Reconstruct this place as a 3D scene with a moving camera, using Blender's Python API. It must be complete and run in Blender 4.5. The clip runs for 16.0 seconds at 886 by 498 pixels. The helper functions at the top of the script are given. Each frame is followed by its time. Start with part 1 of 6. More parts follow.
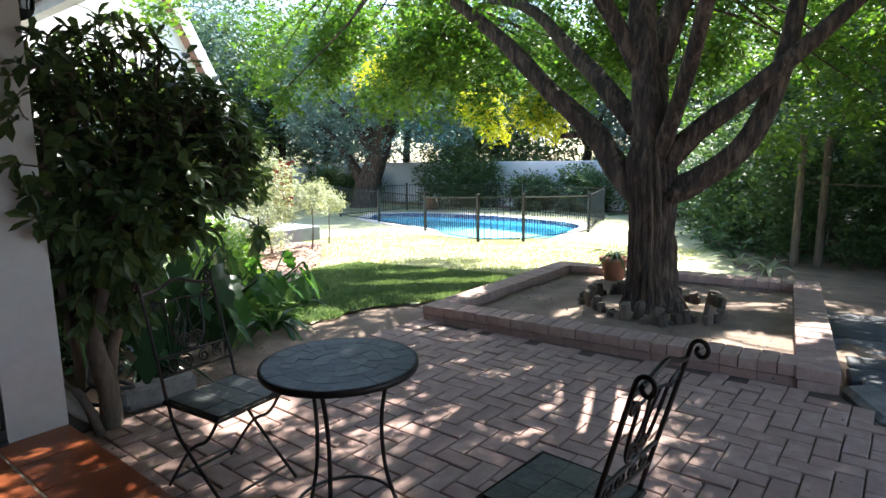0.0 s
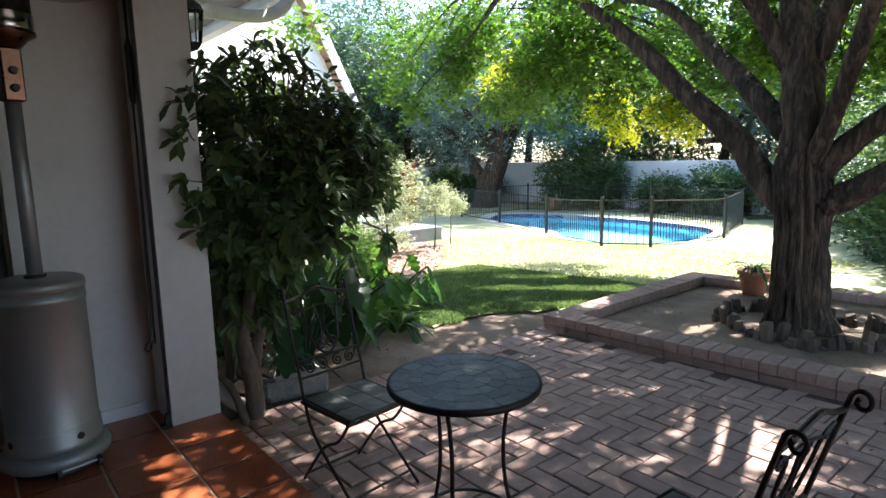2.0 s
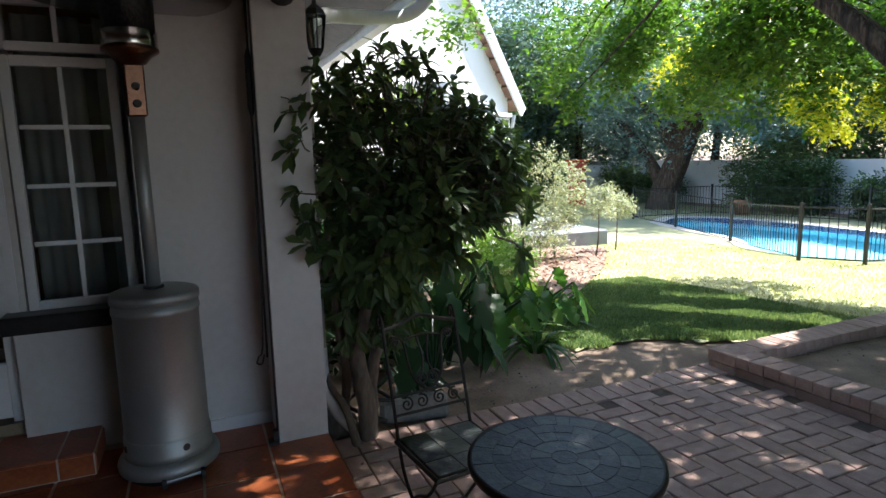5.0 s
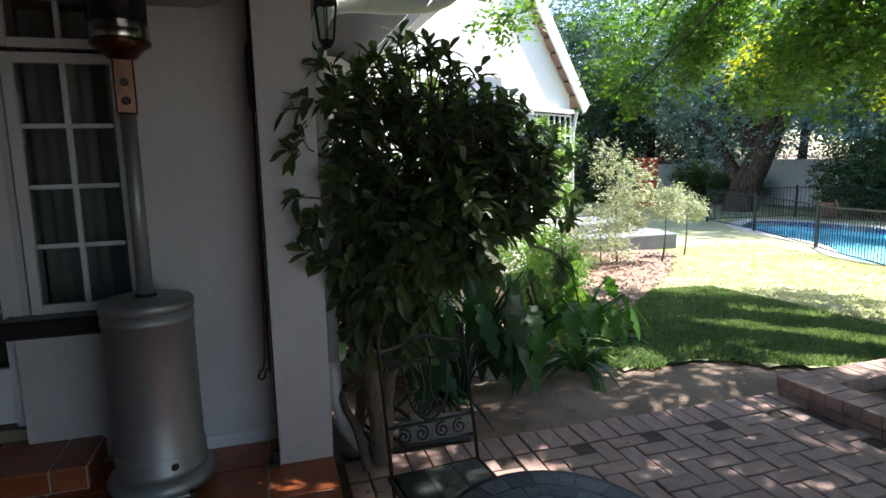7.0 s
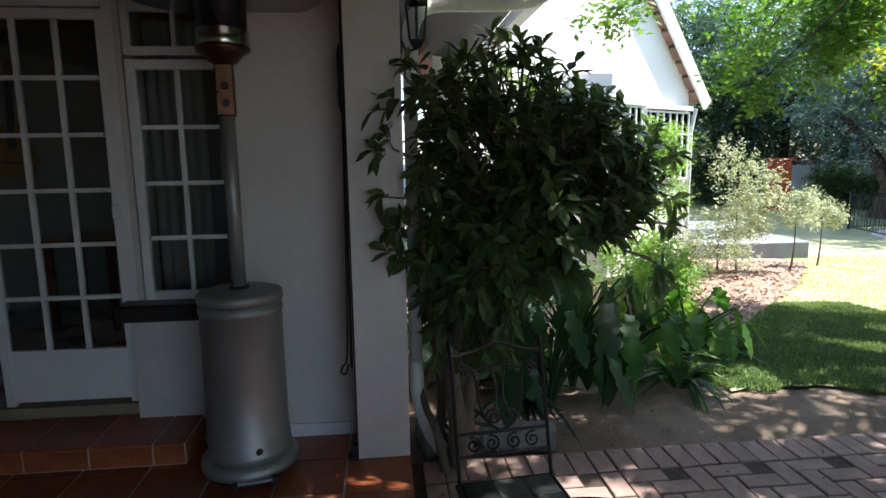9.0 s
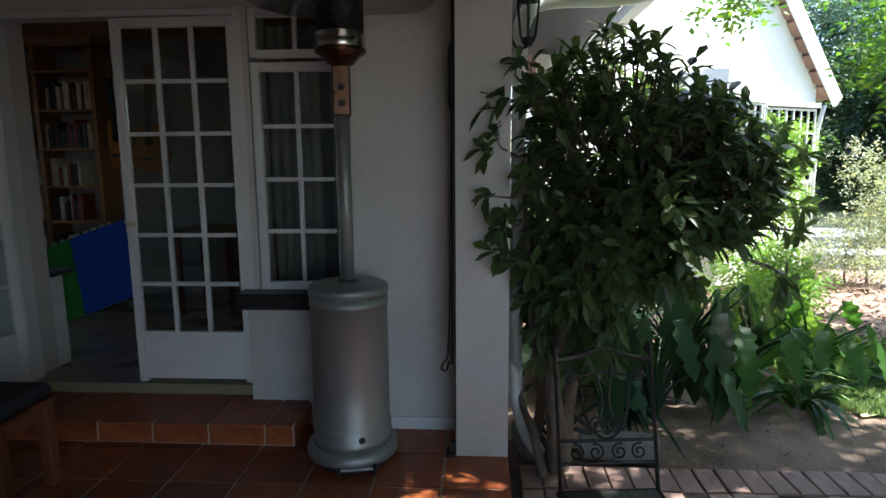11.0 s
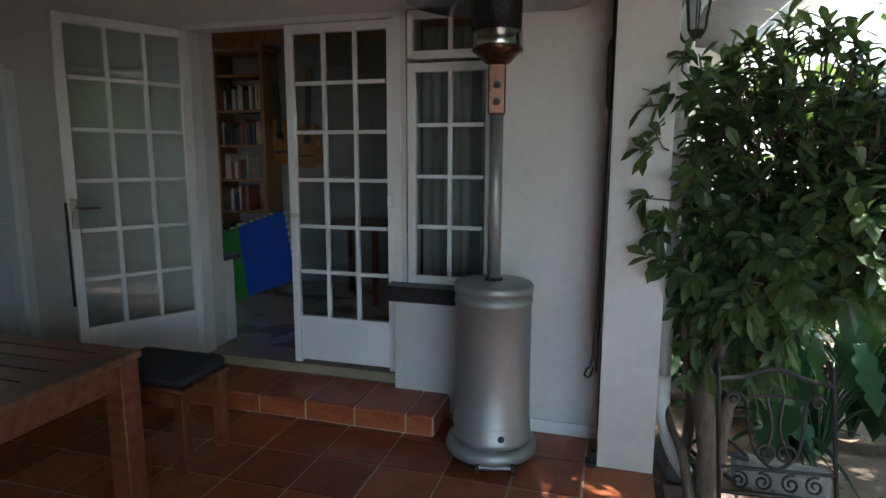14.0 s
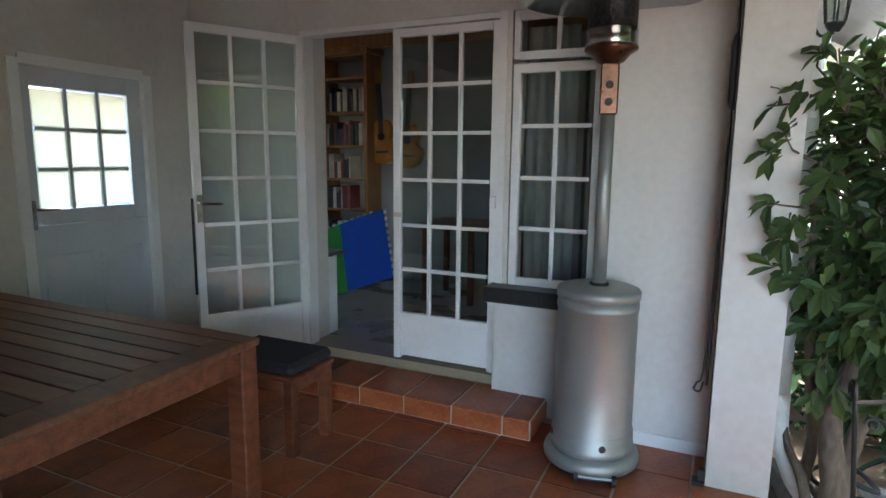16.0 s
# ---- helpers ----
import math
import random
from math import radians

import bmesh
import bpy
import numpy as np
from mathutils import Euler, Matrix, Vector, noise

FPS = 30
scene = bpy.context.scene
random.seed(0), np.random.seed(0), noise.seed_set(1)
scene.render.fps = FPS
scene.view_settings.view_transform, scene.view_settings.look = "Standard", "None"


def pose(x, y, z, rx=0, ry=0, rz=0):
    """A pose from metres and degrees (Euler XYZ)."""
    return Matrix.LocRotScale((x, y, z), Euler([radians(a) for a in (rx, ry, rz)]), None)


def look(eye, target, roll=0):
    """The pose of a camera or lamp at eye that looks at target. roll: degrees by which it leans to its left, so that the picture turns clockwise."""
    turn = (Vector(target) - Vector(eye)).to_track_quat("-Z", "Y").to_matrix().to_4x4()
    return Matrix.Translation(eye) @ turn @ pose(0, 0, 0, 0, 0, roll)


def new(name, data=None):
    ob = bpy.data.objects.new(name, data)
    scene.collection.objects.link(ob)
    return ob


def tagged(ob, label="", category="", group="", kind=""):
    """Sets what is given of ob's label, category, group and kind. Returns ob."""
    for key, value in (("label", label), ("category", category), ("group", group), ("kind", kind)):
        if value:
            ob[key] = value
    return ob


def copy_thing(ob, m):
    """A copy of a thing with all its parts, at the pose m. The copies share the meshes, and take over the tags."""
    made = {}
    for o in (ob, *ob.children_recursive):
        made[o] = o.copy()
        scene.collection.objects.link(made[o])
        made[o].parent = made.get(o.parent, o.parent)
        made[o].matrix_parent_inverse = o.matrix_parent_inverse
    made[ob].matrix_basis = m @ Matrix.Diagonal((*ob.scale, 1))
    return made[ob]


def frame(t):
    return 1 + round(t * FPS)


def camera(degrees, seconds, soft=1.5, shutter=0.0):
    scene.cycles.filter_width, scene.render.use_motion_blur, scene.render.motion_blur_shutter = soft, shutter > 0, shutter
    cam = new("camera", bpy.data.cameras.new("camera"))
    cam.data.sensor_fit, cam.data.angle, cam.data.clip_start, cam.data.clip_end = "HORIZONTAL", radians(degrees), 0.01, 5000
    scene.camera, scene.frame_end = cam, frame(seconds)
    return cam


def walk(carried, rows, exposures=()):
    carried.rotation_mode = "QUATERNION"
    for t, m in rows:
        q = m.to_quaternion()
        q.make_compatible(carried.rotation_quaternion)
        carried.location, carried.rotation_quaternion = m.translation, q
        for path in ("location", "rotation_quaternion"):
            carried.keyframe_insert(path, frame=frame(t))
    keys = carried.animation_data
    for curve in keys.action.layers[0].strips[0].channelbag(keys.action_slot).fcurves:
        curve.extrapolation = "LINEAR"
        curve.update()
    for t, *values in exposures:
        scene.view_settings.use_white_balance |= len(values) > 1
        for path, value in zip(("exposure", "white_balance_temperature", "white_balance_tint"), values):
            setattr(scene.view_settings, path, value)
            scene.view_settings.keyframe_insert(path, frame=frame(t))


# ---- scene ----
LENS = 74.06
cam = camera(LENS, 16.0)
ROWS = [
    (0.0, -0.202, -0.117, 1.323, 38.52, -8.80, 0.90),
    (0.5, -0.225, -0.121, 1.344, 41.11, -8.79, 0.97),
    (1.0, -0.219, -0.137, 1.375, 44.04, -8.79, 1.03),
    (1.5, -0.218, -0.148, 1.398, 47.01, -8.77, 1.12),
    (2.0, -0.220, -0.139, 1.412, 50.17, -8.76, 1.20),
    (2.5, -0.239, -0.094, 1.425, 53.04, -8.73, 1.26),
    (3.0, -0.243, -0.037, 1.441, 56.03, -8.74, 1.27),
    (3.5, -0.300, 0.023, 1.434, 58.87, -8.73, 1.27),
    (4.0, -0.366, 0.109, 1.459, 62.07, -8.73, 1.28),
    (6.5, -0.564, 0.599, 1.491, 71.77, -8.83, 1.19),
    (7.0, -0.650, 0.670, 1.493, 73.51, -8.84, 1.14),
    (7.5, -0.699, 0.732, 1.496, 75.08, -8.88, 1.08),
    (8.0, -0.703, 0.787, 1.495, 78.17, -8.81, 1.10),
    (8.5, -0.685, 0.801, 1.497, 81.44, -8.79, 0.99),
    (9.0, -0.688, 0.805, 1.501, 84.22, -8.81, 0.84),
    (11.5, -0.704, 0.741, 1.505, 95.74, -8.91, 0.32),
    (12.0, -0.708, 0.734, 1.507, 98.01, -9.00, 0.23),
    (12.5, -0.708, 0.719, 1.504, 100.04, -8.93, 0.14),
    (13.0, -0.714, 0.696, 1.501, 102.02, -8.92, 0.03),
    (13.5, -0.708, 0.677, 1.503, 103.96, -8.92, -0.09),
    (14.0, -0.700, 0.659, 1.502, 106.18, -8.90, -0.22),
    (14.5, -0.697, 0.638, 1.505, 108.09, -8.95, -0.27),
    (15.0, -0.690, 0.618, 1.503, 110.36, -8.88, -0.41),
    (15.5, -0.684, 0.603, 1.503, 112.49, -8.86, -0.51),
    (16.0, -0.676, 0.584, 1.503, 114.83, -8.89, -0.59),
]
EXPOSURES = [(0.0, 2.2, 6200, 11), (3.0, 2.05, 6200, 11), (5.0, 1.85, 6150, 11), (7.0, 1.75, 6150, 11), (9.2, 1.75, 6100, 10), (11.0, 2.15, 6050, 8), (12.5, 2.65, 6050, 7), (14.5, 3.4, 6050, 7), (16.0, 4.05, 6050, 8)]
walk(cam, [(t, pose(x, y, z, 90 + pitch, roll, yaw)) for t, x, y, z, yaw, pitch, roll in ROWS], EXPOSURES)

# ---- world, sun ----
SUN_DIR = Vector((-0.06, 0.98, 1.2)).normalized()
elev = math.asin(SUN_DIR.z)
azim = math.atan2(SUN_DIR.x, SUN_DIR.y)
world = bpy.data.worlds.new("sky")
scene.world = world
world.use_nodes = True
wn = world.node_tree
sky = wn.nodes.new("ShaderNodeTexSky")
sky.sky_type, sky.sun_disc = "NISHITA", False
sky.sun_elevation, sky.sun_rotation = elev, azim
wn.links.new(sky.outputs["Color"], wn.nodes["Background"].inputs["Color"])
wn.nodes["Background"].inputs["Strength"].default_value = 0.15
sun = new("sun", bpy.data.lights.new("sun", "SUN"))
sun.data.energy, sun.data.angle, sun.data.color = 5.0, radians(0.53), (1.0, 0.95, 0.86)
sun.matrix_world = look((0, 0, 20), Vector((0, 0, 20)) - SUN_DIR)


# ---- materials ----
def material(name, colors, rough=0.6, scale=6.0, bump=0.15, metal=0.0, fine=60.0, spread=(0.35, 0.65),
             stretch=(1, 1, 1), vary=0.0, island=False, stain=0.0, stain_color=(0.1, 0.09, 0.08), spec=0.5, relief=0.01):
    """Two scales of noise between colours, fine relief, a change from piece to piece."""
    m = bpy.data.materials.new(name)
    m.use_nodes = True
    nt = m.node_tree
    n, l = nt.nodes, nt.links
    bsdf = n["Principled BSDF"]
    co = n.new("ShaderNodeTexCoord")
    mp = n.new("ShaderNodeMapping")
    mp.inputs["Scale"].default_value = stretch
    l.new(co.outputs["Object"], mp.inputs["Vector"])
    big = n.new("ShaderNodeTexNoise")
    big.inputs["Scale"].default_value = scale
    big.inputs["Detail"].default_value = 5
    l.new(mp.outputs["Vector"], big.inputs["Vector"])
    small = n.new("ShaderNodeTexNoise")
    small.inputs["Scale"].default_value = fine
    small.inputs["Detail"].default_value = 3
    l.new(mp.outputs["Vector"], small.inputs["Vector"])
    mixn = n.new("ShaderNodeMix")
    mixn.inputs["Factor"].default_value = 0.35
    l.new(big.outputs["Fac"], mixn.inputs["A"])
    l.new(small.outputs["Fac"], mixn.inputs["B"])
    fac = mixn.outputs["Result"]
    if vary:
        rnd = n.new("ShaderNodeNewGeometry" if island else "ShaderNodeObjectInfo")
        sub = n.new("ShaderNodeMath")
        sub.operation = "SUBTRACT"
        sub.inputs[1].default_value = 0.5
        l.new(rnd.outputs["Random Per Island" if island else "Random"], sub.inputs[0])
        mad = n.new("ShaderNodeMath")
        mad.operation = "MULTIPLY_ADD"
        mad.inputs[1].default_value = vary
        l.new(sub.outputs[0], mad.inputs[0])
        l.new(fac, mad.inputs[2])
        fac = mad.outputs[0]
    ramp = n.new("ShaderNodeValToRGB")
    els = ramp.color_ramp.elements
    while len(els) < len(colors):
        els.new(0.5)
    for k, c in enumerate(colors):
        els[k].position = spread[0] + (spread[1] - spread[0]) * k / max(1, len(colors) - 1)
        els[k].color = (*c, 1)
    l.new(fac, ramp.inputs["Fac"])
    col = ramp.outputs["Color"]
    if stain:
        st = n.new("ShaderNodeTexNoise")
        st.inputs["Scale"].default_value = scale * 0.37
        st.inputs["Detail"].default_value = 8
        st.inputs["Roughness"].default_value = 0.7
        l.new(co.outputs["Object"], st.inputs["Vector"])
        sr = n.new("ShaderNodeMapRange")
        sr.inputs["From Min"].default_value, sr.inputs["From Max"].default_value = 0.52, 0.75
        sr.inputs["To Max"].default_value = stain
        l.new(st.outputs["Fac"], sr.inputs["Value"])
        mc = n.new("ShaderNodeMix")
        mc.data_type = "RGBA"
        l.new(sr.outputs["Result"], mc.inputs["Factor"])
        l.new(col, mc.inputs[6])
        mc.inputs[7].default_value = (*stain_color, 1)
        col = mc.outputs[2]
    l.new(col, bsdf.inputs["Base Color"])
    rr = n.new("ShaderNodeMapRange")
    rr.inputs["To Min"].default_value, rr.inputs["To Max"].default_value = max(0.03, rough - 0.12), min(1, rough + 0.12)
    l.new(big.outputs["Fac"], rr.inputs["Value"])
    l.new(rr.outputs["Result"], bsdf.inputs["Roughness"])
    bsdf.inputs["Metallic"].default_value = metal
    bsdf.inputs["Specular IOR Level"].default_value = spec
    if bump:
        bp = n.new("ShaderNodeBump")
        bp.inputs["Strength"].default_value = bump
        bp.inputs["Distance"].default_value = relief
        l.new(mixn.outputs["Result"], bp.inputs["Height"])
        l.new(bp.outputs["Normal"], bsdf.inputs["Normal"])
    return m


def leaf_material(name, colors, rough=0.45, through_light=0.5, scale=0.8, spec=0.4, passing=(2.1, 2.0, 0.95)):
    """Leaves: each its own shade, and light that passes through them."""
    m = bpy.data.materials.new(name)
    m.use_nodes = True
    n, l = m.node_tree.nodes, m.node_tree.links
    bsdf, out = n["Principled BSDF"], n["Material Output"]
    geo = n.new("ShaderNodeNewGeometry")
    co = n.new("ShaderNodeTexCoord")
    nz = n.new("ShaderNodeTexNoise")
    nz.inputs["Scale"].default_value = scale
    l.new(co.outputs["Object"], nz.inputs["Vector"])
    mixn = n.new("ShaderNodeMix")
    mixn.inputs["Factor"].default_value = 0.5
    l.new(nz.outputs["Fac"], mixn.inputs["A"])
    l.new(geo.outputs["Random Per Island"], mixn.inputs["B"])
    ramp = n.new("ShaderNodeValToRGB")
    els = ramp.color_ramp.elements
    while len(els) < len(colors):
        els.new(0.5)
    for k, c in enumerate(colors):
        els[k].position = 0.2 + 0.6 * k / max(1, len(colors) - 1)
        els[k].color = (*c, 1)
    l.new(mixn.outputs["Result"], ramp.inputs["Fac"])
    l.new(ramp.outputs["Color"], bsdf.inputs["Base Color"])
    bsdf.inputs["Roughness"].default_value = rough
    bsdf.inputs["Specular IOR Level"].default_value = spec
    tr = n.new("ShaderNodeBsdfTranslucent")
    bright = n.new("ShaderNodeMix")
    bright.data_type = "RGBA"
    bright.blend_type = "MULTIPLY"
    bright.inputs["Factor"].default_value = 1.0
    l.new(ramp.outputs["Color"], bright.inputs[6])
    bright.inputs[7].default_value = (*passing, 1)
    l.new(bright.outputs[2], tr.inputs["Color"])
    mx = n.new("ShaderNodeMixShader")
    mx.inputs[0].default_value = through_light
    l.new(bsdf.outputs[0], mx.inputs[1])
    l.new(tr.outputs[0], mx.inputs[2])
    l.new(mx.outputs[0], out.inputs["Surface"])
    return m


def glass_material(name, tint=(0.9, 0.94, 0.93), rough=0.0, clear=0.88):
    """A thin pane: mostly clear, with a mirror's share by angle."""
    m = bpy.data.materials.new(name)
    m.use_nodes = True
    n, l = m.node_tree.nodes, m.node_tree.links
    out = n["Material Output"]
    n.remove(n["Principled BSDF"])
    tp = n.new("ShaderNodeBsdfTransparent")
    tp.inputs["Color"].default_value = (*tint, 1)
    gl = n.new("ShaderNodeBsdfGlossy")
    gl.inputs["Roughness"].default_value = rough
    fr = n.new("ShaderNodeFresnel")
    fr.inputs["IOR"].default_value = 1.5
    ad = n.new("ShaderNodeMath")
    ad.operation = "MULTIPLY_ADD"
    ad.inputs[1].default_value, ad.inputs[2].default_value = 1.4, 0.02
    l.new(fr.outputs[0], ad.inputs[0])
    mx = n.new("ShaderNodeMixShader")
    l.new(ad.outputs[0], mx.inputs[0])
    l.new(tp.outputs[0], mx.inputs[1])
    l.new(gl.outputs[0], mx.inputs[2])
    l.new(mx.outputs[0], out.inputs["Surface"])
    return m


# Veranda plaster set darker than the gable's white to stand for the veranda's shade.
M_SHADEDWALL = material("white plaster", [(0.55, 0.54, 0.525), (0.60, 0.595, 0.58), (0.64, 0.63, 0.615)], 0.75, 1.6, 0.16, fine=25, stain=0.35, stain_color=(0.38, 0.355, 0.32))
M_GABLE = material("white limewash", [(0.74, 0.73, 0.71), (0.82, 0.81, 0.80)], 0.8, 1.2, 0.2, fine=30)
M_CEIL = material("ceiling paint", [(0.7, 0.69, 0.66), (0.78, 0.77, 0.74)], 0.8, 2.0, 0.1)
M_BOARD = material("stained ceiling board", [(0.13, 0.07, 0.035), (0.22, 0.125, 0.065)], 0.6, 3, 0.2, stretch=(0.5, 6, 6))
M_TRIM = material("white gloss paint", [(0.70, 0.72, 0.74), (0.79, 0.80, 0.82)], 0.35, 3.0, 0.08, stain=0.2, stain_color=(0.5, 0.48, 0.45))
M_DOOR = material("pale grey-blue paint", [(0.50, 0.55, 0.62), (0.58, 0.63, 0.69)], 0.4, 3.0, 0.08)
M_TERRA = material("terracotta", [(0.21, 0.05, 0.02), (0.33, 0.085, 0.032), (0.43, 0.13, 0.05)], 0.36, 5.0, 0.2, fine=45, vary=0.25, stain=0.25, stain_color=(0.17, 0.06, 0.03))
M_GROUT = material("pale grout", [(0.46, 0.38, 0.31), (0.62, 0.53, 0.45)], 0.85, 14.0, 0.3)
M_BRICK = material("clay paver", [(0.26, 0.165, 0.135), (0.31, 0.20, 0.165), (0.39, 0.275, 0.23)], 0.8, 12.0, 0.5, fine=120, vary=0.12, stain=0.3, stain_color=(0.21, 0.16, 0.135))
M_BRICKS = material("clay paver far", [(0.26, 0.165, 0.135), (0.31, 0.20, 0.165), (0.39, 0.275, 0.23)], 0.8, 12.0, 0.5, fine=120, vary=0.12, island=True, stain=0.3, stain_color=(0.21, 0.16, 0.135))
M_SAND = material("joint sand", [(0.05, 0.035, 0.025), (0.10, 0.07, 0.05)], 0.95, 20, 0.5)
M_SOIL = material("dry soil", [(0.12, 0.08, 0.055), (0.20, 0.14, 0.10), (0.27, 0.20, 0.145)], 0.95, 3.0, 0.8, fine=70, stain=0.4, stain_color=(0.09, 0.06, 0.04))
M_MULCH = material("bark mulch", [(0.20, 0.12, 0.085), (0.34, 0.22, 0.16), (0.45, 0.31, 0.24)], 0.9, 30.0, 0.9, vary=0.5, island=True)
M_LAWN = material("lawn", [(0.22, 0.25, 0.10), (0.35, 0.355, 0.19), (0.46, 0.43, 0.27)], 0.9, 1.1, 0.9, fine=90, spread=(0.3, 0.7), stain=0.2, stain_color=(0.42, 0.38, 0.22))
# Dry blades, also paled in colour to look sunlit beside the shaded grass.
M_SUNGRASS = leaf_material("dry grass blade paled for sun", [(0.20, 0.25, 0.09), (0.34, 0.36, 0.17), (0.47, 0.45, 0.27)], 0.6, 0.3)
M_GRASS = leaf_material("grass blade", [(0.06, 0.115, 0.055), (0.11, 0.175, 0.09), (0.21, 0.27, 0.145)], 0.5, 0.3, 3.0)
M_BARK = material("rough bark", [(0.012, 0.008, 0.005), (0.05, 0.032, 0.022), (0.125, 0.088, 0.062)], 0.9, 20.0, 1.0, fine=60, stretch=(1, 1, 0.16), spread=(0.38, 0.62), relief=0.06)
M_BARK2 = material("pale stem bark", [(0.07, 0.053, 0.04), (0.17, 0.135, 0.105)], 0.85, 14.0, 0.7, stretch=(1, 1, 0.3))
M_CROWN = leaf_material("tree leaf", [(0.035, 0.095, 0.02), (0.075, 0.155, 0.03), (0.14, 0.215, 0.035)], 0.5, 0.5, 0.5, passing=(1.5, 1.6, 0.6))
M_GOLD = leaf_material("yellowing leaf", [(0.20, 0.26, 0.02), (0.38, 0.38, 0.03)], 0.5, 0.6)
M_BLUEGREEN = leaf_material("feathery blue-green leaf", [(0.055, 0.11, 0.115), (0.09, 0.155, 0.165), (0.13, 0.21, 0.205)], 0.6, 0.22, 0.4)
M_BACK = leaf_material("hedge leaf", [(0.03, 0.068, 0.028), (0.06, 0.115, 0.048), (0.11, 0.17, 0.08)], 0.55, 0.3, 0.3)
M_SHRUB = leaf_material("glossy dark leaf", [(0.04, 0.075, 0.036), (0.072, 0.122, 0.054), (0.12, 0.175, 0.07)], 0.42, 0.34, 1.5, 0.45)
M_DEEPLEAF = leaf_material("deep green leathery leaf", [(0.018, 0.045, 0.022), (0.032, 0.075, 0.034)], 0.24, 0.10, 1.0, 0.5)
M_BIGLEAF = leaf_material("broad green leaf", [(0.024, 0.072, 0.018), (0.048, 0.125, 0.027)], 0.26, 0.4, 1.0, 0.5)
M_PALE = leaf_material("pale flowering leaf", [(0.15, 0.19, 0.11), (0.29, 0.33, 0.24), (0.5, 0.5, 0.45)], 0.6, 0.25)
M_LIME = leaf_material("lime green leaf", [(0.09, 0.19, 0.03), (0.17, 0.28, 0.06)], 0.5, 0.4)
M_IRON = material("dark wrought iron", [(0.016, 0.015, 0.014), (0.04, 0.034, 0.03)], 0.5, 20, 0.3, metal=0.6, stain=0.5, stain_color=(0.09, 0.045, 0.025))
M_FENCE = material("black powder coat", [(0.012, 0.013, 0.013), (0.022, 0.023, 0.024)], 0.4, 10, 0.05, metal=0.3)
M_SLATE = material("slate mosaic", [(0.02, 0.025, 0.025), (0.045, 0.052, 0.05), (0.095, 0.1, 0.09)], 0.5, 26, 0.5, fine=90, vary=0.35)
M_STEEL = material("silver hammered paint", [(0.30, 0.32, 0.315), (0.39, 0.41, 0.405)], 0.48, 4, 0.12, metal=0.6, fine=220, stain=0.25, stain_color=(0.2, 0.19, 0.17))
M_CHROME = material("brushed steel", [(0.5, 0.5, 0.5), (0.62, 0.62, 0.62)], 0.22, 8, 0.05, metal=1.0)
M_MESHY = material("burner mesh", [(0.02, 0.02, 0.021), (0.045, 0.045, 0.05)], 0.5, 60, 0.4, metal=0.7)
M_COPPER = material("tarnished copper", [(0.11, 0.055, 0.036), (0.21, 0.11, 0.072)], 0.32, 8, 0.1, metal=0.9)
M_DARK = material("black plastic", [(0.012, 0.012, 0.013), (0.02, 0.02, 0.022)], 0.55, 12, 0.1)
M_CLOTH = material("dark blue-black cloth", [(0.015, 0.017, 0.024), (0.03, 0.032, 0.042)], 0.9, 30, 0.4, fine=250)
M_WOOD = material("red-brown hardwood", [(0.085, 0.026, 0.012), (0.15, 0.047, 0.022), (0.215, 0.074, 0.035)], 0.42, 4, 0.25, fine=30, stretch=(6, 0.6, 6), vary=0.2)
M_WOODTOP = material("weathered hardwood", [(0.095, 0.04, 0.022), (0.155, 0.067, 0.038), (0.21, 0.098, 0.058)], 0.5, 4, 0.25, fine=30, stretch=(6, 0.6, 6), vary=0.3)
M_PINE = material("varnished pine", [(0.20, 0.095, 0.03), (0.34, 0.17, 0.06)], 0.4, 5, 0.2, stretch=(5, 5, 0.6))
M_GUITAR = material("guitar spruce", [(0.40, 0.17, 0.04), (0.5, 0.24, 0.07)], 0.25, 4, 0.05)
M_BLACKSTONE = material("black stone sill", [(0.012, 0.012, 0.013), (0.03, 0.03, 0.032)], 0.4, 12, 0.2)
M_CEMENT = material("grey-blue screed", [(0.17, 0.185, 0.21), (0.25, 0.265, 0.29)], 0.8, 2.5, 0.25, stain=0.3)
M_COPING = material("pale pool coping", [(0.55, 0.5, 0.43), (0.68, 0.63, 0.56)], 0.8, 5, 0.3)
M_POOLIN = material("blue pool plaster", [(0.26, 0.66, 0.80), (0.32, 0.74, 0.86)], 0.7, 2.0, 0.1)
M_POOLBAND = material("dark blue waterline tile", [(0.01, 0.05, 0.22), (0.02, 0.08, 0.3)], 0.3, 20, 0.1)
M_WHITEWALL = material("white garden wall", [(0.55, 0.57, 0.6), (0.7, 0.71, 0.73)], 0.8, 0.9, 0.2, stain=0.35, stain_color=(0.4, 0.4, 0.4))
M_TILE = material("clay roof tile", [(0.17, 0.10, 0.075), (0.32, 0.20, 0.15)], 0.85, 6, 0.3, vary=0.4, island=True)
M_RED = material("red gate paint", [(0.30, 0.03, 0.015), (0.40, 0.05, 0.02)], 0.45, 3, 0.1)
M_BLUE = material("blue foam", [(0.005, 0.055, 0.34), (0.01, 0.075, 0.42)], 0.8, 12, 0.2)
M_GREEN = material("green foam", [(0.03, 0.22, 0.03), (0.05, 0.28, 0.045)], 0.8, 12, 0.2)
# grey base colour holds the dimness of the room
M_ROOMWALL = material("room plaster greyed for dimness", [(0.28, 0.29, 0.29), (0.36, 0.36, 0.35)], 0.85, 2, 0.1)
M_ROOMFLOOR = material("screed floor", [(0.24, 0.20, 0.14), (0.36, 0.31, 0.22)], 0.3, 2, 0.1)
M_CURTAIN = material("grey-white curtain", [(0.52, 0.52, 0.52), (0.68, 0.68, 0.68)], 0.9, 6, 0.2)
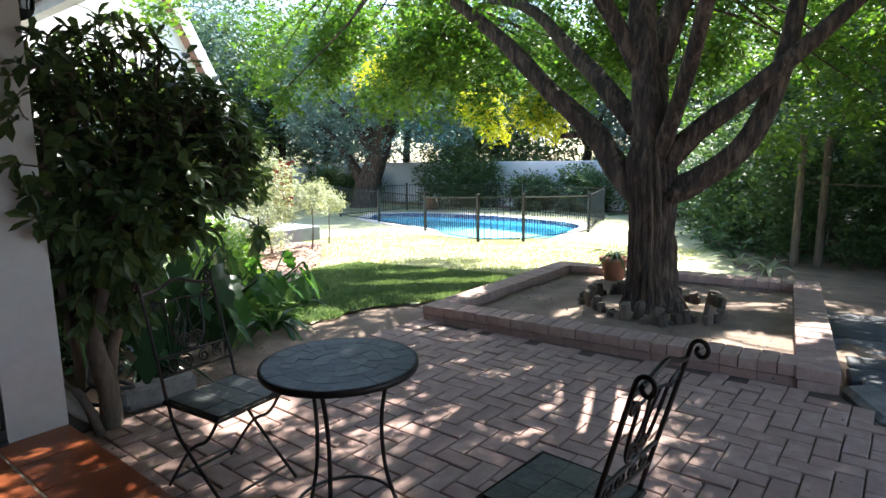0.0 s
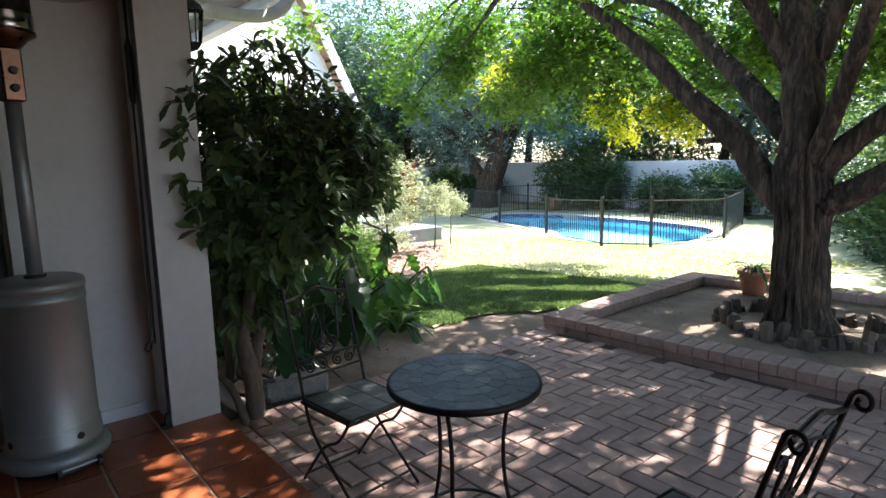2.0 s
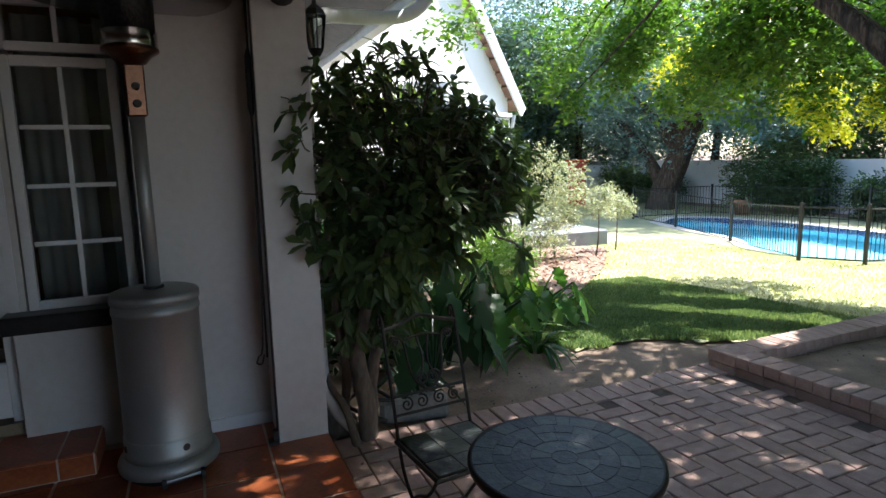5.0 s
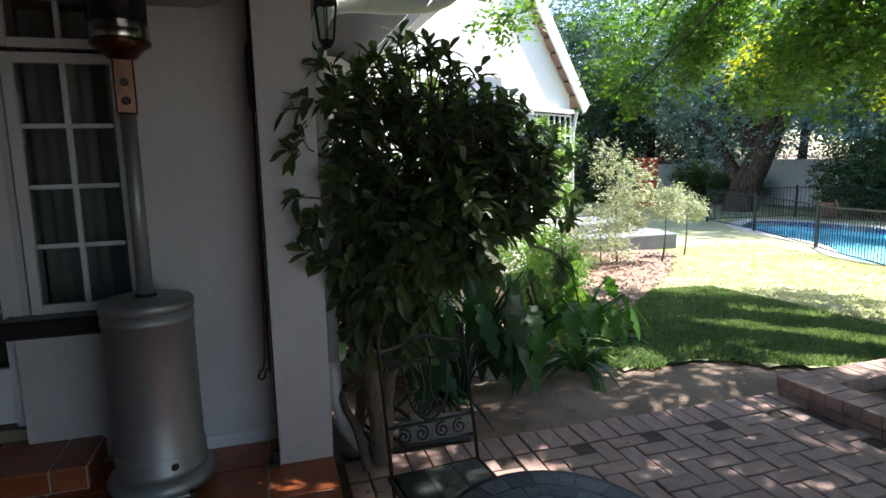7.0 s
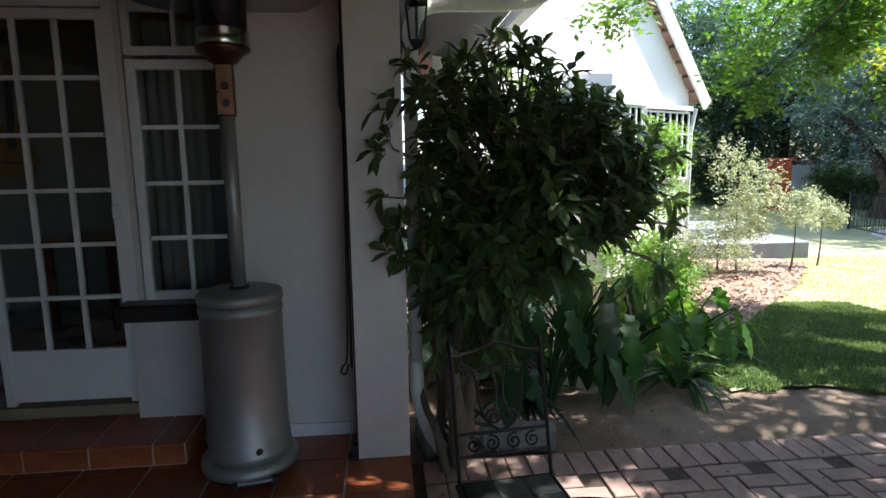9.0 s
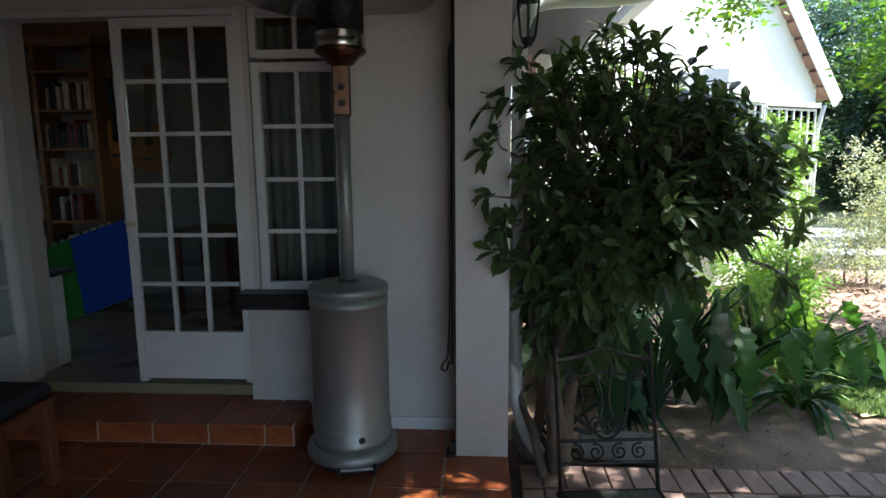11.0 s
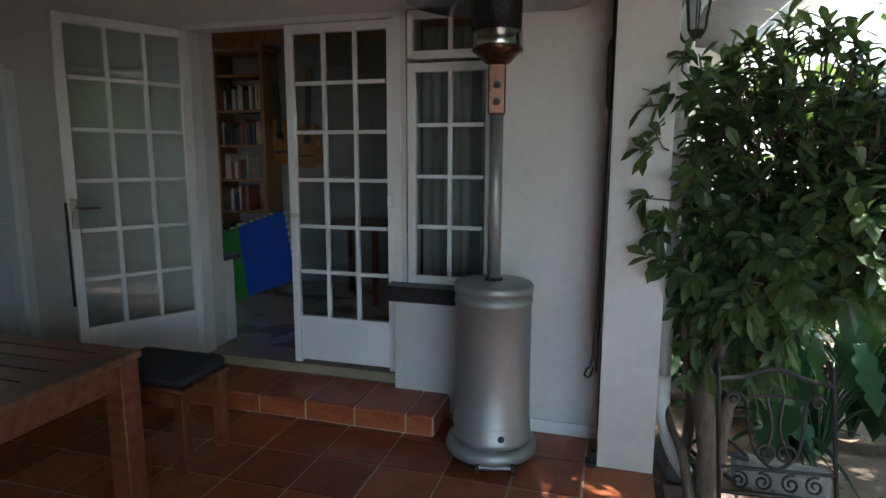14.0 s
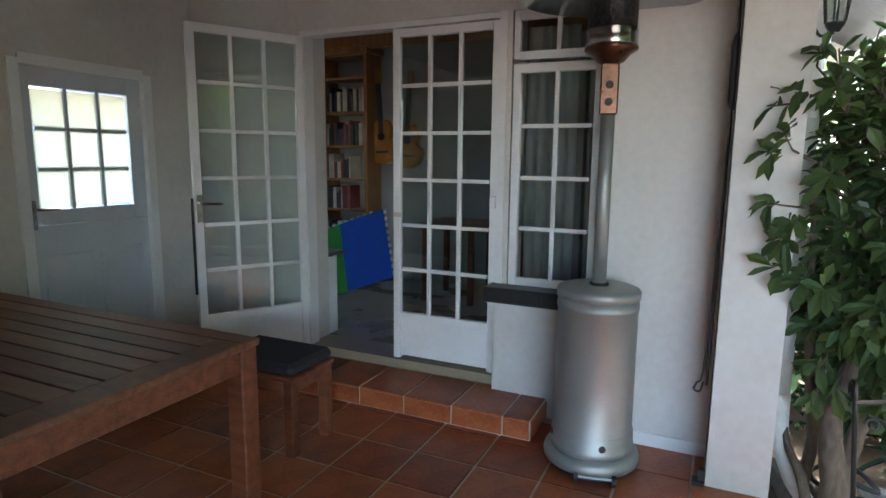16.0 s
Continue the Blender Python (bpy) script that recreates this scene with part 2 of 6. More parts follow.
M_BRONZE = material("worn pipe paint", [(0.6, 0.6, 0.58), (0.72, 0.72, 0.7)], 0.5, 6, 0.1, stain=0.4, stain_color=(0.35, 0.32, 0.28))
M_POT = material("terracotta pot", [(0.22, 0.10, 0.06), (0.33, 0.16, 0.10)], 0.8, 8, 0.3)
M_STONE = material("weathered stone", [(0.12, 0.115, 0.105), (0.24, 0.23, 0.21)], 0.9, 8, 0.6)
M_LOG = material("split log", [(0.045, 0.032, 0.024), (0.13, 0.098, 0.075)], 0.9, 14, 0.8, vary=0.4, stretch=(1, 1, 0.3))
M_SLEEPER = material("grey sleeper timber", [(0.035, 0.039, 0.045), (0.075, 0.082, 0.092)], 0.75, 6, 0.5, stretch=(0.6, 6, 6), vary=0.3)
M_GLASS = glass_material("clear glass")
M_FROST = leaf_material("frosted glass", [(0.33, 0.335, 0.56), (0.36, 0.365, 0.64)], 0.5, 0.85)
M_CREAM = material("cream cover", [(0.5, 0.46, 0.36), (0.7, 0.66, 0.56)], 0.7, 12, 0.05)
M_BOOKR = material("muted red cover", [(0.22, 0.05, 0.04), (0.28, 0.08, 0.06)], 0.7, 12, 0.05)
M_BOOKD = material("dark cover", [(0.03, 0.04, 0.05), (0.07, 0.08, 0.09)], 0.7, 12, 0.05)
M_CLOTHBLUE = material("blue cloth", [(0.01, 0.05, 0.3), (0.02, 0.09, 0.42)], 0.9, 12, 0.3)
M_WATER = bpy.data.materials.new("pool water")
M_WATER.use_nodes = True
_w = M_WATER.node_tree
_b = _w.nodes["Principled BSDF"]
_b.inputs["Base Color"].default_value = (0.72, 0.94, 1.0, 1)
_b.inputs["Roughness"].default_value = 0.04
_b.inputs["IOR"].default_value = 1.33
_b.inputs["Transmission Weight"].default_value = 1.0
_nz = _w.nodes.new("ShaderNodeTexNoise")
_nz.inputs["Scale"].default_value = 3.0
_bp = _w.nodes.new("ShaderNodeBump")
_bp.inputs["Strength"].default_value = 0.12
_w.links.new(_nz.outputs["Fac"], _bp.inputs["Height"])
_w.links.new(_bp.outputs["Normal"], _b.inputs["Normal"])


# ---- building helpers ----
RND = random.Random(7)


def finish(name, bm, mat, smooth=False):
    me = bpy.data.meshes.new(name)
    bm.normal_update()
    bm.to_mesh(me)
    bm.free()
    me.materials.append(mat)
    if smooth:
        me.shade_smooth()
    return me


def part(name, bm, mat, parent=None, label="", smooth=False):
    """Links a bmesh as one mesh object, under its thing where there is one."""
    ob = new(name, finish(name, bm, mat, smooth))
    if parent is not None:
        ob.parent = parent
    return tagged(ob, label) if label else ob


def thing(name, label, category, at=(0, 0, 0), rz=0.0, group="", kind=""):
    ob = new(name)
    ob.empty_display_size = 0.1
    ob.matrix_world = pose(*at, 0, 0, rz)
    return tagged(ob, label, category, group, kind)


def box(bm, x0, x1, y0, y1, z0, z1, m=None):
    """A box into bm, between its faces."""
    vs = [bm.verts.new(Vector(c) if m is None else m @ Vector(c)) for c in
          ((x0, y0, z0), (x1, y0, z0), (x1, y1, z0), (x0, y1, z0), (x0, y0, z1), (x1, y0, z1), (x1, y1, z1), (x0, y1, z1))]
    for f in ((0, 3, 2, 1), (4, 5, 6, 7), (0, 1, 5, 4), (1, 2, 6, 5), (2, 3, 7, 6), (3, 0, 4, 7)):
        bm.faces.new([vs[i] for i in f])
    return bm


def cut_box(x0, x1, y0, y1, z0, z1, bevel=0.004, m=None):
    bm = bmesh.new()
    box(bm, x0, x1, y0, y1, z0, z1, m)
    if bevel:
        bmesh.ops.bevel(bm, geom=bm.edges[:], offset=bevel, segments=1, affect="EDGES")
    return bm


def tube(bm, pts, radii, sides=8, cap=True, wobble=0.0, rnd=None):
    """A tapered round tube along pts."""
    pts = [Vector(p) for p in pts]
    if not isinstance(radii, (list, tuple)):
        radii = [radii] * len(pts)
    rings = []
    up = Vector((0, 0, 1))
    for i, p in enumerate(pts):
        d = (pts[min(i + 1, len(pts) - 1)] - pts[max(i - 1, 0)]).normalized()
        if i == 0:
            side = d.cross(up if abs(d.z) < 0.9 else Vector((1, 0, 0))).normalized()
        else:
            side = (side - d * side.dot(d)).normalized()
        other = d.cross(side)
        ring = []
        for k in range(sides):
            a = 2 * math.pi * k / sides
            r = radii[i] * (1 + (wobble * (rnd.random() - 0.5) if rnd else 0))
            ring.append(bm.verts.new(p + (side * math.cos(a) + other * math.sin(a)) * r))
        rings.append(ring)
    for a, b in zip(rings, rings[1:]):
        for k in range(sides):
            bm.faces.new((a[k], a[(k + 1) % sides], b[(k + 1) % sides], b[k]))
    if cap:
        bm.faces.new(list(reversed(rings[0])))
        bm.faces.new(rings[-1])
    return bm


def lathe(profile, sides=40):
    """A turned body from (radius, height) pairs."""
    bm = bmesh.new()
    rings = []
    for r, z in profile:
        rings.append([bm.verts.new((max(r, 0.0005) * math.cos(2 * math.pi * k / sides), max(r, 0.0005) * math.sin(2 * math.pi * k / sides), z)) for k in range(sides)])
    for a, b in zip(rings, rings[1:]):
        for k in range(sides):
            bm.faces.new((a[k], a[(k + 1) % sides], b[(k + 1) % sides], b[k]))
    bm.faces.new(list(reversed(rings[0])))
    bm.faces.new(rings[-1])
    return bm


def spline(pts, steps=6):
    """Points along a smooth curve through pts."""
    P = [Vector(p) for p in pts]
    P = [2 * P[0] - P[1]] + P + [2 * P[-1] - P[-2]]
    out = []
    for i in range(1, len(P) - 2):
        for s in range(steps):
            t = s / steps
            a, b, c, d = P[i - 1:i + 3]
            out.append(0.5 * (2 * b + (c - a) * t + (2 * a - 5 * b + 4 * c - d) * t * t + (3 * b - a - 3 * c + d) * t ** 3))
    return out + [P[-2]]


def taper(r0, r1, n):
    return [r0 + (r1 - r0) * i / (n - 1) for i in range(n)]


def scroll(c, r, turns, u, v, start=0.0, n=22):
    """A flat spiral about c in the plane of u and v."""
    c, u, v = Vector(c), Vector(u), Vector(v)
    return [c + (u * math.cos(start + 2 * math.pi * turns * k / n) + v * math.sin(start + 2 * math.pi * turns * k / n)) * r * (1 - 0.8 * k / n) for k in range(n + 1)]


class Leaves:
    """Gathers many small leaves into one mesh."""

    def __init__(self, seed):
        self.v, self.f, self.r = [], [], random.Random(seed)

    def leaf(self, p, d, n, length, width, fold=0.15, droop=0.0):
        """One leaf of six corners, from p along d, its face towards n."""
        d = d.normalized()
        s = d.cross(n)
        if s.length < 1e-4:
            s = d.cross(Vector((1, 0, 0)))
        s.normalize()
        n = s.cross(d)
        k = len(self.v)
        dn = Vector((0, 0, -droop * length))
        self.v += [p, p + d * length * 0.36 + s * width * 0.36 + n * fold * width, p + d * length * 0.36 - s * width * 0.36 + n * fold * width,
                   p + d * length * 0.72 + s * width * 0.5 + n * fold * width + dn * 0.5, p + d * length * 0.72 - s * width * 0.5 + n * fold * width + dn * 0.5,
                   p + d * length + dn, p + d * length * 0.4, p + d * length * 0.75 + dn * 0.5]
        self.f += [(k, k + 1, k + 6), (k, k + 6, k + 2), (k + 1, k + 3, k + 7, k + 6), (k + 6, k + 7, k + 4, k + 2), (k + 3, k + 5, k + 7), (k + 7, k + 5, k + 4)]

    def small(self, p, d, n, length, width):
        """A small leaf: one folded diamond."""
        s = d.cross(n)
        if s.length < 1e-4:
            s = Vector((1, 0, 0))
        s.normalize()
        k = len(self.v)
        self.v += [p, p + d * length * 0.5 + s * width * 0.5, p + d * length, p + d * length * 0.5 - s * width * 0.5]
        self.f += [(k, k + 1, k + 2, k + 3)]

    def way(self):
        r = self.r
        while True:
            v = Vector((r.uniform(-1, 1), r.uniform(-1, 1), r.uniform(-1, 1)))
            if 0.05 < v.length < 1:
                return v.normalized()

    def spray(self, p, d, size, count, leaf, ratio=0.45):
        """A twig's end: leaflets in two rows along d."""
        r = self.r
        s = d.cross(Vector((0, 0, 1)))
        s = s.normalized() if s.length > 1e-3 else Vector((1, 0, 0))
        for k in range(count):
            q = p + d * size * (k + 1) / count + self.way() * size * 0.12
            e = (d * 0.6 + s * (1 if k % 2 else -1) + self.way() * 0.5).normalized()
            self.small(q, e, (Vector((0, 0, 1)) + self.way() * 0.7).normalized(), leaf * r.uniform(0.7, 1.25), leaf * ratio * r.uniform(0.8, 1.2))

    def mesh(self, name, mat, parent=None, label="", kind=""):
        me = bpy.data.meshes.new(name)
        me.from_pydata([tuple(v) for v in self.v], [], self.f)
        me.materials.append(mat)
        ob = new(name, me)
        if parent is not None:
            ob.parent = parent
        return tagged(ob, label, kind=kind)


def inside(poly, x, y):
    hit = False
    for (x0, y0), (x1, y1) in zip(poly, poly[1:] + poly[:1]):
        if (y0 > y) != (y1 > y) and x < (x1 - x0) * (y - y0) / (y1 - y0) + x0:
            hit = not hit
    return hit


def gz(x, y):
    """Height of the ground: level at the terrace, falling gently away."""
    r = math.hypot(x + 1.5, y - 2.0)
    return -0.09 - 0.60 * min(1, max(0, (r - 3) / 10))

# ---- ground, lawn, pool ----
PLANTER = [(-3.48, 3.68), (-3.52, 6.34), (-0.85, 6.65), (-0.44, 3.87)]
POOL = [tuple(p)[:2] for p in spline([(-14.6, 13.8, 0), (-12.6, 13.1, 0), (-10.9, 12.7, 0), (-9.2, 11.5, 0), (-7.9, 11.2, 0), (-7.1, 12.1, 0), (-7.3, 14.2, 0), (-8.0, 15.9, 0), (-10.8, 16.6, 0), (-14.0, 16.3, 0), (-15.3, 15.2, 0), (-14.6, 13.8, 0)], 5)[:-1]]
MULCH = [(-3.6, 0.95), (-3.58, 2.55), (-4.6, 2.75), (-5.2, 3.3), (-5.9, 4.2), (-8.2, 6.5), (-10.9, 8.7), (-12.2, 8.6), (-12.0, 0.95)]
PAVING = [(-3.52, 0.843), (-3.52, 3.8), (-0.46, 3.9), (0.5, 2.4), (3.4, 2.4), (3.4, 0.843)]
RIGHTBED = [(-0.9, 6.7), (-1.6, 8.2), (-2.6, 10.2), (-4.6, 16.5), (-4.0, 22.0), (8, 22), (8, 2.4), (0.5, 2.4), (-0.4, 3.8)]


def steps(a, b, n):
    return [a + (b - a) * i / n for i in range(n + 1)]


def offset_poly(poly, d):
    out = []
    n = len(poly)
    for i in range(n):
        a, b = Vector((*poly[i - 1], 0)), Vector((*poly[(i + 1) % n], 0))
        t = (b - a).normalized()
        out.append((poly[i][0] + t.y * d, poly[i][1] - t.x * d))
    return out


area = sum(x0 * y1 - x1 * y0 for (x0, y0), (x1, y1) in zip(POOL, POOL[1:] + POOL[:1]))
if area < 0:
    POOL.reverse()
POOL_OUT = offset_poly(POOL, 0.38)
POOL_MID = offset_poly(POOL, 0.19)

xs = [-300, -150, -80, -50, -36] + steps(-28, 6, 136) + [12, 25, 50, 100, 250]
ys = [-250, -100, -40, -15, -8] + steps(-4, 26, 120) + [32, 45, 80, 150, 300]
bm = bmesh.new()
grid = [[None] * len(ys) for _ in xs]
for i, x in enumerate(xs):
    for j, y in enumerate(ys):
        z = gz(x, y) + 0.015 * noise.noise((x * 0.8, y * 0.8, 0))
        if -3.6 < x < 3.5 and -4 < y < 3.8 or x < -3.9 and y < 0.9:
            z = -0.16
        if inside(PLANTER, x, y):
            z = -0.16
        if inside(POOL_MID, x, y):
            z = -2.6
        grid[i][j] = bm.verts.new((x, y, z))
for i in range(len(xs) - 1):
    for j in range(len(ys) - 1):
        bm.faces.new((grid[i][j], grid[i + 1][j], grid[i + 1][j + 1], grid[i][j + 1]))
tagged(part("ground", bm, M_SOIL, smooth=True), "bare brown garden soil with dry leaf litter", "ground", kind="structure")


def is_lawn(x, y):
    if inside(MULCH, x, y) or inside(PAVING, x, y) or inside(PLANTER, x, y) or inside(POOL_MID, x, y) or inside(RIGHTBED, x, y):
        return False
    edge = 1.95 + 0.25 * noise.noise((x * 1.3, 4.0, 0.0)) + 0.55 * max(0.0, min(1.0, x + 4.6))
    if y < edge or x > 0 or y > 19.2:
        return False
    return x > -3.95 and y > 6.3 or x < -4.25 + 0.5 * max(0.0, min(1.0, (y - 3.4) / 1.2)) + 0.22 * noise.noise((y * 1.7, 9.0, 0.0)) + 0.1 * noise.noise((x * 5.0, y * 5.0, 2.0))


bm = bmesh.new()
gx, gy = steps(-27, 0, 180), steps(1.8, 19.5, 118)
cache = {}


def lawn_vert(i, j):
    if (i, j) not in cache:
        x, y = gx[i] + RND.uniform(-0.05, 0.05), gy[j] + RND.uniform(-0.05, 0.05)
        cache[i, j] = bm.verts.new((x, y, gz(x, y) + 0.028 + 0.01 * noise.noise((x * 2, y * 2, 1))))
    return cache[i, j]


for i in range(len(gx) - 1):
    for j in range(len(gy) - 1):
        if is_lawn((gx[i] + gx[i + 1]) / 2, (gy[j] + gy[j + 1]) / 2):
            bm.faces.new((lawn_vert(i, j), lawn_vert(i + 1, j), lawn_vert(i + 1, j + 1), lawn_vert(i, j + 1)))
tagged(part("lawn", bm, M_LAWN, smooth=True), "short green lawn, dry and pale in the sun", "lawn", kind="structure")

# mulch bed with chips
bm = bmesh.new()
mx, my = steps(-12.1, -4.2, 60), steps(1.0, 8.8, 60)
cache = {}
for i in range(60):
    for j in range(60):
        cx, cy = (mx[i] + mx[i + 1]) / 2, (my[j] + my[j + 1]) / 2
        if inside(MULCH, cx, cy) and cx < -4.4 and cy > 2.2:
            q = []
            for a, b in ((i, j), (i + 1, j), (i + 1, j + 1), (i, j + 1)):
                if (a, b) not in cache:
                    cache[a, b] = bm.verts.new((mx[a], my[b], gz(mx[a], my[b]) + 0.03 + 0.015 * noise.noise((mx[a] * 3, my[b] * 3, 2))))
                q.append(cache[a, b])
            bm.faces.new(q)
for _ in range(7000):
    x, y = RND.uniform(-11, -4.4), RND.uniform(2.2, 8.6)
    if inside(MULCH, x, y):
        m = pose(x, y, gz(x, y) + 0.045, RND.uniform(-35, 35), RND.uniform(-35, 35), RND.uniform(0, 360))
        l, w = RND.uniform(0.02, 0.055), RND.uniform(0.01, 0.02)
        bm.faces.new([bm.verts.new(m @ Vector(c)) for c in ((-l, -w, 0), (l, -w * 0.6, 0), (l * 0.8, w, 0), (-l * 0.9, w * 0.8, 0))])
tagged(part("mulch_bed", bm, M_MULCH), "reddish bark mulch between lawn and house", "mulch", kind="stuff")

# pool
water_z = gz(-10.5, 14) - 0.10
pool = thing("swimming_pool", "kidney-shaped blue swimming pool with pale coping", "pool")


def ring_wall(poly, za, zb, flip=False):
    b = bmesh.new()
    lo = [b.verts.new((x, y, za)) for x, y in poly]
    hi = [b.verts.new((x, y, zb)) for x, y in poly]
    for k in range(len(poly)):
        q = (lo[k], lo[(k + 1) % len(poly)], hi[(k + 1) % len(poly)], hi[k])
        b.faces.new(q if flip else tuple(reversed(q)))
    return b


part("waterline_tiles", ring_wall(POOL, water_z - 0.14, water_z + 0.13), M_POOLBAND, pool, "dark blue tile band")
b = ring_wall(offset_poly(POOL, 0.01), water_z - 1.25, water_z - 0.14)
b.faces.new([b.verts.new((x, y, water_z - 1.25)) for x, y in offset_poly(POOL, 0.01)])
part("shell", b, M_POOLIN, pool)
b = bmesh.new()
b.faces.new([b.verts.new((x, y, water_z)) for x, y in offset_poly(POOL, 0.005)])
water = part("water", b, M_WATER, pool, "clear still water")
water.visible_shadow = False
nrm = len(POOL)
for k in range(nrm):
    b = bmesh.new()
    a0, a1, c0, c1 = POOL[k], POOL[(k + 1) % nrm], POOL_OUT[k], POOL_OUT[(k + 1) % nrm]
    lo = [b.verts.new((x, y, water_z - 0.05)) for x, y in (a0, a1, c1, c0)]
    hi = [b.verts.new((x, y, z)) for (x, y), z in ((a0, water_z + 0.135), (a1, water_z + 0.135), (c1, gz(*c1) + 0.055), (c0, gz(*c0) + 0.055))]
    b.faces.new(hi)
    for e in range(4):
        b.faces.new((lo[e], lo[(e + 1) % 4], hi[(e + 1) % 4], hi[e]))
    part("coping_stone", b, M_COPING, pool)

# ---- house: walls, floor, ceiling ----
def wall(name, boxes, mat, label, cat="wall"):
    b = bmesh.new()
    for q in boxes:
        box(b, *q)
    return tagged(part(name, b, mat), label, cat, kind="structure")


XW = -3.93
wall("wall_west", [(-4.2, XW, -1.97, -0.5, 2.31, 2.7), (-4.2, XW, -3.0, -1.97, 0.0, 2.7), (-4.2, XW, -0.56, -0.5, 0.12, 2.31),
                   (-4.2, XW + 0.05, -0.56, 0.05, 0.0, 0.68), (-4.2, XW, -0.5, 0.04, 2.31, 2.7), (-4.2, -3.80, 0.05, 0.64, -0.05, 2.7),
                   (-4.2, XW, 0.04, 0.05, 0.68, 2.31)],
     M_SHADEDWALL, "white plastered veranda wall with scuffs and stains")
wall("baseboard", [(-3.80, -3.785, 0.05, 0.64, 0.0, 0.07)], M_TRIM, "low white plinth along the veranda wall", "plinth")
wall("wall_south", [(-3.97, -3.56, -3.2, -2.95, 0, 2.7), (-2.66, 1.45, -3.2, -2.95, 0, 2.7), (-3.56, -2.66, -3.2, -2.95, 2.02, 2.7), (-3.56, -2.66, -3.24, -3.2, 0, 1.1), (-3.56, -2.66, -3.24, -3.2, 1.9, 2.02)], M_SHADEDWALL, "white plastered end wall of the veranda")
# east wall and far pier: unseen, added to narrow the veranda's opening
wall("wall_east", [(1.25, 1.45, -2.95, 0.64, -0.1, 2.7)], M_SHADEDWALL, "unseen white wall added to close the veranda and cut its light")
wall("pillar_corner", [(-4.2, -3.5, 0.64, 0.9, -0.3, 2.7)], M_SHADEDWALL, "white plastered corner pier with worn edges", "pillar")
wall("pillar_far", [(1.0, 1.45, 0.64, 0.9, -0.3, 2.7)], M_SHADEDWALL, "unseen white plastered pier beside the added end wall", "pillar")
wall("ceiling", [(-4.2, 1.45, -3.2, 1.0, 2.7, 2.78)], M_BOARD, "brown boarded veranda ceiling", "ceiling")
wall("lintel_beam", [(-3.5, 1.0, 0.66, 0.88, 2.36, 2.7)], M_BOARD, "dark stained timber veranda beam", "beam")

# dim rooms behind; an unseen opening in the south wall, added for light
wall("room_walls", [(-7.7, -7.5, -4.6, 0.9, 0, 2.9), (-7.5, -4.2, -4.8, -4.6, 0, 1.2), (-7.5, -4.2, -4.8, -4.6, 2.2, 2.9), (-7.5, -6.6, -4.8, -4.6, 1.2, 2.2), (-5.6, -4.2, -4.8, -4.6, 1.2, 2.2), (-7.5, -4.2, 0.7, 0.88, 0, 2.9), (-4.22, -4.2, -4.6, -3.0, 0, 2.9)], M_ROOMWALL, "grey room walls, dimness in their colour")
wall("room_floor", [(-7.5, -4.2, -4.6, 0.7, 0.0, 0.13)], M_ROOMFLOOR, "worn polished screed floor", "floor")
wall("room_ceiling", [(-7.7, -4.2, -4.8, 0.88, 2.9, 3.0)], M_CEIL, "white room ceiling", "ceiling")
b = bmesh.new()
box(b, -4.7, -4.62, -4.6, 0.7, 2.62, 2.9)
box(b, -6.2, -6.12, -4.6, 0.7, 2.62, 2.9)
tagged(part("ceiling_beams", b, M_PINE), "exposed wooden ceiling beams", "beam", kind="structure")

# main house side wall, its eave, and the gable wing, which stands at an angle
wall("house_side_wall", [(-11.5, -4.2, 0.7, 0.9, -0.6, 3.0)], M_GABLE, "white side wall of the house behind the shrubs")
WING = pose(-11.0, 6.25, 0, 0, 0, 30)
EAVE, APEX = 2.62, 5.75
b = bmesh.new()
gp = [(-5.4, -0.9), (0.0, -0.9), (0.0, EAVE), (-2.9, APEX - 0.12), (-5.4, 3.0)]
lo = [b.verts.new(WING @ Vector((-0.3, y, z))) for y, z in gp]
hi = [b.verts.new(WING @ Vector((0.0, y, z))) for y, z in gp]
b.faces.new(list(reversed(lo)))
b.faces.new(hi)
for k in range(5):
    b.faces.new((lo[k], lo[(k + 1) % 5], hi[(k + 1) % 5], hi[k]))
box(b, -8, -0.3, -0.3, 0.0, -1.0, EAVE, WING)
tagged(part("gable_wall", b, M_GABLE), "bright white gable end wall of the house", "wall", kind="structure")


def tile_mesh(name, w, l, depth):
    """One barrel clay tile, lying along x, flat side down."""
    b = bmesh.new()
    n = 5
    a0 = [b.verts.new((0, w * (k / n - 0.5), depth * math.sin(math.pi * k / n))) for k in range(n + 1)]
    a1 = [b.verts.new((l, w * 0.86 * (k / n - 0.5), depth * math.sin(math.pi * k / n))) for k in range(n + 1)]
    c0 = [b.verts.new((0, w * (k / n - 0.5) * 0.86, (depth - 0.014) * math.sin(math.pi * k / n) - 0.004)) for k in range(n + 1)]
    for k in range(n):
        b.faces.new((a0[k], a1[k], a1[k + 1], a0[k + 1]))
        b.faces.new((c0[k], a0[k], a0[k + 1], c0[k + 1]))
    return finish(name, b, M_TILE)


TILE = tile_mesh("roof_tile", 0.24, 0.42, 0.07)

gr = thing("gable_roof", "clay-tiled roof with white verge over the gable", "roof", kind="structure")
b = bmesh.new()
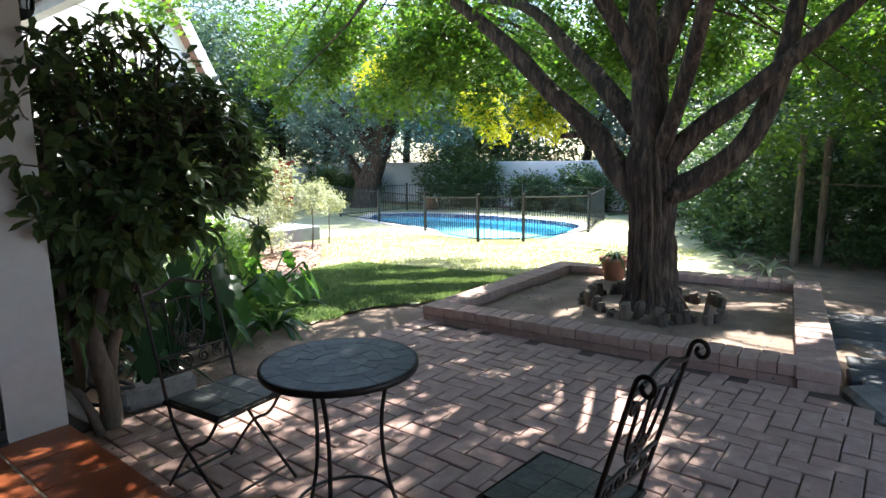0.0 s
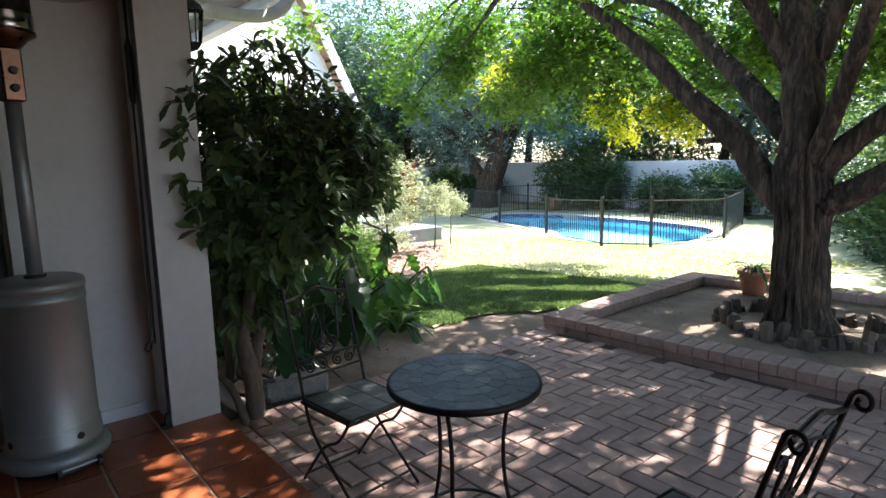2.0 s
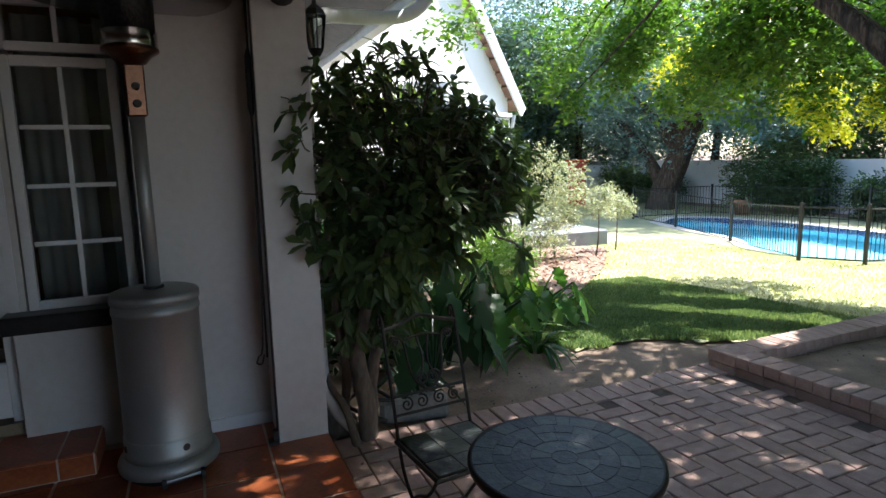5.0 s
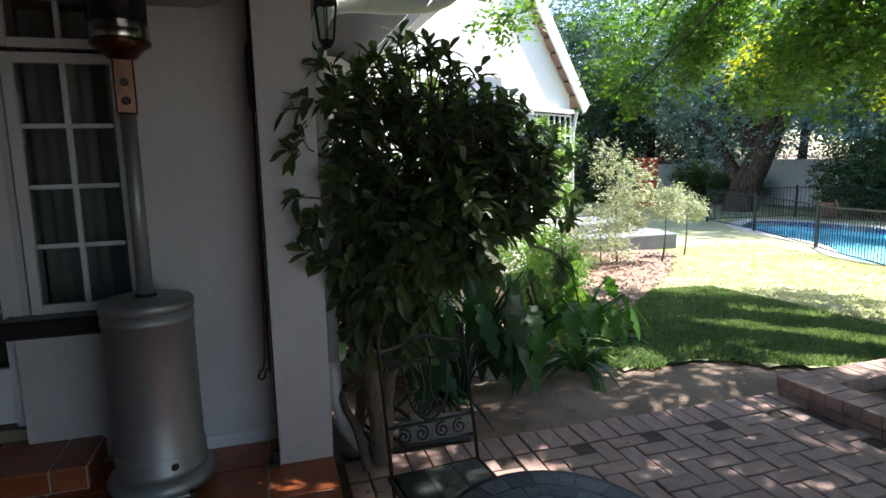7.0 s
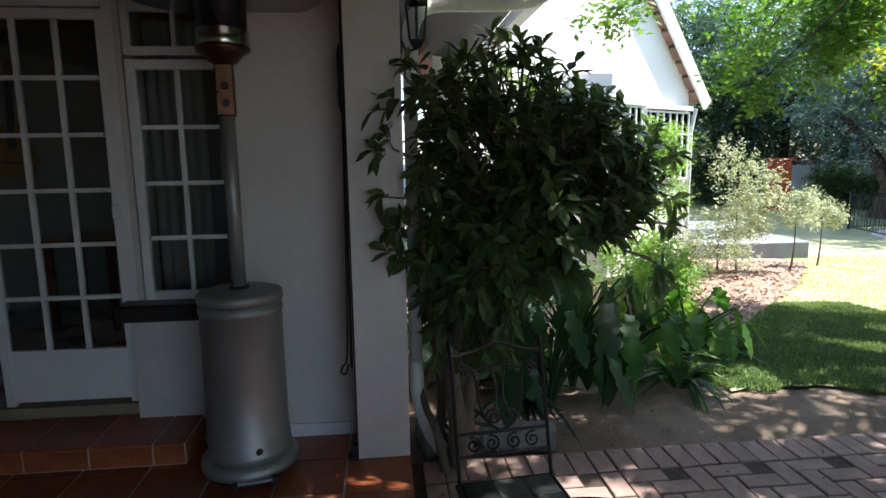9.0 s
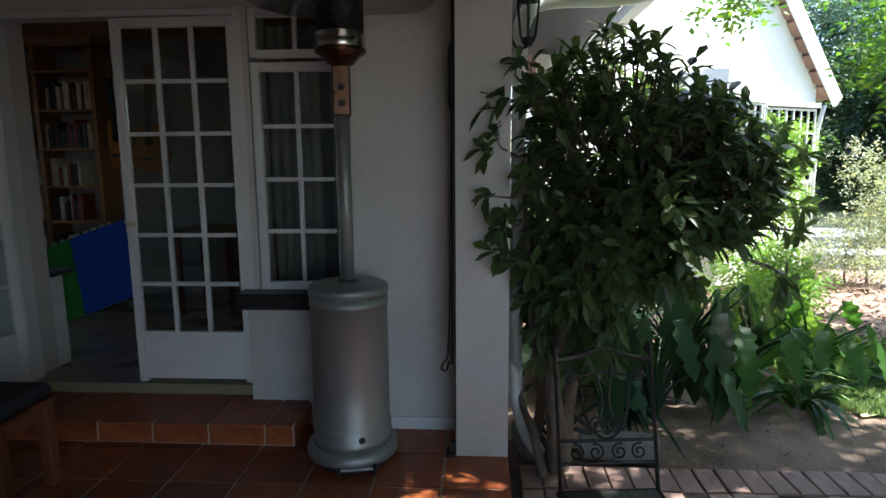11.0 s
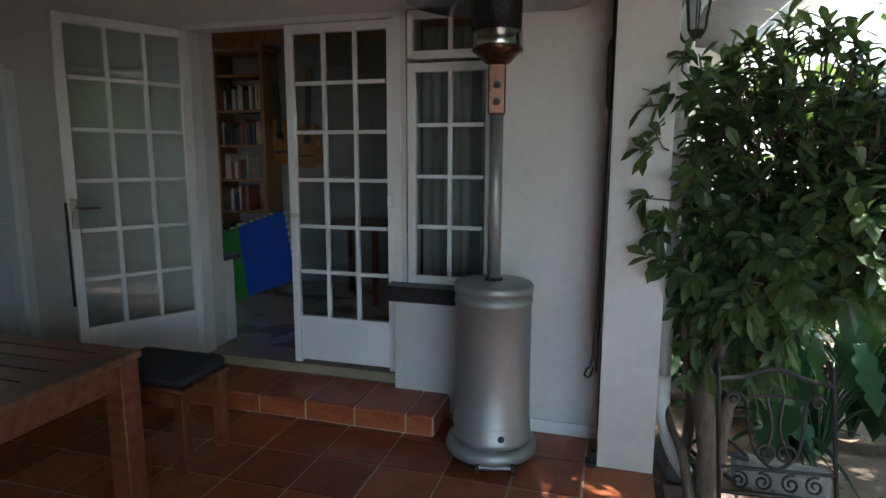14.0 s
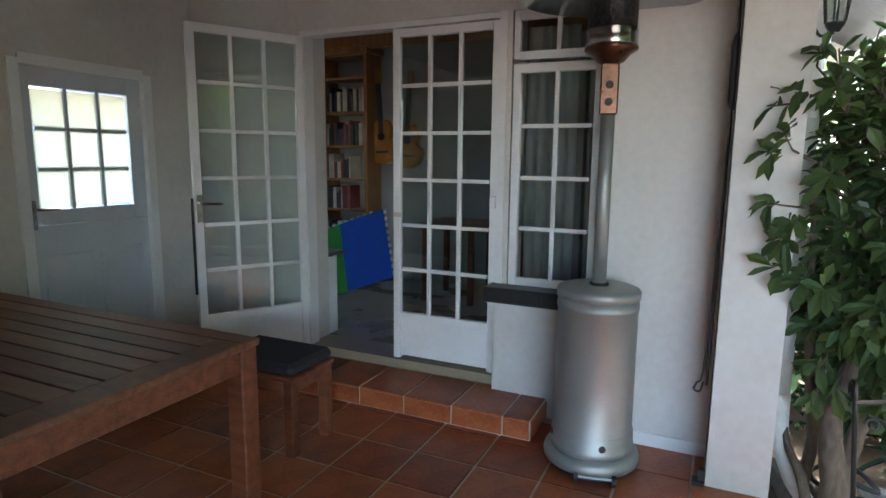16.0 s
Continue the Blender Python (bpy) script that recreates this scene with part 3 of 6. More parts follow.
for (ya, za, yb, zb, s) in ((0.22, 2.40, -2.9, APEX, 1), (-5.9, 2.7, -2.9, APEX, -1)):
    lo = [b.verts.new(WING @ Vector(c)) for c in ((-8, ya, za), (0.14, ya, za), (0.14, yb, zb), (-8, yb, zb))]
    hi = [b.verts.new(v.co + Vector((0, 0, 0.12))) for v in lo]
    b.faces.new(hi)
    b.faces.new(list(reversed(lo)))
    for k in range(4):
        b.faces.new((lo[k], lo[(k + 1) % 4], hi[(k + 1) % 4], hi[k]))
part("roof_slab", b, M_TILE, gr)
slope = math.degrees(math.atan2(APEX - 2.40, 0.22 + 2.9))
SLOPE = WING @ pose(0.14, 0.22, 2.40, -slope, 0, 0)
part("verge_board", box(bmesh.new(), 0.003, 0.05, -4.8, 0.10, -0.06, 0.17, SLOPE), M_TRIM, gr, "white verge board")
for k in range(15):
    part("verge_tile", box(bmesh.new(), -0.14, -0.005, -0.16, 0.08, -0.06, -0.002, SLOPE @ pose(0, -0.15 - 0.32 * k, 0)), M_TILE, gr)
b = bmesh.new()
tube(b, [WING @ Vector(c) for c in ((0.08, 0.12, 2.3), (0.08, 0.05, 2.1), (0.06, 0.02, 1.9), (0.06, 0.02, -0.7))], 0.035, 10)
part("wing_downpipe", b, M_BRONZE, gr, "white downpipe at the corner")

er = thing("side_roof", "clay-tiled eave of the house above the shrub", "roof", kind="structure")
ES = pose(0, 1.95, 2.78, -24, 0, 0)
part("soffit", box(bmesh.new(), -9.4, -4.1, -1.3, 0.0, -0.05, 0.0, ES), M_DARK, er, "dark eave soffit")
for i in range(22):
    for j in range(4):
        o = new("roof_tile", TILE)
        o.parent = er
        o.matrix_world = ES @ pose(-4.2 - 0.24 * i, 0.02 - 0.36 * j, 0.012 * j + 0.005, 0, 0, -90)
b = bmesh.new()
pr = [(0.0, 0.0), (0.0, -0.10), (0.11, -0.10), (0.12, 0.0)]
lo = [b.verts.new((-9.4, 1.96 + y, 2.76 + z)) for y, z in pr]
hi = [b.verts.new((-4.3, 1.96 + y, 2.76 + z)) for y, z in pr]
for k in range(3):
    b.faces.new((lo[k], lo[k + 1], hi[k + 1], hi[k]))
b.faces.new(hi)
part("gutter", b, M_BRONZE, er, "white metal gutter")
# the veranda's own roof; its unseen overhang is deepened to keep light out
vr = thing("veranda_roof", "tiled veranda roof, its unseen overhang drawn deep to cut light", "roof", kind="structure")
part("roof_boards", box(bmesh.new(), -3.9, 1.7, -5.75, 0.0, 0.0, 0.06, pose(0, 2.5, 2.56, -5, 0, 0)), M_BOARD, vr)
part("roof_covering", box(bmesh.new(), -3.95, 1.75, -5.8, 0.05, 0.064, 0.12, pose(0, 2.5, 2.56, -5, 0, 0)), M_TILE, vr)

# bay window of the wing
bay = thing("bay_window", "white curved bay window with small panes below a parapet", "window", kind="structure")
bp = [(0.0, -3.15), (0.30, -3.05), (0.48, -2.75), (0.54, -2.4), (0.50, -2.05), (0.36, -1.75), (0.0, -1.62)]
for (za, zb, nm, sc) in ((-0.9, 1.05, "apron", 1.0), (2.32, 2.68, "parapet", 1.02), (2.24, 2.32, "eave_band", 1.10)):
    b = bmesh.new()
    lo = [b.verts.new(WING @ Vector((x * sc, y, za))) for x, y in bp]
    hi = [b.verts.new(WING @ Vector((x * sc, y, zb))) for x, y in bp]
    for k in range(len(bp) - 1):
        b.faces.new((lo[k], lo[k + 1], hi[k + 1], hi[k]))
    b.faces.new(hi)
    b.faces.new(list(reversed(lo)))
    part(nm, b, M_GABLE, bay)
part("flat_eave_band", box(bmesh.new(), 0.002, 0.13, -1.6, -0.05, 2.26, 2.33, WING), M_GABLE, bay)
# black sheet on the wall in place of an unlit room behind the panes
part("dark_reveal", box(bmesh.new(), 0.002, 0.012, -1.55, -0.08, 1.06, 2.25, WING), M_DARK, bay, "black sheet painted in for the dark behind the panes")
bp += [(0.06, -1.58), (0.06, -0.08)]
for k in range(len(bp) - 1):
    (x0, y0), (x1, y1) = bp[k], bp[k + 1]
    L = math.hypot(x1 - x0, y1 - y0)
    n = max(2, round(L / 0.2))
    mm = WING @ pose(x0, y0, 1.05, 0, 0, math.degrees(math.atan2(y1 - y0, x1 - x0)))
    b = bmesh.new()
    for q in range(n + 1):
        box(b, L * q / n - 0.014, L * q / n + 0.014, -0.02, 0.02, 0, 1.19, mm)
    for z in (0.02, 0.42, 0.8, 1.17):
        box(b, 0.014, L - 0.014, -0.018, 0.018, z - 0.016, z + 0.016, mm)
    part("window_frame", b, M_TRIM, bay)
    part("pane", box(bmesh.new(), 0.01, L - 0.01, -0.003, 0.003, 0.03, 1.15, mm), M_GLASS, bay)

# ---- doors and windows ----
def glazed_leaf(name, label, w, h, rows, cols, kick, at, rz, kind="structure", stile=0.048):
    """A steel-framed glazed leaf, hinged at its origin, reaching along x."""
    d = thing(name, label, "door" if kick > 0.1 else "window", at, rz, kind=kind)
    for x in (0.0, w - stile):
        part("stile", cut_box(x, x + stile, -0.02, 0.02, 0, h, 0.003), M_TRIM, d)
    part("top_rail", cut_box(stile, w - stile, -0.019, 0.019, h - 0.05, h, 0.003), M_TRIM, d)
    if kick > 0.1:
        part("kick_panel", cut_box(stile, w - stile, -0.012, 0.012, 0.02, kick - 0.015, 0.003), M_TRIM, d)
    part("lower_rail", cut_box(stile, w - stile, -0.019, 0.019, kick - 0.015, kick + 0.03, 0.003), M_TRIM, d)
    gw, gh = w - 2 * stile, h - 0.05 - kick - 0.03
    for c in range(1, cols):
        x = stile + gw * c / cols
        part("mullion", cut_box(x - 0.011, x + 0.011, -0.016, 0.016, kick + 0.03, h - 0.05, 0.002), M_TRIM, d)
    for r in range(1, rows):
        z = kick + 0.03 + gh * r / rows
        for c in range(cols):
            part("glazing_bar", cut_box(stile + gw * c / cols + 0.011, stile + gw * (c + 1) / cols - 0.011, -0.015, 0.015, z - 0.011, z + 0.011, 0.002), M_TRIM, d)
    for r in range(rows):
        for c in range(cols):
            x0, z0 = stile + gw * c / cols, kick + 0.03 + gh * r / rows
            o = part("pane", cut_box(x0 + 0.005, x0 + gw / cols - 0.005, -0.002, 0.002, z0 + 0.005, z0 + gh / rows - 0.005, 0), M_GLASS, d)
            o.visible_shadow = False
    return d


def lever_handle(parent, x, y, z, s=1, back=1):
    part("handle_plate", cut_box(x - 0.018, x + 0.018, y - 0.004, y + 0.004, z - 0.12, z + 0.05, 0.003), M_CHROME, parent, "chrome handle plate")
    b = bmesh.new()
    tube(b, [(x, y, z), (x, y + 0.045 * back, z), (x + 0.02 * s, y + 0.055 * back, z), (x + 0.12 * s, y + 0.055 * back, z - 0.005)], [0.009, 0.009, 0.009, 0.007], 8)
    part("lever", b, M_CHROME, parent, "chrome lever handle")


XD = -3.965
d1 = glazed_leaf("door_1", "closed white French door leaf with eighteen small panes", 0.70, 2.08, 6, 3, 0.28, (XD, -1.275, 0.19), 90)
part("latch", cut_box(0.66, 0.70, -0.05, -0.02, 1.02, 1.09, 0.004), M_TRIM, d1)
part("name_plate", cut_box(0.005, 0.06, -0.026, -0.02, 0.935, 0.965, 0.001), M_CREAM, d1)
d2 = glazed_leaf("door_2", "open white French door leaf with a chrome lever", 0.72, 2.08, 6, 3, 0.28, (XD + 0.05, -1.945, 0.19), -29)
lever_handle(d2, 0.69, 0.02, 1.02, -1, 1)
part("door_bolt", cut_box(0.722, 0.735, -0.008, 0.012, 0.45, 1.05, 0.002), M_DARK, d2)
wall("door_frame", [(XD - 0.06, XD + 0.038, -1.967, -1.935, 0.123, 2.272), (XD - 0.06, XD + 0.04, -0.575, -0.53, 0.12, 2.31), (XD - 0.06, XD + 0.04, -1.967, -0.578, 2.275, 2.307)], M_TRIM, "white painted frame of the French doors", "frame")
wall("threshold", [(-4.2, -3.94, -1.97, -0.56, 0.12, 0.18)], M_ROOMFLOOR, "worn stone door threshold", "threshold")
w1 = glazed_leaf("window_1", "white casement window with eight small panes", 0.50, 1.26, 4, 2, 0.02, (XD + 0.02, -0.49, 0.76), 90, stile=0.045)
w2 = glazed_leaf("window_2", "white transom light above the casement", 0.50, 0.26, 1, 2, 0.01, (XD + 0.02, -0.49, 2.045), 90, stile=0.035)
tagged(part("window_sill", cut_box(-4.1, -3.79, -0.60, 0.04, 0.675, 0.765, 0.012), M_BLACKSTONE), "thick black stone window sill on a white block", "sill", kind="structure")

sd = thing("door_3", "closed pale grey stable door with nine frosted panes", "door", (-2.66, -2.99, 0.02), 180, kind="structure")
W3 = 0.90
part("lower_leaf", cut_box(0.05, W3 - 0.05, -0.02, 0.02, 0.0, 1.06, 0.004), M_DOOR, sd)
for x in (0.12, 0.48):
    part("raised_panel", cut_box(x, x + 0.30, -0.03, -0.018, 0.15, 0.88, 0.008), M_DOOR, sd)
for q in ((0.05, 0.13, 1.063, 1.98), (W3 - 0.16, W3 - 0.05, 1.063, 1.98), (0.13, W3 - 0.16, 1.063, 1.15), (0.13, W3 - 0.16, 1.86, 1.98)):
    part("leaf_frame", cut_box(q[0], q[1], -0.02, 0.02, q[2], q[3], 0.003), M_DOOR, sd)
for r in range(3):
    for c in range(3):
        x0, z0 = 0.13 + (W3 - 0.29) * c / 3, 1.15 + 0.71 * r / 3
        part("pane", cut_box(x0 + 0.012, x0 + (W3 - 0.29) / 3 - 0.012, -0.004, 0.004, z0 + 0.012, z0 + 0.71 / 3 - 0.012, 0), M_FROST, sd, "bright frosted glass pane")
for k in (1, 2):
    x = 0.13 + (W3 - 0.29) * k / 3
    part("mullion", cut_box(x - 0.012, x + 0.012, -0.016, 0.016, 1.15, 1.86, 0.002), M_DOOR, sd)
    for c in range(3):
        z = 1.15 + 0.71 * k / 3
        part("glazing_bar", cut_box(0.13 + (W3 - 0.29) * c / 3 + 0.012, 0.13 + (W3 - 0.29) * (c + 1) / 3 - 0.012, -0.015, 0.015, z - 0.012, z + 0.012, 0.002), M_DOOR, sd)
lever_handle(sd, 0.09, -0.02, 1.16, 1, -1)
b = bmesh.new()
for q in ((-3.56, -3.50, 0, 2.02), (-2.72, -2.66, 0, 2.02), (-3.50, -2.72, 1.99, 2.05)):
    box(b, q[0], q[1], -3.05, -2.93, q[2], q[3])
tagged(part("door_frame", b, M_TRIM), "white frame of the stable door", "frame", kind="structure")

# ---- veranda things ----
def patio_heater():
    h = thing("patio_heater", "silver free-standing gas patio heater by the wall", "heater", (-3.49, 0.112, 0.0), 10)
    part("base", lathe([(0.20, 0.035), (0.228, 0.04), (0.232, 0.065), (0.226, 0.085), (0.215, 0.095), (0.20, 0.105)]), M_STEEL, h, "round base with chipped rim", True)
    part("drum", lathe([(0.200, 0.105), (0.200, 0.135), (0.197, 0.14), (0.196, 0.20), (0.192, 0.206), (0.190, 0.21), (0.188, 0.80), (0.193, 0.802), (0.193, 0.825), (0.190, 0.828), (0.190, 0.855)]), M_STEEL, h, "silver cylinder housing", True)
    part("lid", lathe([(0.196, 0.855), (0.196, 0.885), (0.19, 0.895), (0.17, 0.902), (0.06, 0.908)]), M_STEEL, h, smooth=True)
    part("pole", lathe([(0.032, 0.905), (0.032, 1.71)], 20), M_STEEL, h, "silver pole", True)
    part("collar", lathe([(0.045, 0.905), (0.045, 0.918), (0.034, 0.92)], 20), M_DARK, h)
    cb = part("control_box", cut_box(-0.035, 0.06, -0.04, 0.04, 1.70, 1.925, 0.006), M_COPPER, h, "copper-toned control box")
    for z in (1.755, 1.83):
        part("knob", tube(bmesh.new(), [(0.06, 0, z), (0.085, 0, z)], [0.018, 0.015], 14), M_DARK, cb)
    part("burner_bowl", lathe([(0.03, 1.92), (0.06, 1.935), (0.085, 1.965), (0.118, 1.985), (0.118, 2.0)], 32), M_COPPER, h, smooth=True)
    part("burner_ring", lathe([(0.112, 2.0), (0.114, 2.01), (0.114, 2.07), (0.109, 2.075)], 32), M_CHROME, h, "shiny ring", True)
    part("burner_screen", lathe([(0.108, 2.075), (0.110, 2.24), (0.10, 2.25)], 32), M_MESHY, h, "dark mesh burner", True)
    part("reflector", lathe([(0.44, 2.225), (0.445, 2.23), (0.36, 2.27), (0.20, 2.31), (0.05, 2.33), (0.04, 2.325), (0.2, 2.298), (0.36, 2.258), (0.43, 2.222)], 48), M_CHROME, h, "wide round reflector", True)
    for a in (15, -75):
        c, s = math.cos(radians(a)), math.sin(radians(a))
        part("vent_hole", tube(bmesh.new(), [(0.196 * c, 0.196 * s, 0.165), (0.1995 * c, 0.1995 * s, 0.165)], 0.017, 14), M_DARK, h, "dark round vent hole")
    b = bmesh.new()
    tube(b, [(0.21, -0.06, 0.03), (0.21, 0.10, 0.03)], 0.008, 8)
    part("axle", b, M_STEEL, h)
    for y in (-0.07, 0.10):
        b = bmesh.new()
        tube(b, [(0.21, y, 0.026), (0.21, y + 0.018, 0.026)], 0.026, 14)
        part("wheel", b, M_DARK, h)
    part("foot", lathe([(0.19, 0.0), (0.19, 0.036)], 24), M_DARK, h)
    return h


patio_heater()

# blind cord and strap hanging on the pier
b = bmesh.new()
tube(b, [(-3.60, 0.625, 2.6), (-3.60, 0.625, 1.95), (-3.60, 0.622, 1.9), (-3.60, 0.62, 1.2), (-3.60, 0.615, 0.45)], 0.006, 6)
tube(b, spline([(-3.585, 0.63, 2.5), (-3.585, 0.618, 1.6), (-3.59, 0.60, 0.6), (-3.59, 0.57, 0.46), (-3.59, 0.56, 0.43), (-3.59, 0.585, 0.42), (-3.59, 0.60, 0.47)], 5), 0.005, 6)
bc = thing("blind_cord", "black blind cord hanging beside the pier", "cord", (0, 0, 0))
part("cord", b, M_DARK, bc)
b = bmesh.new()
tube(b, [(-3.585, 0.622, 1.72), (-3.585, 0.62, 1.76), (-3.585, 0.62, 2.0), (-3.585, 0.622, 2.04)], [0.01, 0.017, 0.017, 0.008], 10)
part("cord_weight", b, M_DARK, bc)
b = bmesh.new()
box(b, -3.56, -3.515, 0.632, 0.638, 0.02, 2.6)
part("blind_track", b, M_DARK, bc, "black blind guide strip")
b = bmesh.new()
box(b, -3.54, -3.48, 0.585, 0.637, 0.0, 0.018)
box(b, -3.535, -3.50, 0.61, 0.637, 0.018, 0.07)
part("floor_bracket", b, M_DARK, bc)


def wood_table():
    t = thing("garden_table", "red-brown slatted hardwood outdoor table", "table", (-2.52, -1.11, 0), 0)
    Wd, Ln, H = 1.10, 2.20, 0.745
    fr = [(0, 0.09, -Ln, 0), (Wd - 0.09, Wd, -Ln, 0), (0.09, Wd - 0.09, -0.13, 0), (0.09, Wd - 0.09, -Ln, -Ln + 0.13)]
    for q in fr:
        part("top_frame", cut_box(*q, H - 0.03, H, 0.004), M_WOODTOP, t)
    n = 9
    sw = (Wd - 0.18) / n
    for k in range(n):
        part("slat", cut_box(0.09 + sw * k + 0.004, 0.09 + sw * (k + 1) - 0.004, -Ln + 0.133, -0.133, H - 0.028, H - 0.002, 0.003), M_WOODTOP, t)
    for q in ((0.02, 0.05, -Ln + 0.09, -0.09), (Wd - 0.05, Wd - 0.02, -Ln + 0.09, -0.09), (0.10, Wd - 0.10, -0.05, -0.02), (0.10, Wd - 0.10, -Ln + 0.02, -Ln + 0.05)):
        part("apron", cut_box(*q, H - 0.13, H - 0.031, 0.003), M_WOOD, t)
    for x in (0.01, Wd - 0.10):
        for y in (-0.10, -Ln + 0.01):
            part("leg", cut_box(x, x + 0.09, y, y + 0.09, 0, H - 0.031, 0.005), M_WOOD, t)
    return t


wood_table()


def bench():
    s = thing("garden_bench", "red-brown hardwood bench with a dark cushion", "bench", (-2.86, -1.22, 0), 0)
    for y in (-0.01, -1.30):
        for x in (-0.33, -0.05):
            part("leg", cut_box(x, x + 0.055, y - 0.055, y, 0, 0.40, 0.004), M_WOOD, s)
    for x in (-0.33, -0.02):
        part("seat_rail", cut_box(x, x + 0.025, -1.30, -0.065, 0.33, 0.40, 0.003), M_WOOD, s)
    part("end_rail", cut_box(-0.30, -0.02, -0.06, -0.03, 0.33, 0.40, 0.003), M_WOOD, s)
    for k in range(4):
        part("seat_slat", cut_box(-0.34 + 0.088 * k, -0.34 + 0.088 * k + 0.08, -1.36, 0.0, 0.402, 0.422, 0.003), M_WOOD, s)
    return s


bench()
b = cut_box(-3.21, -2.86, -1.75, -1.235, 0.424, 0.485, 0.022)
tagged(part("seat_cushion", b, M_CLOTH, smooth=False), "flat dark blue-black seat cushion on the bench", "cushion")
b = cut_box(-3.62, -3.02, -2.92, -2.50, 0.0, 0.30, 0.006)
tagged(part("wooden_step", b, M_WOODTOP), "low brown wooden step before the stable door", "step")


# ---- bistro set ----
GROUND = -0.17
def bistro_table():
    t = thing("bistro_table", "round slate-mosaic bistro table on curved iron legs", "table", (-1.849, 1.303, GROUND), 20)
    R, H = 0.298, 0.74
    part("rim", lathe([(R - 0.012, H - 0.028), (R, H - 0.026), (R + 0.003, H - 0.015), (R, H - 0.002), (R - 0.012, H - 0.004)], 64), M_IRON, t, smooth=True)
    r = random.Random(3)
    ring = [(0.0, 0.04, 1), (0.04, 0.105, 7), (0.105, 0.165, 12), (0.165, 0.222, 17), (0.222, 0.287, 23)]
    for ra, rb, n in ring:
        off = r.random()
        cuts = [2 * math.pi * (k + off + r.uniform(-0.3, 0.3)) / n for k in range(n)]
        cuts.append(cuts[0] + 2 * math.pi)
        for k in range(n):
            b = bmesh.new()
            g = 0.0011
            a0, a1 = cuts[k], cuts[k + 1]
            m = 5 if n > 1 else 18
            out = []
            for q in range(m + 1):
                a = a0 + g / max(rb, 0.05) + (a1 - a0 - 2 * g / max(rb, 0.05)) * q / m
                out.append((rb - g, a))
            if n > 1:
                for q in range(m, -1, -1):
                    a = a0 + g / max(ra, 0.05) + (a1 - a0 - 2 * g / max(ra, 0.05)) * q / m
                    out.append((ra + g, a))
            else:
                out = out[:-1]
            z = H - 0.003 + r.uniform(-0.0008, 0.0012)
            hi = [b.verts.new((p * math.cos(a), p * math.sin(a), z)) for p, a in out]
            lo = [b.verts.new((p * math.cos(a), p * math.sin(a), H - 0.012)) for p, a in out]
            b.faces.new(hi)
            for q in range(len(hi)):
                b.faces.new((lo[q], lo[(q + 1) % len(hi)], hi[(q + 1) % len(hi)], hi[q]))
            part("slate_tile", b, M_SLATE, t)
    b = bmesh.new()
    tube(b, [(0, 0, H - 0.026), (0, 0, H - 0.006)], R - 0.011, 48)
    part("top_bed", b, M_SAND, t)
    for k in range(3):
        a = radians(120 * k + 40)
        c, s = math.cos(a), math.sin(a)
        pr = [(0.21, H - 0.025), (0.17, H - 0.16), (0.155, H - 0.30), (0.165, 0.28), (0.20, 0.14), (0.25, 0.0)]
        b = bmesh.new()
        tube(b, spline([(x * c, x * s, z) for x, z in pr], 5), 0.0085, 8)
        part("leg", b, M_IRON, t, "curved iron leg")
    b = bmesh.new()
    tube(b, [(0.196 * math.cos(2 * math.pi * k / 40), 0.196 * math.sin(2 * math.pi * k / 40), 0.155) for k in range(41)], 0.007, 6)
    part("stretcher_ring", b, M_IRON, t)
    return t


bistro_table()


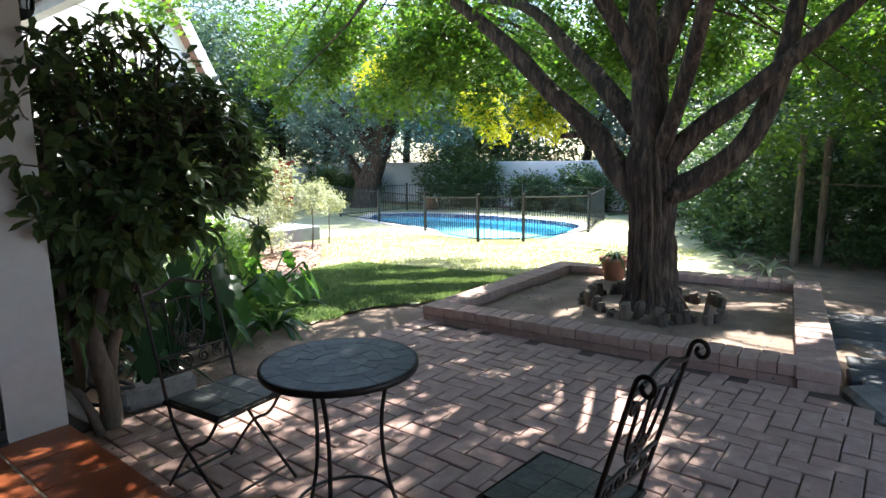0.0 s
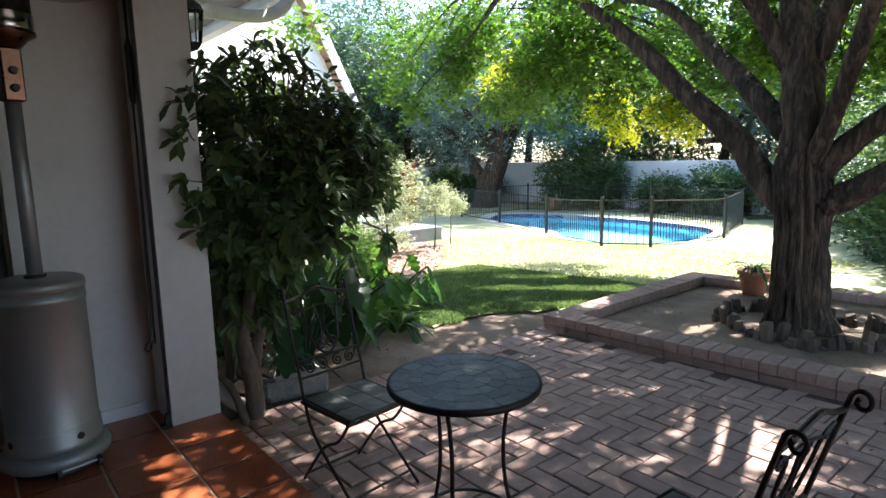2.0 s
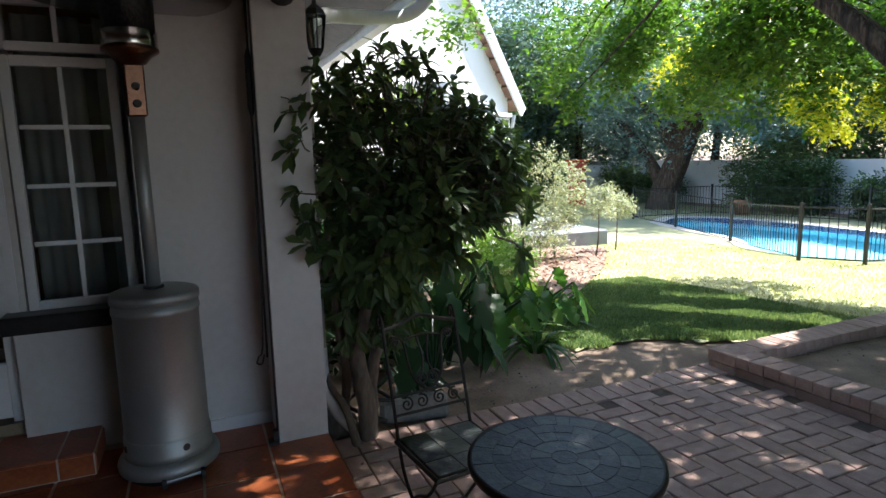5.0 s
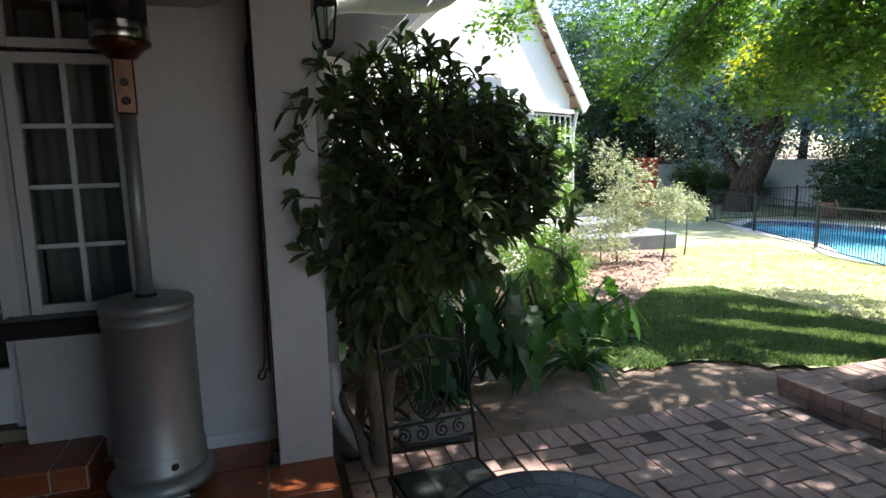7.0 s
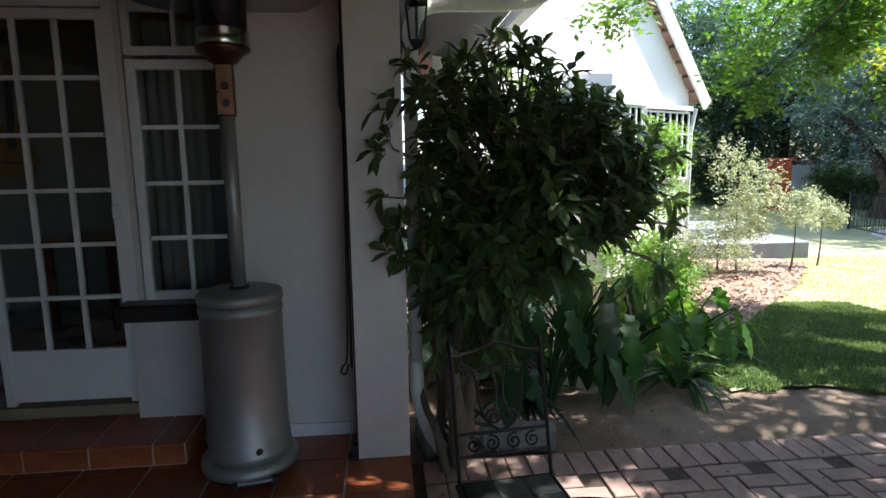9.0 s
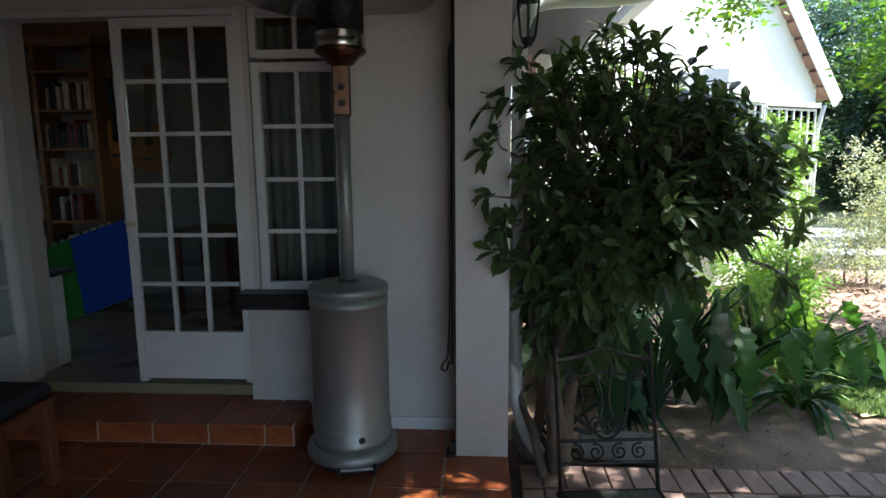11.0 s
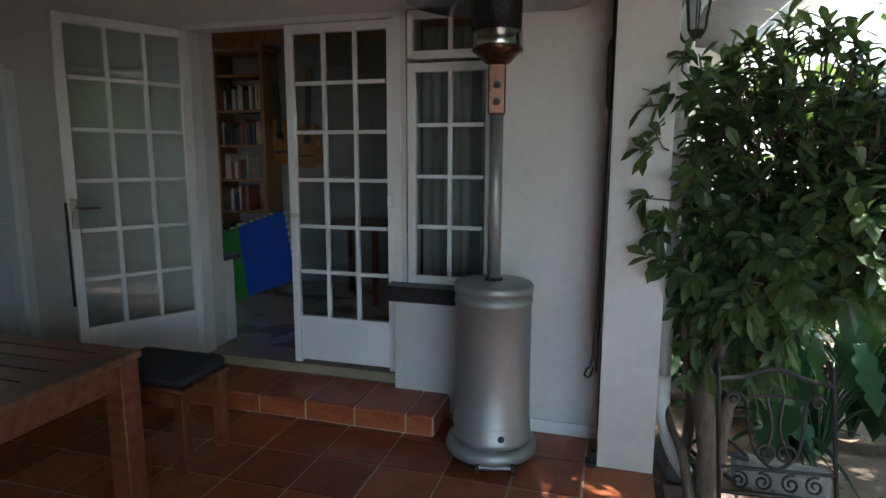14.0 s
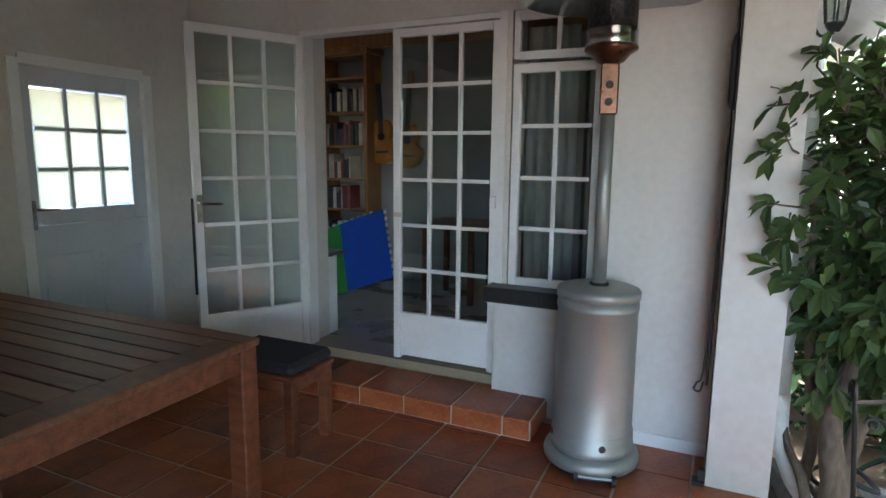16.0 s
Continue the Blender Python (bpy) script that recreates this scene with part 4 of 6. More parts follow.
def bistro_chair():
    """A folding iron chair facing +x, its seat's middle at the origin."""
    c = thing("bistro_chair", "black wrought-iron folding chair with slate-mosaic seat", "chair", group="chairs of the bistro set")
    S, H = 0.19, 0.435
    part("seat_bed", cut_box(-S + 0.012, S - 0.012, -S + 0.012, S - 0.012, H - 0.016, H - 0.002, 0), M_SAND, c)
    b = bmesh.new()
    tube(b, [(-S, -S, H - 0.01), (S, -S, H - 0.01), (S, S, H - 0.01), (-S, S, H - 0.01), (-S, -S, H - 0.01)], 0.011, 8)
    part("seat_frame", b, M_IRON, c)
    r = random.Random(5)
    cells = [-S + 0.013, -0.055, 0.06, S - 0.013]
    for i in range(3):
        for j in range(3):
            x0, x1, y0, y1 = cells[i] + 0.0008, cells[i + 1] - 0.0008, cells[j] + 0.0008, cells[j + 1] - 0.0008
            part("slate_tile", cut_box(x0, x1, y0, y1, H - 0.004, H + 0.004 + r.uniform(-0.001, 0.001), 0.0015), M_SLATE, c)
    W = S - 0.005

    def bk(y, z):
        """A point of the leaning back."""
        return (-S - 0.005 - 0.28 * (z - 0.5), y, z)

    for s in (-1, 1):
        y = s * W
        b = bmesh.new()
        tube(b, spline([bk(y, 0.93), bk(y, 0.82), bk(y, 0.55), (-S + 0.02, y, 0.41), (-S + 0.10, y, 0.26), (S + 0.03, y, 0.0)], 6), 0.0078, 8)
        part("back_leg", b, M_IRON, c, "long iron leg that rises into the back")
        b = bmesh.new()
        e = Vector(bk(y, 0.93))
        tube(b, [e + Vector((-0.03 + 0.03 * (1 - 0.7 * k / 18) * math.cos(4.6 * math.pi / 2 * k / 18), 0, 0.035 * (1 - 0.7 * k / 18) * math.sin(4.6 * math.pi / 2 * k / 18))) for k in range(19)], 0.007, 6)
        part("finial_scroll", b, M_IRON, c)
        b = bmesh.new()
        tube(b, spline([(S - 0.03, y * 0.92, H - 0.02), (0.07, y * 0.92, 0.30), (-0.06, y * 0.92, 0.22), (-S - 0.05, y * 0.92, 0.0)], 6), 0.0078, 8)
        part("front_leg", b, M_IRON, c)
    for x in (S - 0.03, -S - 0.01):
        b = bmesh.new()
        tube(b, [(x, -W * 0.95, 0.045), (x, W * 0.95, 0.045)], 0.007, 6)
        part("stretcher", b, M_IRON, c)
    X, Y, Z = Vector((-0.24, 0, 1)).normalized(), Vector((0, 1, 0)), Vector((0, 0, 1))
    b = bmesh.new()
    tube(b, spline([bk(-W, 0.90), bk(-W * 0.55, 0.915), bk(0, 0.945), bk(W * 0.55, 0.915), bk(W, 0.90)], 5), 0.0085, 8)
    part("top_rail", b, M_IRON, c)
    for z in (0.535, 0.615):
        b = bmesh.new()
        tube(b, [bk(-W, z), bk(W, z)], 0.007, 8)
        part("back_rail", b, M_IRON, c)
    b = bmesh.new()
    tube(b, spline([bk(-0.15, 0.87), bk(-0.10, 0.84), bk(-0.085, 0.73), bk(-0.06, 0.66), bk(0, 0.62), bk(0.06, 0.66), bk(0.085, 0.73), bk(0.10, 0.84), bk(0.15, 0.87)], 6), 0.006, 6)
    part("lyre_bar", b, M_IRON, c)
    b = bmesh.new()
    tube(b, spline([bk(-0.09, 0.845), bk(0, 0.86), bk(0.09, 0.845)], 5), 0.005, 6)
    part("lyre_rail", b, M_IRON, c)
    for s in (-1, 1):
        b = bmesh.new()
        tube(b, spline([bk(s * 0.03, 0.86), bk(s * 0.012, 0.75), bk(s * 0.04, 0.66)], 6), 0.005, 6)
        part("back_bar", b, M_IRON, c)
        b = bmesh.new()
        tube(b, scroll(bk(s * 0.03, 0.668), 0.034, 1.6, Y * s, X), 0.005, 6)
        part("scroll", b, M_IRON, c)
        b = bmesh.new()
        tube(b, scroll(bk(s * 0.135, 0.84), 0.022, 1.5, Y * s, X), 0.005, 6)
        part("scroll", b, M_IRON, c)
        for yy in (0.045, 0.12):
            b = bmesh.new()
            tube(b, scroll(bk(s * yy, 0.574), 0.032, 1.5, Y * s, X, 1.2), 0.0045, 6)
            part("scroll", b, M_IRON, c)
    return c


ch = bistro_chair()
ch.matrix_world = pose(-2.588, 1.262, GROUND, 0, 0, 6)
copy_thing(ch, pose(-1.0, 1.46, GROUND, 0, 0, 176))

# rolled bamboo-dark blind under the veranda beam
b = bmesh.new()
tube(b, [(-3.45, 0.78, 2.29), (0.95, 0.78, 2.29)], 0.07, 14)
tagged(part("rolled_blind", b, M_CLOTH, smooth=True), "dark outdoor blind rolled up under the beam", "blind")

# ---- leaves in bulk ----
NP = np.random.default_rng(11)


def unit(a):
    return a / np.maximum(np.linalg.norm(a, axis=1, keepdims=True), 1e-6)


def leaf_cloud(name, P, D, N, length, width, mat, parent=None, label="", kind=""):
    """Many small leaves at P, along D, facing N, as one mesh of folded diamonds."""
    n = len(P)
    D = unit(D)
    S = unit(np.cross(D, N))
    L, W = length[:, None], width[:, None]
    up = unit(np.cross(S, D))
    v = np.empty((n, 4, 3))
    v[:, 0] = P
    v[:, 1] = P + D * L * 0.45 + S * W * 0.5 + up * W * 0.18
    v[:, 2] = P + D * L
    v[:, 3] = P + D * L * 0.45 - S * W * 0.5 + up * W * 0.18
    me = bpy.data.meshes.new(name)
    me.vertices.add(4 * n)
    me.vertices.foreach_set("co", v.astype(np.float32).ravel())
    me.loops.add(4 * n)
    me.loops.foreach_set("vertex_index", np.arange(4 * n, dtype=np.int32))
    me.polygons.add(n)
    me.polygons.foreach_set("loop_start", np.arange(0, 4 * n, 4, dtype=np.int32))
    me.update(calc_edges=True)
    me.materials.append(mat)
    ob = new(name, me)
    if parent is not None:
        ob.parent = parent
    return tagged(ob, label, kind=kind)


def clumps(centres, radius, sprays, leaflets, leaf, ratio, flat=0.75, hang=0.3, spray_len=0.3):
    """Leaf arrays: sprays of leaflets about each centre."""
    C = np.repeat(np.asarray(centres), sprays, axis=0)
    R = np.repeat(np.asarray(radius), sprays)
    m = len(C)
    o = unit(NP.normal(size=(m, 3))) * (NP.random(m) ** 0.5)[:, None]
    o[:, 2] *= flat
    p = C + o * R[:, None]
    d = unit(o + NP.normal(size=(m, 3)) * 0.5 + np.array([0, 0, -hang]))
    s = unit(np.cross(d, np.array([0, 0, 1.0]) + NP.normal(size=(m, 3)) * 0.2))
    k = np.tile(np.arange(leaflets), m)
    P, Dm, S = (np.repeat(a, leaflets, axis=0) for a in (p, d, s))
    q = len(P)
    side = np.where(k % 2 == 0, 1.0, -1.0)[:, None]
    P = P + Dm * (spray_len * (k + 1) / leaflets)[:, None] + NP.normal(size=(q, 3)) * 0.012
    E = Dm * 0.6 + S * side + NP.normal(size=(q, 3)) * 0.35
    Nn = np.array([0, 0, 1.0]) + NP.normal(size=(q, 3)) * 0.55
    L = leaf * NP.uniform(0.7, 1.25, q)
    return P, E, Nn, L, L * ratio * NP.uniform(0.8, 1.2, q)


# ---- the big tree in its planter ----
TX, TY = -1.93, 4.97
tree = thing("shade_tree", "large spreading shade tree with ridged bark in a brick planter", "tree", (TX, TY, -0.05))


def at_tree(ob):
    ob.matrix_parent_inverse = tree.matrix_world.inverted()
    return ob


def ridged_limb(pts, radii, sides, ridge, seed, flare=0.0):
    """A limb with long bark ridges."""
    r = random.Random(seed)
    P = spline(pts, 6)
    rr = np.interp(np.linspace(0, 1, len(P)), np.linspace(0, 1, len(radii)), radii)
    phase = [r.uniform(-1, 1) for _ in range(sides)]
    b = bmesh.new()
    rings = []
    side = None
    for i, p in enumerate(P):
        d = (P[min(i + 1, len(P) - 1)] - P[max(i - 1, 0)]).normalized()
        if side is None:
            side = d.cross(Vector((0, 1, 0.1))).normalized()
        side = (side - d * side.dot(d)).normalized()
        oth = d.cross(side)
        ring = []
        for k in range(sides):
            a = 2 * math.pi * k / sides
            lump = 1 + ridge * (phase[k] * 0.7 + noise.noise((k * 1.7 + seed, i * 0.35, seed * 0.3)))
            lump += 0.10 * noise.noise((math.cos(a) * 1.3, math.sin(a) * 1.3 + seed, i * 0.25))
            ring.append(b.verts.new(p + (side * math.cos(a) + oth * math.sin(a)) * rr[i] * lump))
        rings.append(ring)
    for r0, r1 in zip(rings, rings[1:]):
        for k in range(sides):
            b.faces.new((r0[k], r0[(k + 1) % sides], r1[(k + 1) % sides], r1[k]))
    b.faces.new(list(reversed(rings[0])))
    b.faces.new(rings[-1])
    return b, P


def V(x, z, y=0.0):
    return (x, TY + y, z)


b, _ = ridged_limb([(TX, TY, -0.12), (TX, TY, 0.0), (TX - 0.01, TY, 0.25), (TX - 0.02, TY, 0.6), (TX - 0.03, TY, 0.95), (TX - 0.05, TY, 1.25), (TX - 0.06, TY + 0.02, 1.5)],
                   [0.33, 0.27, 0.20, 0.183, 0.186, 0.19, 0.14], 64, 0.17, 3)
at_tree(part("trunk", b, M_BARK, tree, "thick trunk with deep vertical ridges", True))
BOUGHS = [
    ([V(-2.05, 0.98), V(-2.28, 1.22), V(-2.47, 1.5), V(-2.87, 1.9, -0.1), V(-3.45, 2.5, -0.2), V(-4.3, 3.1, -0.1), V(-5.2, 3.5, 0.2)], [0.17, 0.155, 0.14, 0.115, 0.09, 0.06, 0.03]),
    ([V(-2.1, 1.55), V(-2.45, 1.95, 0.1), V(-2.9, 2.35, 0.3), V(-3.5, 2.85, 0.6), V(-4.4, 3.2, 1.2), V(-5.4, 3.3, 2.0)], [0.13, 0.12, 0.10, 0.08, 0.05, 0.025]),
    ([V(-1.99, 1.35), V(-2.02, 1.8), V(-2.14, 2.6, 0.1), V(-2.2, 3.6, 0.3), V(-2.1, 5.0, 0.5)], [0.21, 0.19, 0.15, 0.10, 0.04]),
    ([V(-1.83, 0.98), V(-1.6, 1.12, 0.05), V(-1.25, 1.42, 0.1), V(-1.06, 2.0, 0.2), V(-0.95, 2.9, 0.4), V(-0.7, 4.0, 0.8)], [0.15, 0.13, 0.12, 0.10, 0.07, 0.03]),
    ([V(-1.86, 1.25), V(-1.6, 1.52), V(-1.25, 1.78), V(-0.85, 2.15, 0.1), V(-0.3, 2.7, 0.3), V(0.5, 3.3, 0.6)], [0.12, 0.11, 0.10, 0.085, 0.06, 0.03]),
    ([V(-1.9, 1.3, -0.05), V(-1.7, 1.75, -0.2), V(-1.5, 2.3, -0.4), V(-1.2, 3.1, -0.9), V(-0.8, 3.7, -1.7)], [0.10, 0.09, 0.075, 0.055, 0.03]),
    ([V(-2.0, 1.3, 0.1), V(-2.1, 1.9, 0.5), V(-2.3, 2.6, 1.1), V(-2.4, 3.3, 2.0), V(-2.6, 3.8, 3.0)], [0.13, 0.11, 0.09, 0.06, 0.03]),
    ([V(-2.08, 2.0), V(-2.4, 2.7, -0.3), V(-2.8, 3.3, -1.0), V(-3.4, 3.7, -1.9)], [0.10, 0.08, 0.06, 0.03]),
    ([V(-1.95, 2.1, 0.1), V(-1.7, 2.9, 0.1), V(-1.5, 3.8, 0.1), V(-1.3, 5.0, 0.0)], [0.10, 0.08, 0.06, 0.03]),
]
tips = []
for i, (pts, rad) in enumerate(BOUGHS):
    b, P = ridged_limb(pts, [q * 0.73 for q in rad], 18, 0.13, 20 + i)
    at_tree(part("limb", b, M_BARK, tree, "", True))
    tips += P[len(P) // 2:]
# dead stub on the left limb
b = bmesh.new()
tube(b, [(-2.5, TY, 1.50), (-2.62, TY - 0.05, 1.52), (-2.78, TY - 0.1, 1.51)], [0.035, 0.028, 0.022], 8)
at_tree(part("stub", b, M_BARK, tree))

centres, radii = [], []
r = random.Random(21)
CX, CY = -2.1, 5.6
while len(centres) < 500:
    a, q = r.uniform(0, 2 * math.pi), math.sqrt(r.random())
    R = 4.9 + 0.5 * math.sin(3 * a + 1) + (0.4 if math.cos(a) < -0.3 else 0.0)
    x, y = CX + R * q * math.cos(a), CY + R * q * math.sin(a)
    top = 3.0 + 3.6 * math.sqrt(max(0, 1 - q * q))
    low = 3.25 - 0.75 * q ** 2
    z = low + (top - low) * r.random() ** 1.3
    if noise.noise((x * 0.75, y * 0.75, z * 0.9 + 7.0)) > 0.16:
        continue
    if x < -4.7 and z > 3.1 or x < -4.0 and y < 5.2:
        continue
    if q < 0.35 and z < 3.2:
        continue
    if y < 2.2 and z < 3.6:
        continue
    centres.append((x, y, z))
    radii.append(r.uniform(0.35, 0.7))
# hanging skirts on the garden side and over the right
for x, y, z, s in ((-5.9, 6.6, 2.15, 0.5), (-5.3, 7.4, 2.0, 0.55), (-6.2, 5.8, 2.45, 0.5), (-4.7, 7.9, 2.2, 0.5), (-5.6, 7.2, 2.5, 0.6), (-6.4, 6.7, 2.7, 0.6), (-4.9, 7.1, 2.35, 0.5),
                   (-0.6, 7.4, 1.9, 0.5), (0.2, 6.6, 1.75, 0.5), (0.1, 7.8, 2.1, 0.6), (-0.2, 8.6, 1.9, 0.5), (0.8, 7.6, 2.2, 0.6), (-0.9, 8.8, 2.3, 0.5), (0.6, 6.0, 2.1, 0.5), (1.2, 6.6, 2.4, 0.6)):
    centres.append((x, y, z))
    radii.append(s)
for k in range(54):
    a, q = radians(r.uniform(95, 158)), r.uniform(3.3, 5.0)
    centres.append((CX + q * math.cos(a), CY + q * math.sin(a) * 0.75, r.uniform(2.3, 3.15)))
    radii.append(r.uniform(0.3, 0.55))
# clumps added over the right to shade the path and paving below
for k in range(130):
    centres.append((r.uniform(-0.8, 3.4), r.uniform(4.6, 9.0), r.uniform(2.6, 5.2)))
    radii.append(r.uniform(0.4, 0.65))
# low fringe over the lawn and towards the gable
for x, y, z, s in ((-7.0, 5.0, 2.8, 0.45), (-6.6, 5.25, 2.45, 0.4), (-6.1, 5.6, 2.2, 0.4), (-5.5, 5.8, 2.2, 0.4), (-4.9, 6.0, 2.5, 0.4), (-7.3, 4.9, 3.1, 0.5), (-6.6, 6.0, 2.95, 0.5),
                   (-5.9, 6.5, 3.0, 0.5), (-6.7, 4.5, 2.45, 0.25), (-6.6, 4.6, 2.15, 0.2), (-6.6, 3.1, 2.95, 0.22), (-7.2, 6.3, 2.8, 0.5), (-7.0, 7.3, 2.9, 0.5), (-1.6, 6.3, 2.6, 0.4),
                   (-0.9, 7.3, 2.2, 0.5), (-0.9, 8.5, 1.7, 0.4), (-1.4, 8.0, 1.5, 0.3)):
    centres.append((x, y, z))
    radii.append(s)
for k in range(26):
    centres.append((r.uniform(-7.4, -4.6), r.uniform(5.0, 6.8), r.uniform(2.6, 3.4)))
    radii.append(r.uniform(0.3, 0.5))
twigs = bmesh.new()
tipv = np.array([tuple(p) for p in tips])
for c in centres[::3]:
    near = tipv[np.argmin(((tipv - np.array(c)) ** 2).sum(1))]
    a, e = Vector(near), Vector(c)
    mid = (a + e) / 2 + Vector((r.uniform(-0.2, 0.2), r.uniform(-0.2, 0.2), r.uniform(0, 0.3)))
    tube(twigs, spline([a, mid, e], 3), taper(0.022, 0.006, 7), 5)
tagged(at_tree(part("twig_growth", twigs, M_BARK, tree)), kind="stuff")
P, E, Nn, L, W = clumps(centres, radii, 42, 9, 0.088, 0.5, 0.7, 0.35, 0.26)
# chinks cut through the crown along the sun's direction, to dapple the paving
u, v = P[:, 0], P[:, 1] - P[:, 2] * SUN_DIR.y / SUN_DIR.z
chink = np.sin(2.3 * u + 1.3 * np.sin(1.7 * v + 0.6)) * np.sin(2.7 * v + 1.5 * np.sin(1.9 * u)) + 0.25 * np.sin(7.1 * u + 2.0) * np.sin(6.3 * v)
P, E, Nn, L, W = (q[chink < 0.56] for q in (P, E, Nn, L, W))
at_tree(leaf_cloud("crown", P, E, Nn, L, W, M_CROWN, tree, "dense crown of small green leaves"))
gold = [(-5.85, 8.0, 2.05), (-5.65, 8.1, 1.85), (-6.0, 7.9, 2.25), (-4.85, 8.0, 2.0), (-4.65, 8.1, 1.85), (-4.95, 8.0, 2.15), (-5.75, 8.0, 2.3), (-6.3, 6.7, 2.85), (-5.9, 6.9, 3.0), (-6.6, 6.5, 2.7)]
P, E, Nn, L, W = clumps(gold, [0.24] * 7 + [0.5] * 3, 75, 9, 0.07, 0.5, 0.8, 0.5, 0.2)
at_tree(leaf_cloud("yellow_leaves", P, E, Nn, L, W, M_GOLD, tree, "yellowing leaf clusters hanging at the crown's edge"))

# ---- planter: soil, log ring, pot ----
b = bmesh.new()
n = 14
vs = [[None] * (n + 1) for _ in range(n + 1)]
A, B, C, D = (Vector((*p, 0)) for p in PLANTER)
for i in range(n + 1):
    for j in range(n + 1):
        u, v = 0.03 + 0.94 * i / n, 0.03 + 0.94 * j / n
        p = (A * (1 - u) + D * u) * (1 - v) + (B * (1 - u) + C * u) * v
        vs[i][j] = b.verts.new((p.x, p.y, -0.035 + 0.02 * noise.noise((p.x * 2, p.y * 2, 3)) + 0.05 * math.exp(-((p.x - TX) ** 2 + (p.y - TY) ** 2) / 0.4)))
for i in range(n):
    for j in range(n):
        b.faces.new((vs[i][j], vs[i + 1][j], vs[i + 1][j + 1], vs[i][j + 1]))
tagged(part("planter_soil", b, M_SOIL, smooth=True), "bare dry soil in the brick planter", "soil", kind="structure")
r = random.Random(9)
ring = thing("log_edging", "ring of short split logs round the tree's foot", "edging", (TX, TY, 0))
for k in range(50):
    a = 2 * math.pi * k / 50
    rad = 0.56 + r.uniform(-0.05, 0.05)
    b = bmesh.new()
    h = r.uniform(0.07, 0.20)
    m = pose(TX + rad * math.cos(a), TY + rad * math.sin(a) * 0.85, -0.06, r.uniform(-14, 14), r.uniform(-14, 14), r.uniform(0, 360))
    w = r.uniform(0.035, 0.055)
    pts = [(w * math.cos(t) * r.uniform(0.75, 1.15), w * math.sin(t) * r.uniform(0.75, 1.15)) for t in [2 * math.pi * q / 7 for q in range(7)]]
    lo = [b.verts.new(m @ Vector((x, y, 0))) for x, y in pts]
    hi = [b.verts.new(m @ Vector((x * 0.93, y * 0.93, h + r.uniform(-0.012, 0.012)))) for x, y in pts]
    b.faces.new(hi)
    for q in range(7):
        b.faces.new((lo[q], lo[(q + 1) % 7], hi[(q + 1) % 7], hi[q]))
    o = part("log", b, M_LOG, ring)
    o.matrix_parent_inverse = ring.matrix_world.inverted()


def strap_leaf(b, p, d, length, width, droop, n=6):
    """An arching strap leaf."""
    d = Vector((d[0], d[1], 0)).normalized()
    s = Vector((-d.y, d.x, 0))
    prev = None
    for k in range(n + 1):
        t = k / n
        c = Vector(p) + d * length * (0.25 * t + 0.75 * t * t * 0.9) + Vector((0, 0, length * (1.0 * t - droop * t * t)))
        w = width * math.sin(math.pi * min(1, 0.12 + 0.88 * t)) ** 0.6 * (1 - t * 0.3)
        q = (b.verts.new(c + s * w / 2 + Vector((0, 0, w * 0.25))), b.verts.new(c), b.verts.new(c - s * w / 2 + Vector((0, 0, w * 0.25))))
        if prev:
            b.faces.new((prev[0], prev[1], q[1], q[0]))
            b.faces.new((prev[1], prev[2], q[2], q[1]))
        prev = q


def potted_plant(x, y, z, size, label):
    t = thing("potted_plant", label, "plant", (x, y, z))
    part("pot", lathe([(0.10 * size, 0), (0.14 * size, 0.2 * size), (0.16 * size, 0.21 * size), (0.16 * size, 0.25 * size), (0.13 * size, 0.25 * size), (0.12 * size, 0.22 * size)], 20), M_POT, t, "terracotta pot", True)
    for k in range(24):
        b = bmesh.new()
        a = RND.uniform(0, 2 * math.pi)
        strap_leaf(b, (0.02 * math.cos(a), 0.02 * math.sin(a), 0.22 * size), (math.cos(a), math.sin(a)), RND.uniform(0.25, 0.42) * size, 0.035 * size, RND.uniform(0.9, 1.5))
        part("leaf", b, M_PALE if k % 5 == 0 else M_BACK, t)


potted_plant(-2.72, 6.05, -0.03, 1.0, "spiky potted plant in terracotta inside the planter")
potted_plant(-14.9, 17.6, gz(-14.9, 17.6), 2.2, "large terracotta pot with a small shrub by the pool")

# ---- dark shrub beside the pier ----
shrub = thing("evergreen_shrub", "tall dark glossy evergreen shrub leaning on the pier", "shrub", (-3.75, 1.22, -0.19))


def at_shrub(ob):
    ob.matrix_parent_inverse = shrub.matrix_world.inverted()
    return ob


r = random.Random(31)
stems = [
    ([(-3.70, 1.18, -0.24), (-3.70, 1.17, 0.1), (-3.73, 1.14, 0.35), (-3.68, 1.2, 0.62), (-3.75, 1.3, 1.0), (-3.85, 1.45, 1.6)], 0.062),
    ([(-3.82, 1.22, -0.24), (-3.80, 1.25, 0.2), (-3.76, 1.30, 0.45), (-3.8, 1.38, 0.8), (-3.9, 1.6, 1.4)], 0.045),
    ([(-3.9, 1.08, -0.24), (-3.88, 1.1, 0.2), (-3.84, 1.06, 0.5), (-3.72, 1.0, 1.0), (-3.65, 0.98, 1.5)], 0.032),
    ([(-3.62, 1.1, -0.24), (-3.72, 1.05, 0.03), (-3.85, 1.0, 0.12), (-3.98, 0.98, 0.3)], 0.03),
]
for pts, rad in stems:
    b = bmesh.new()
    P = spline(pts, 4)
    tube(b, P, taper(rad, rad * 0.35, len(P)), 9, True, 0.35, r)
    at_shrub(part("stem", b, M_BARK2, shrub, "gnarled pale stem", True))
lv = Leaves(33)
tw = bmesh.new()
C0 = Vector((-3.95, 1.58, 1.24))


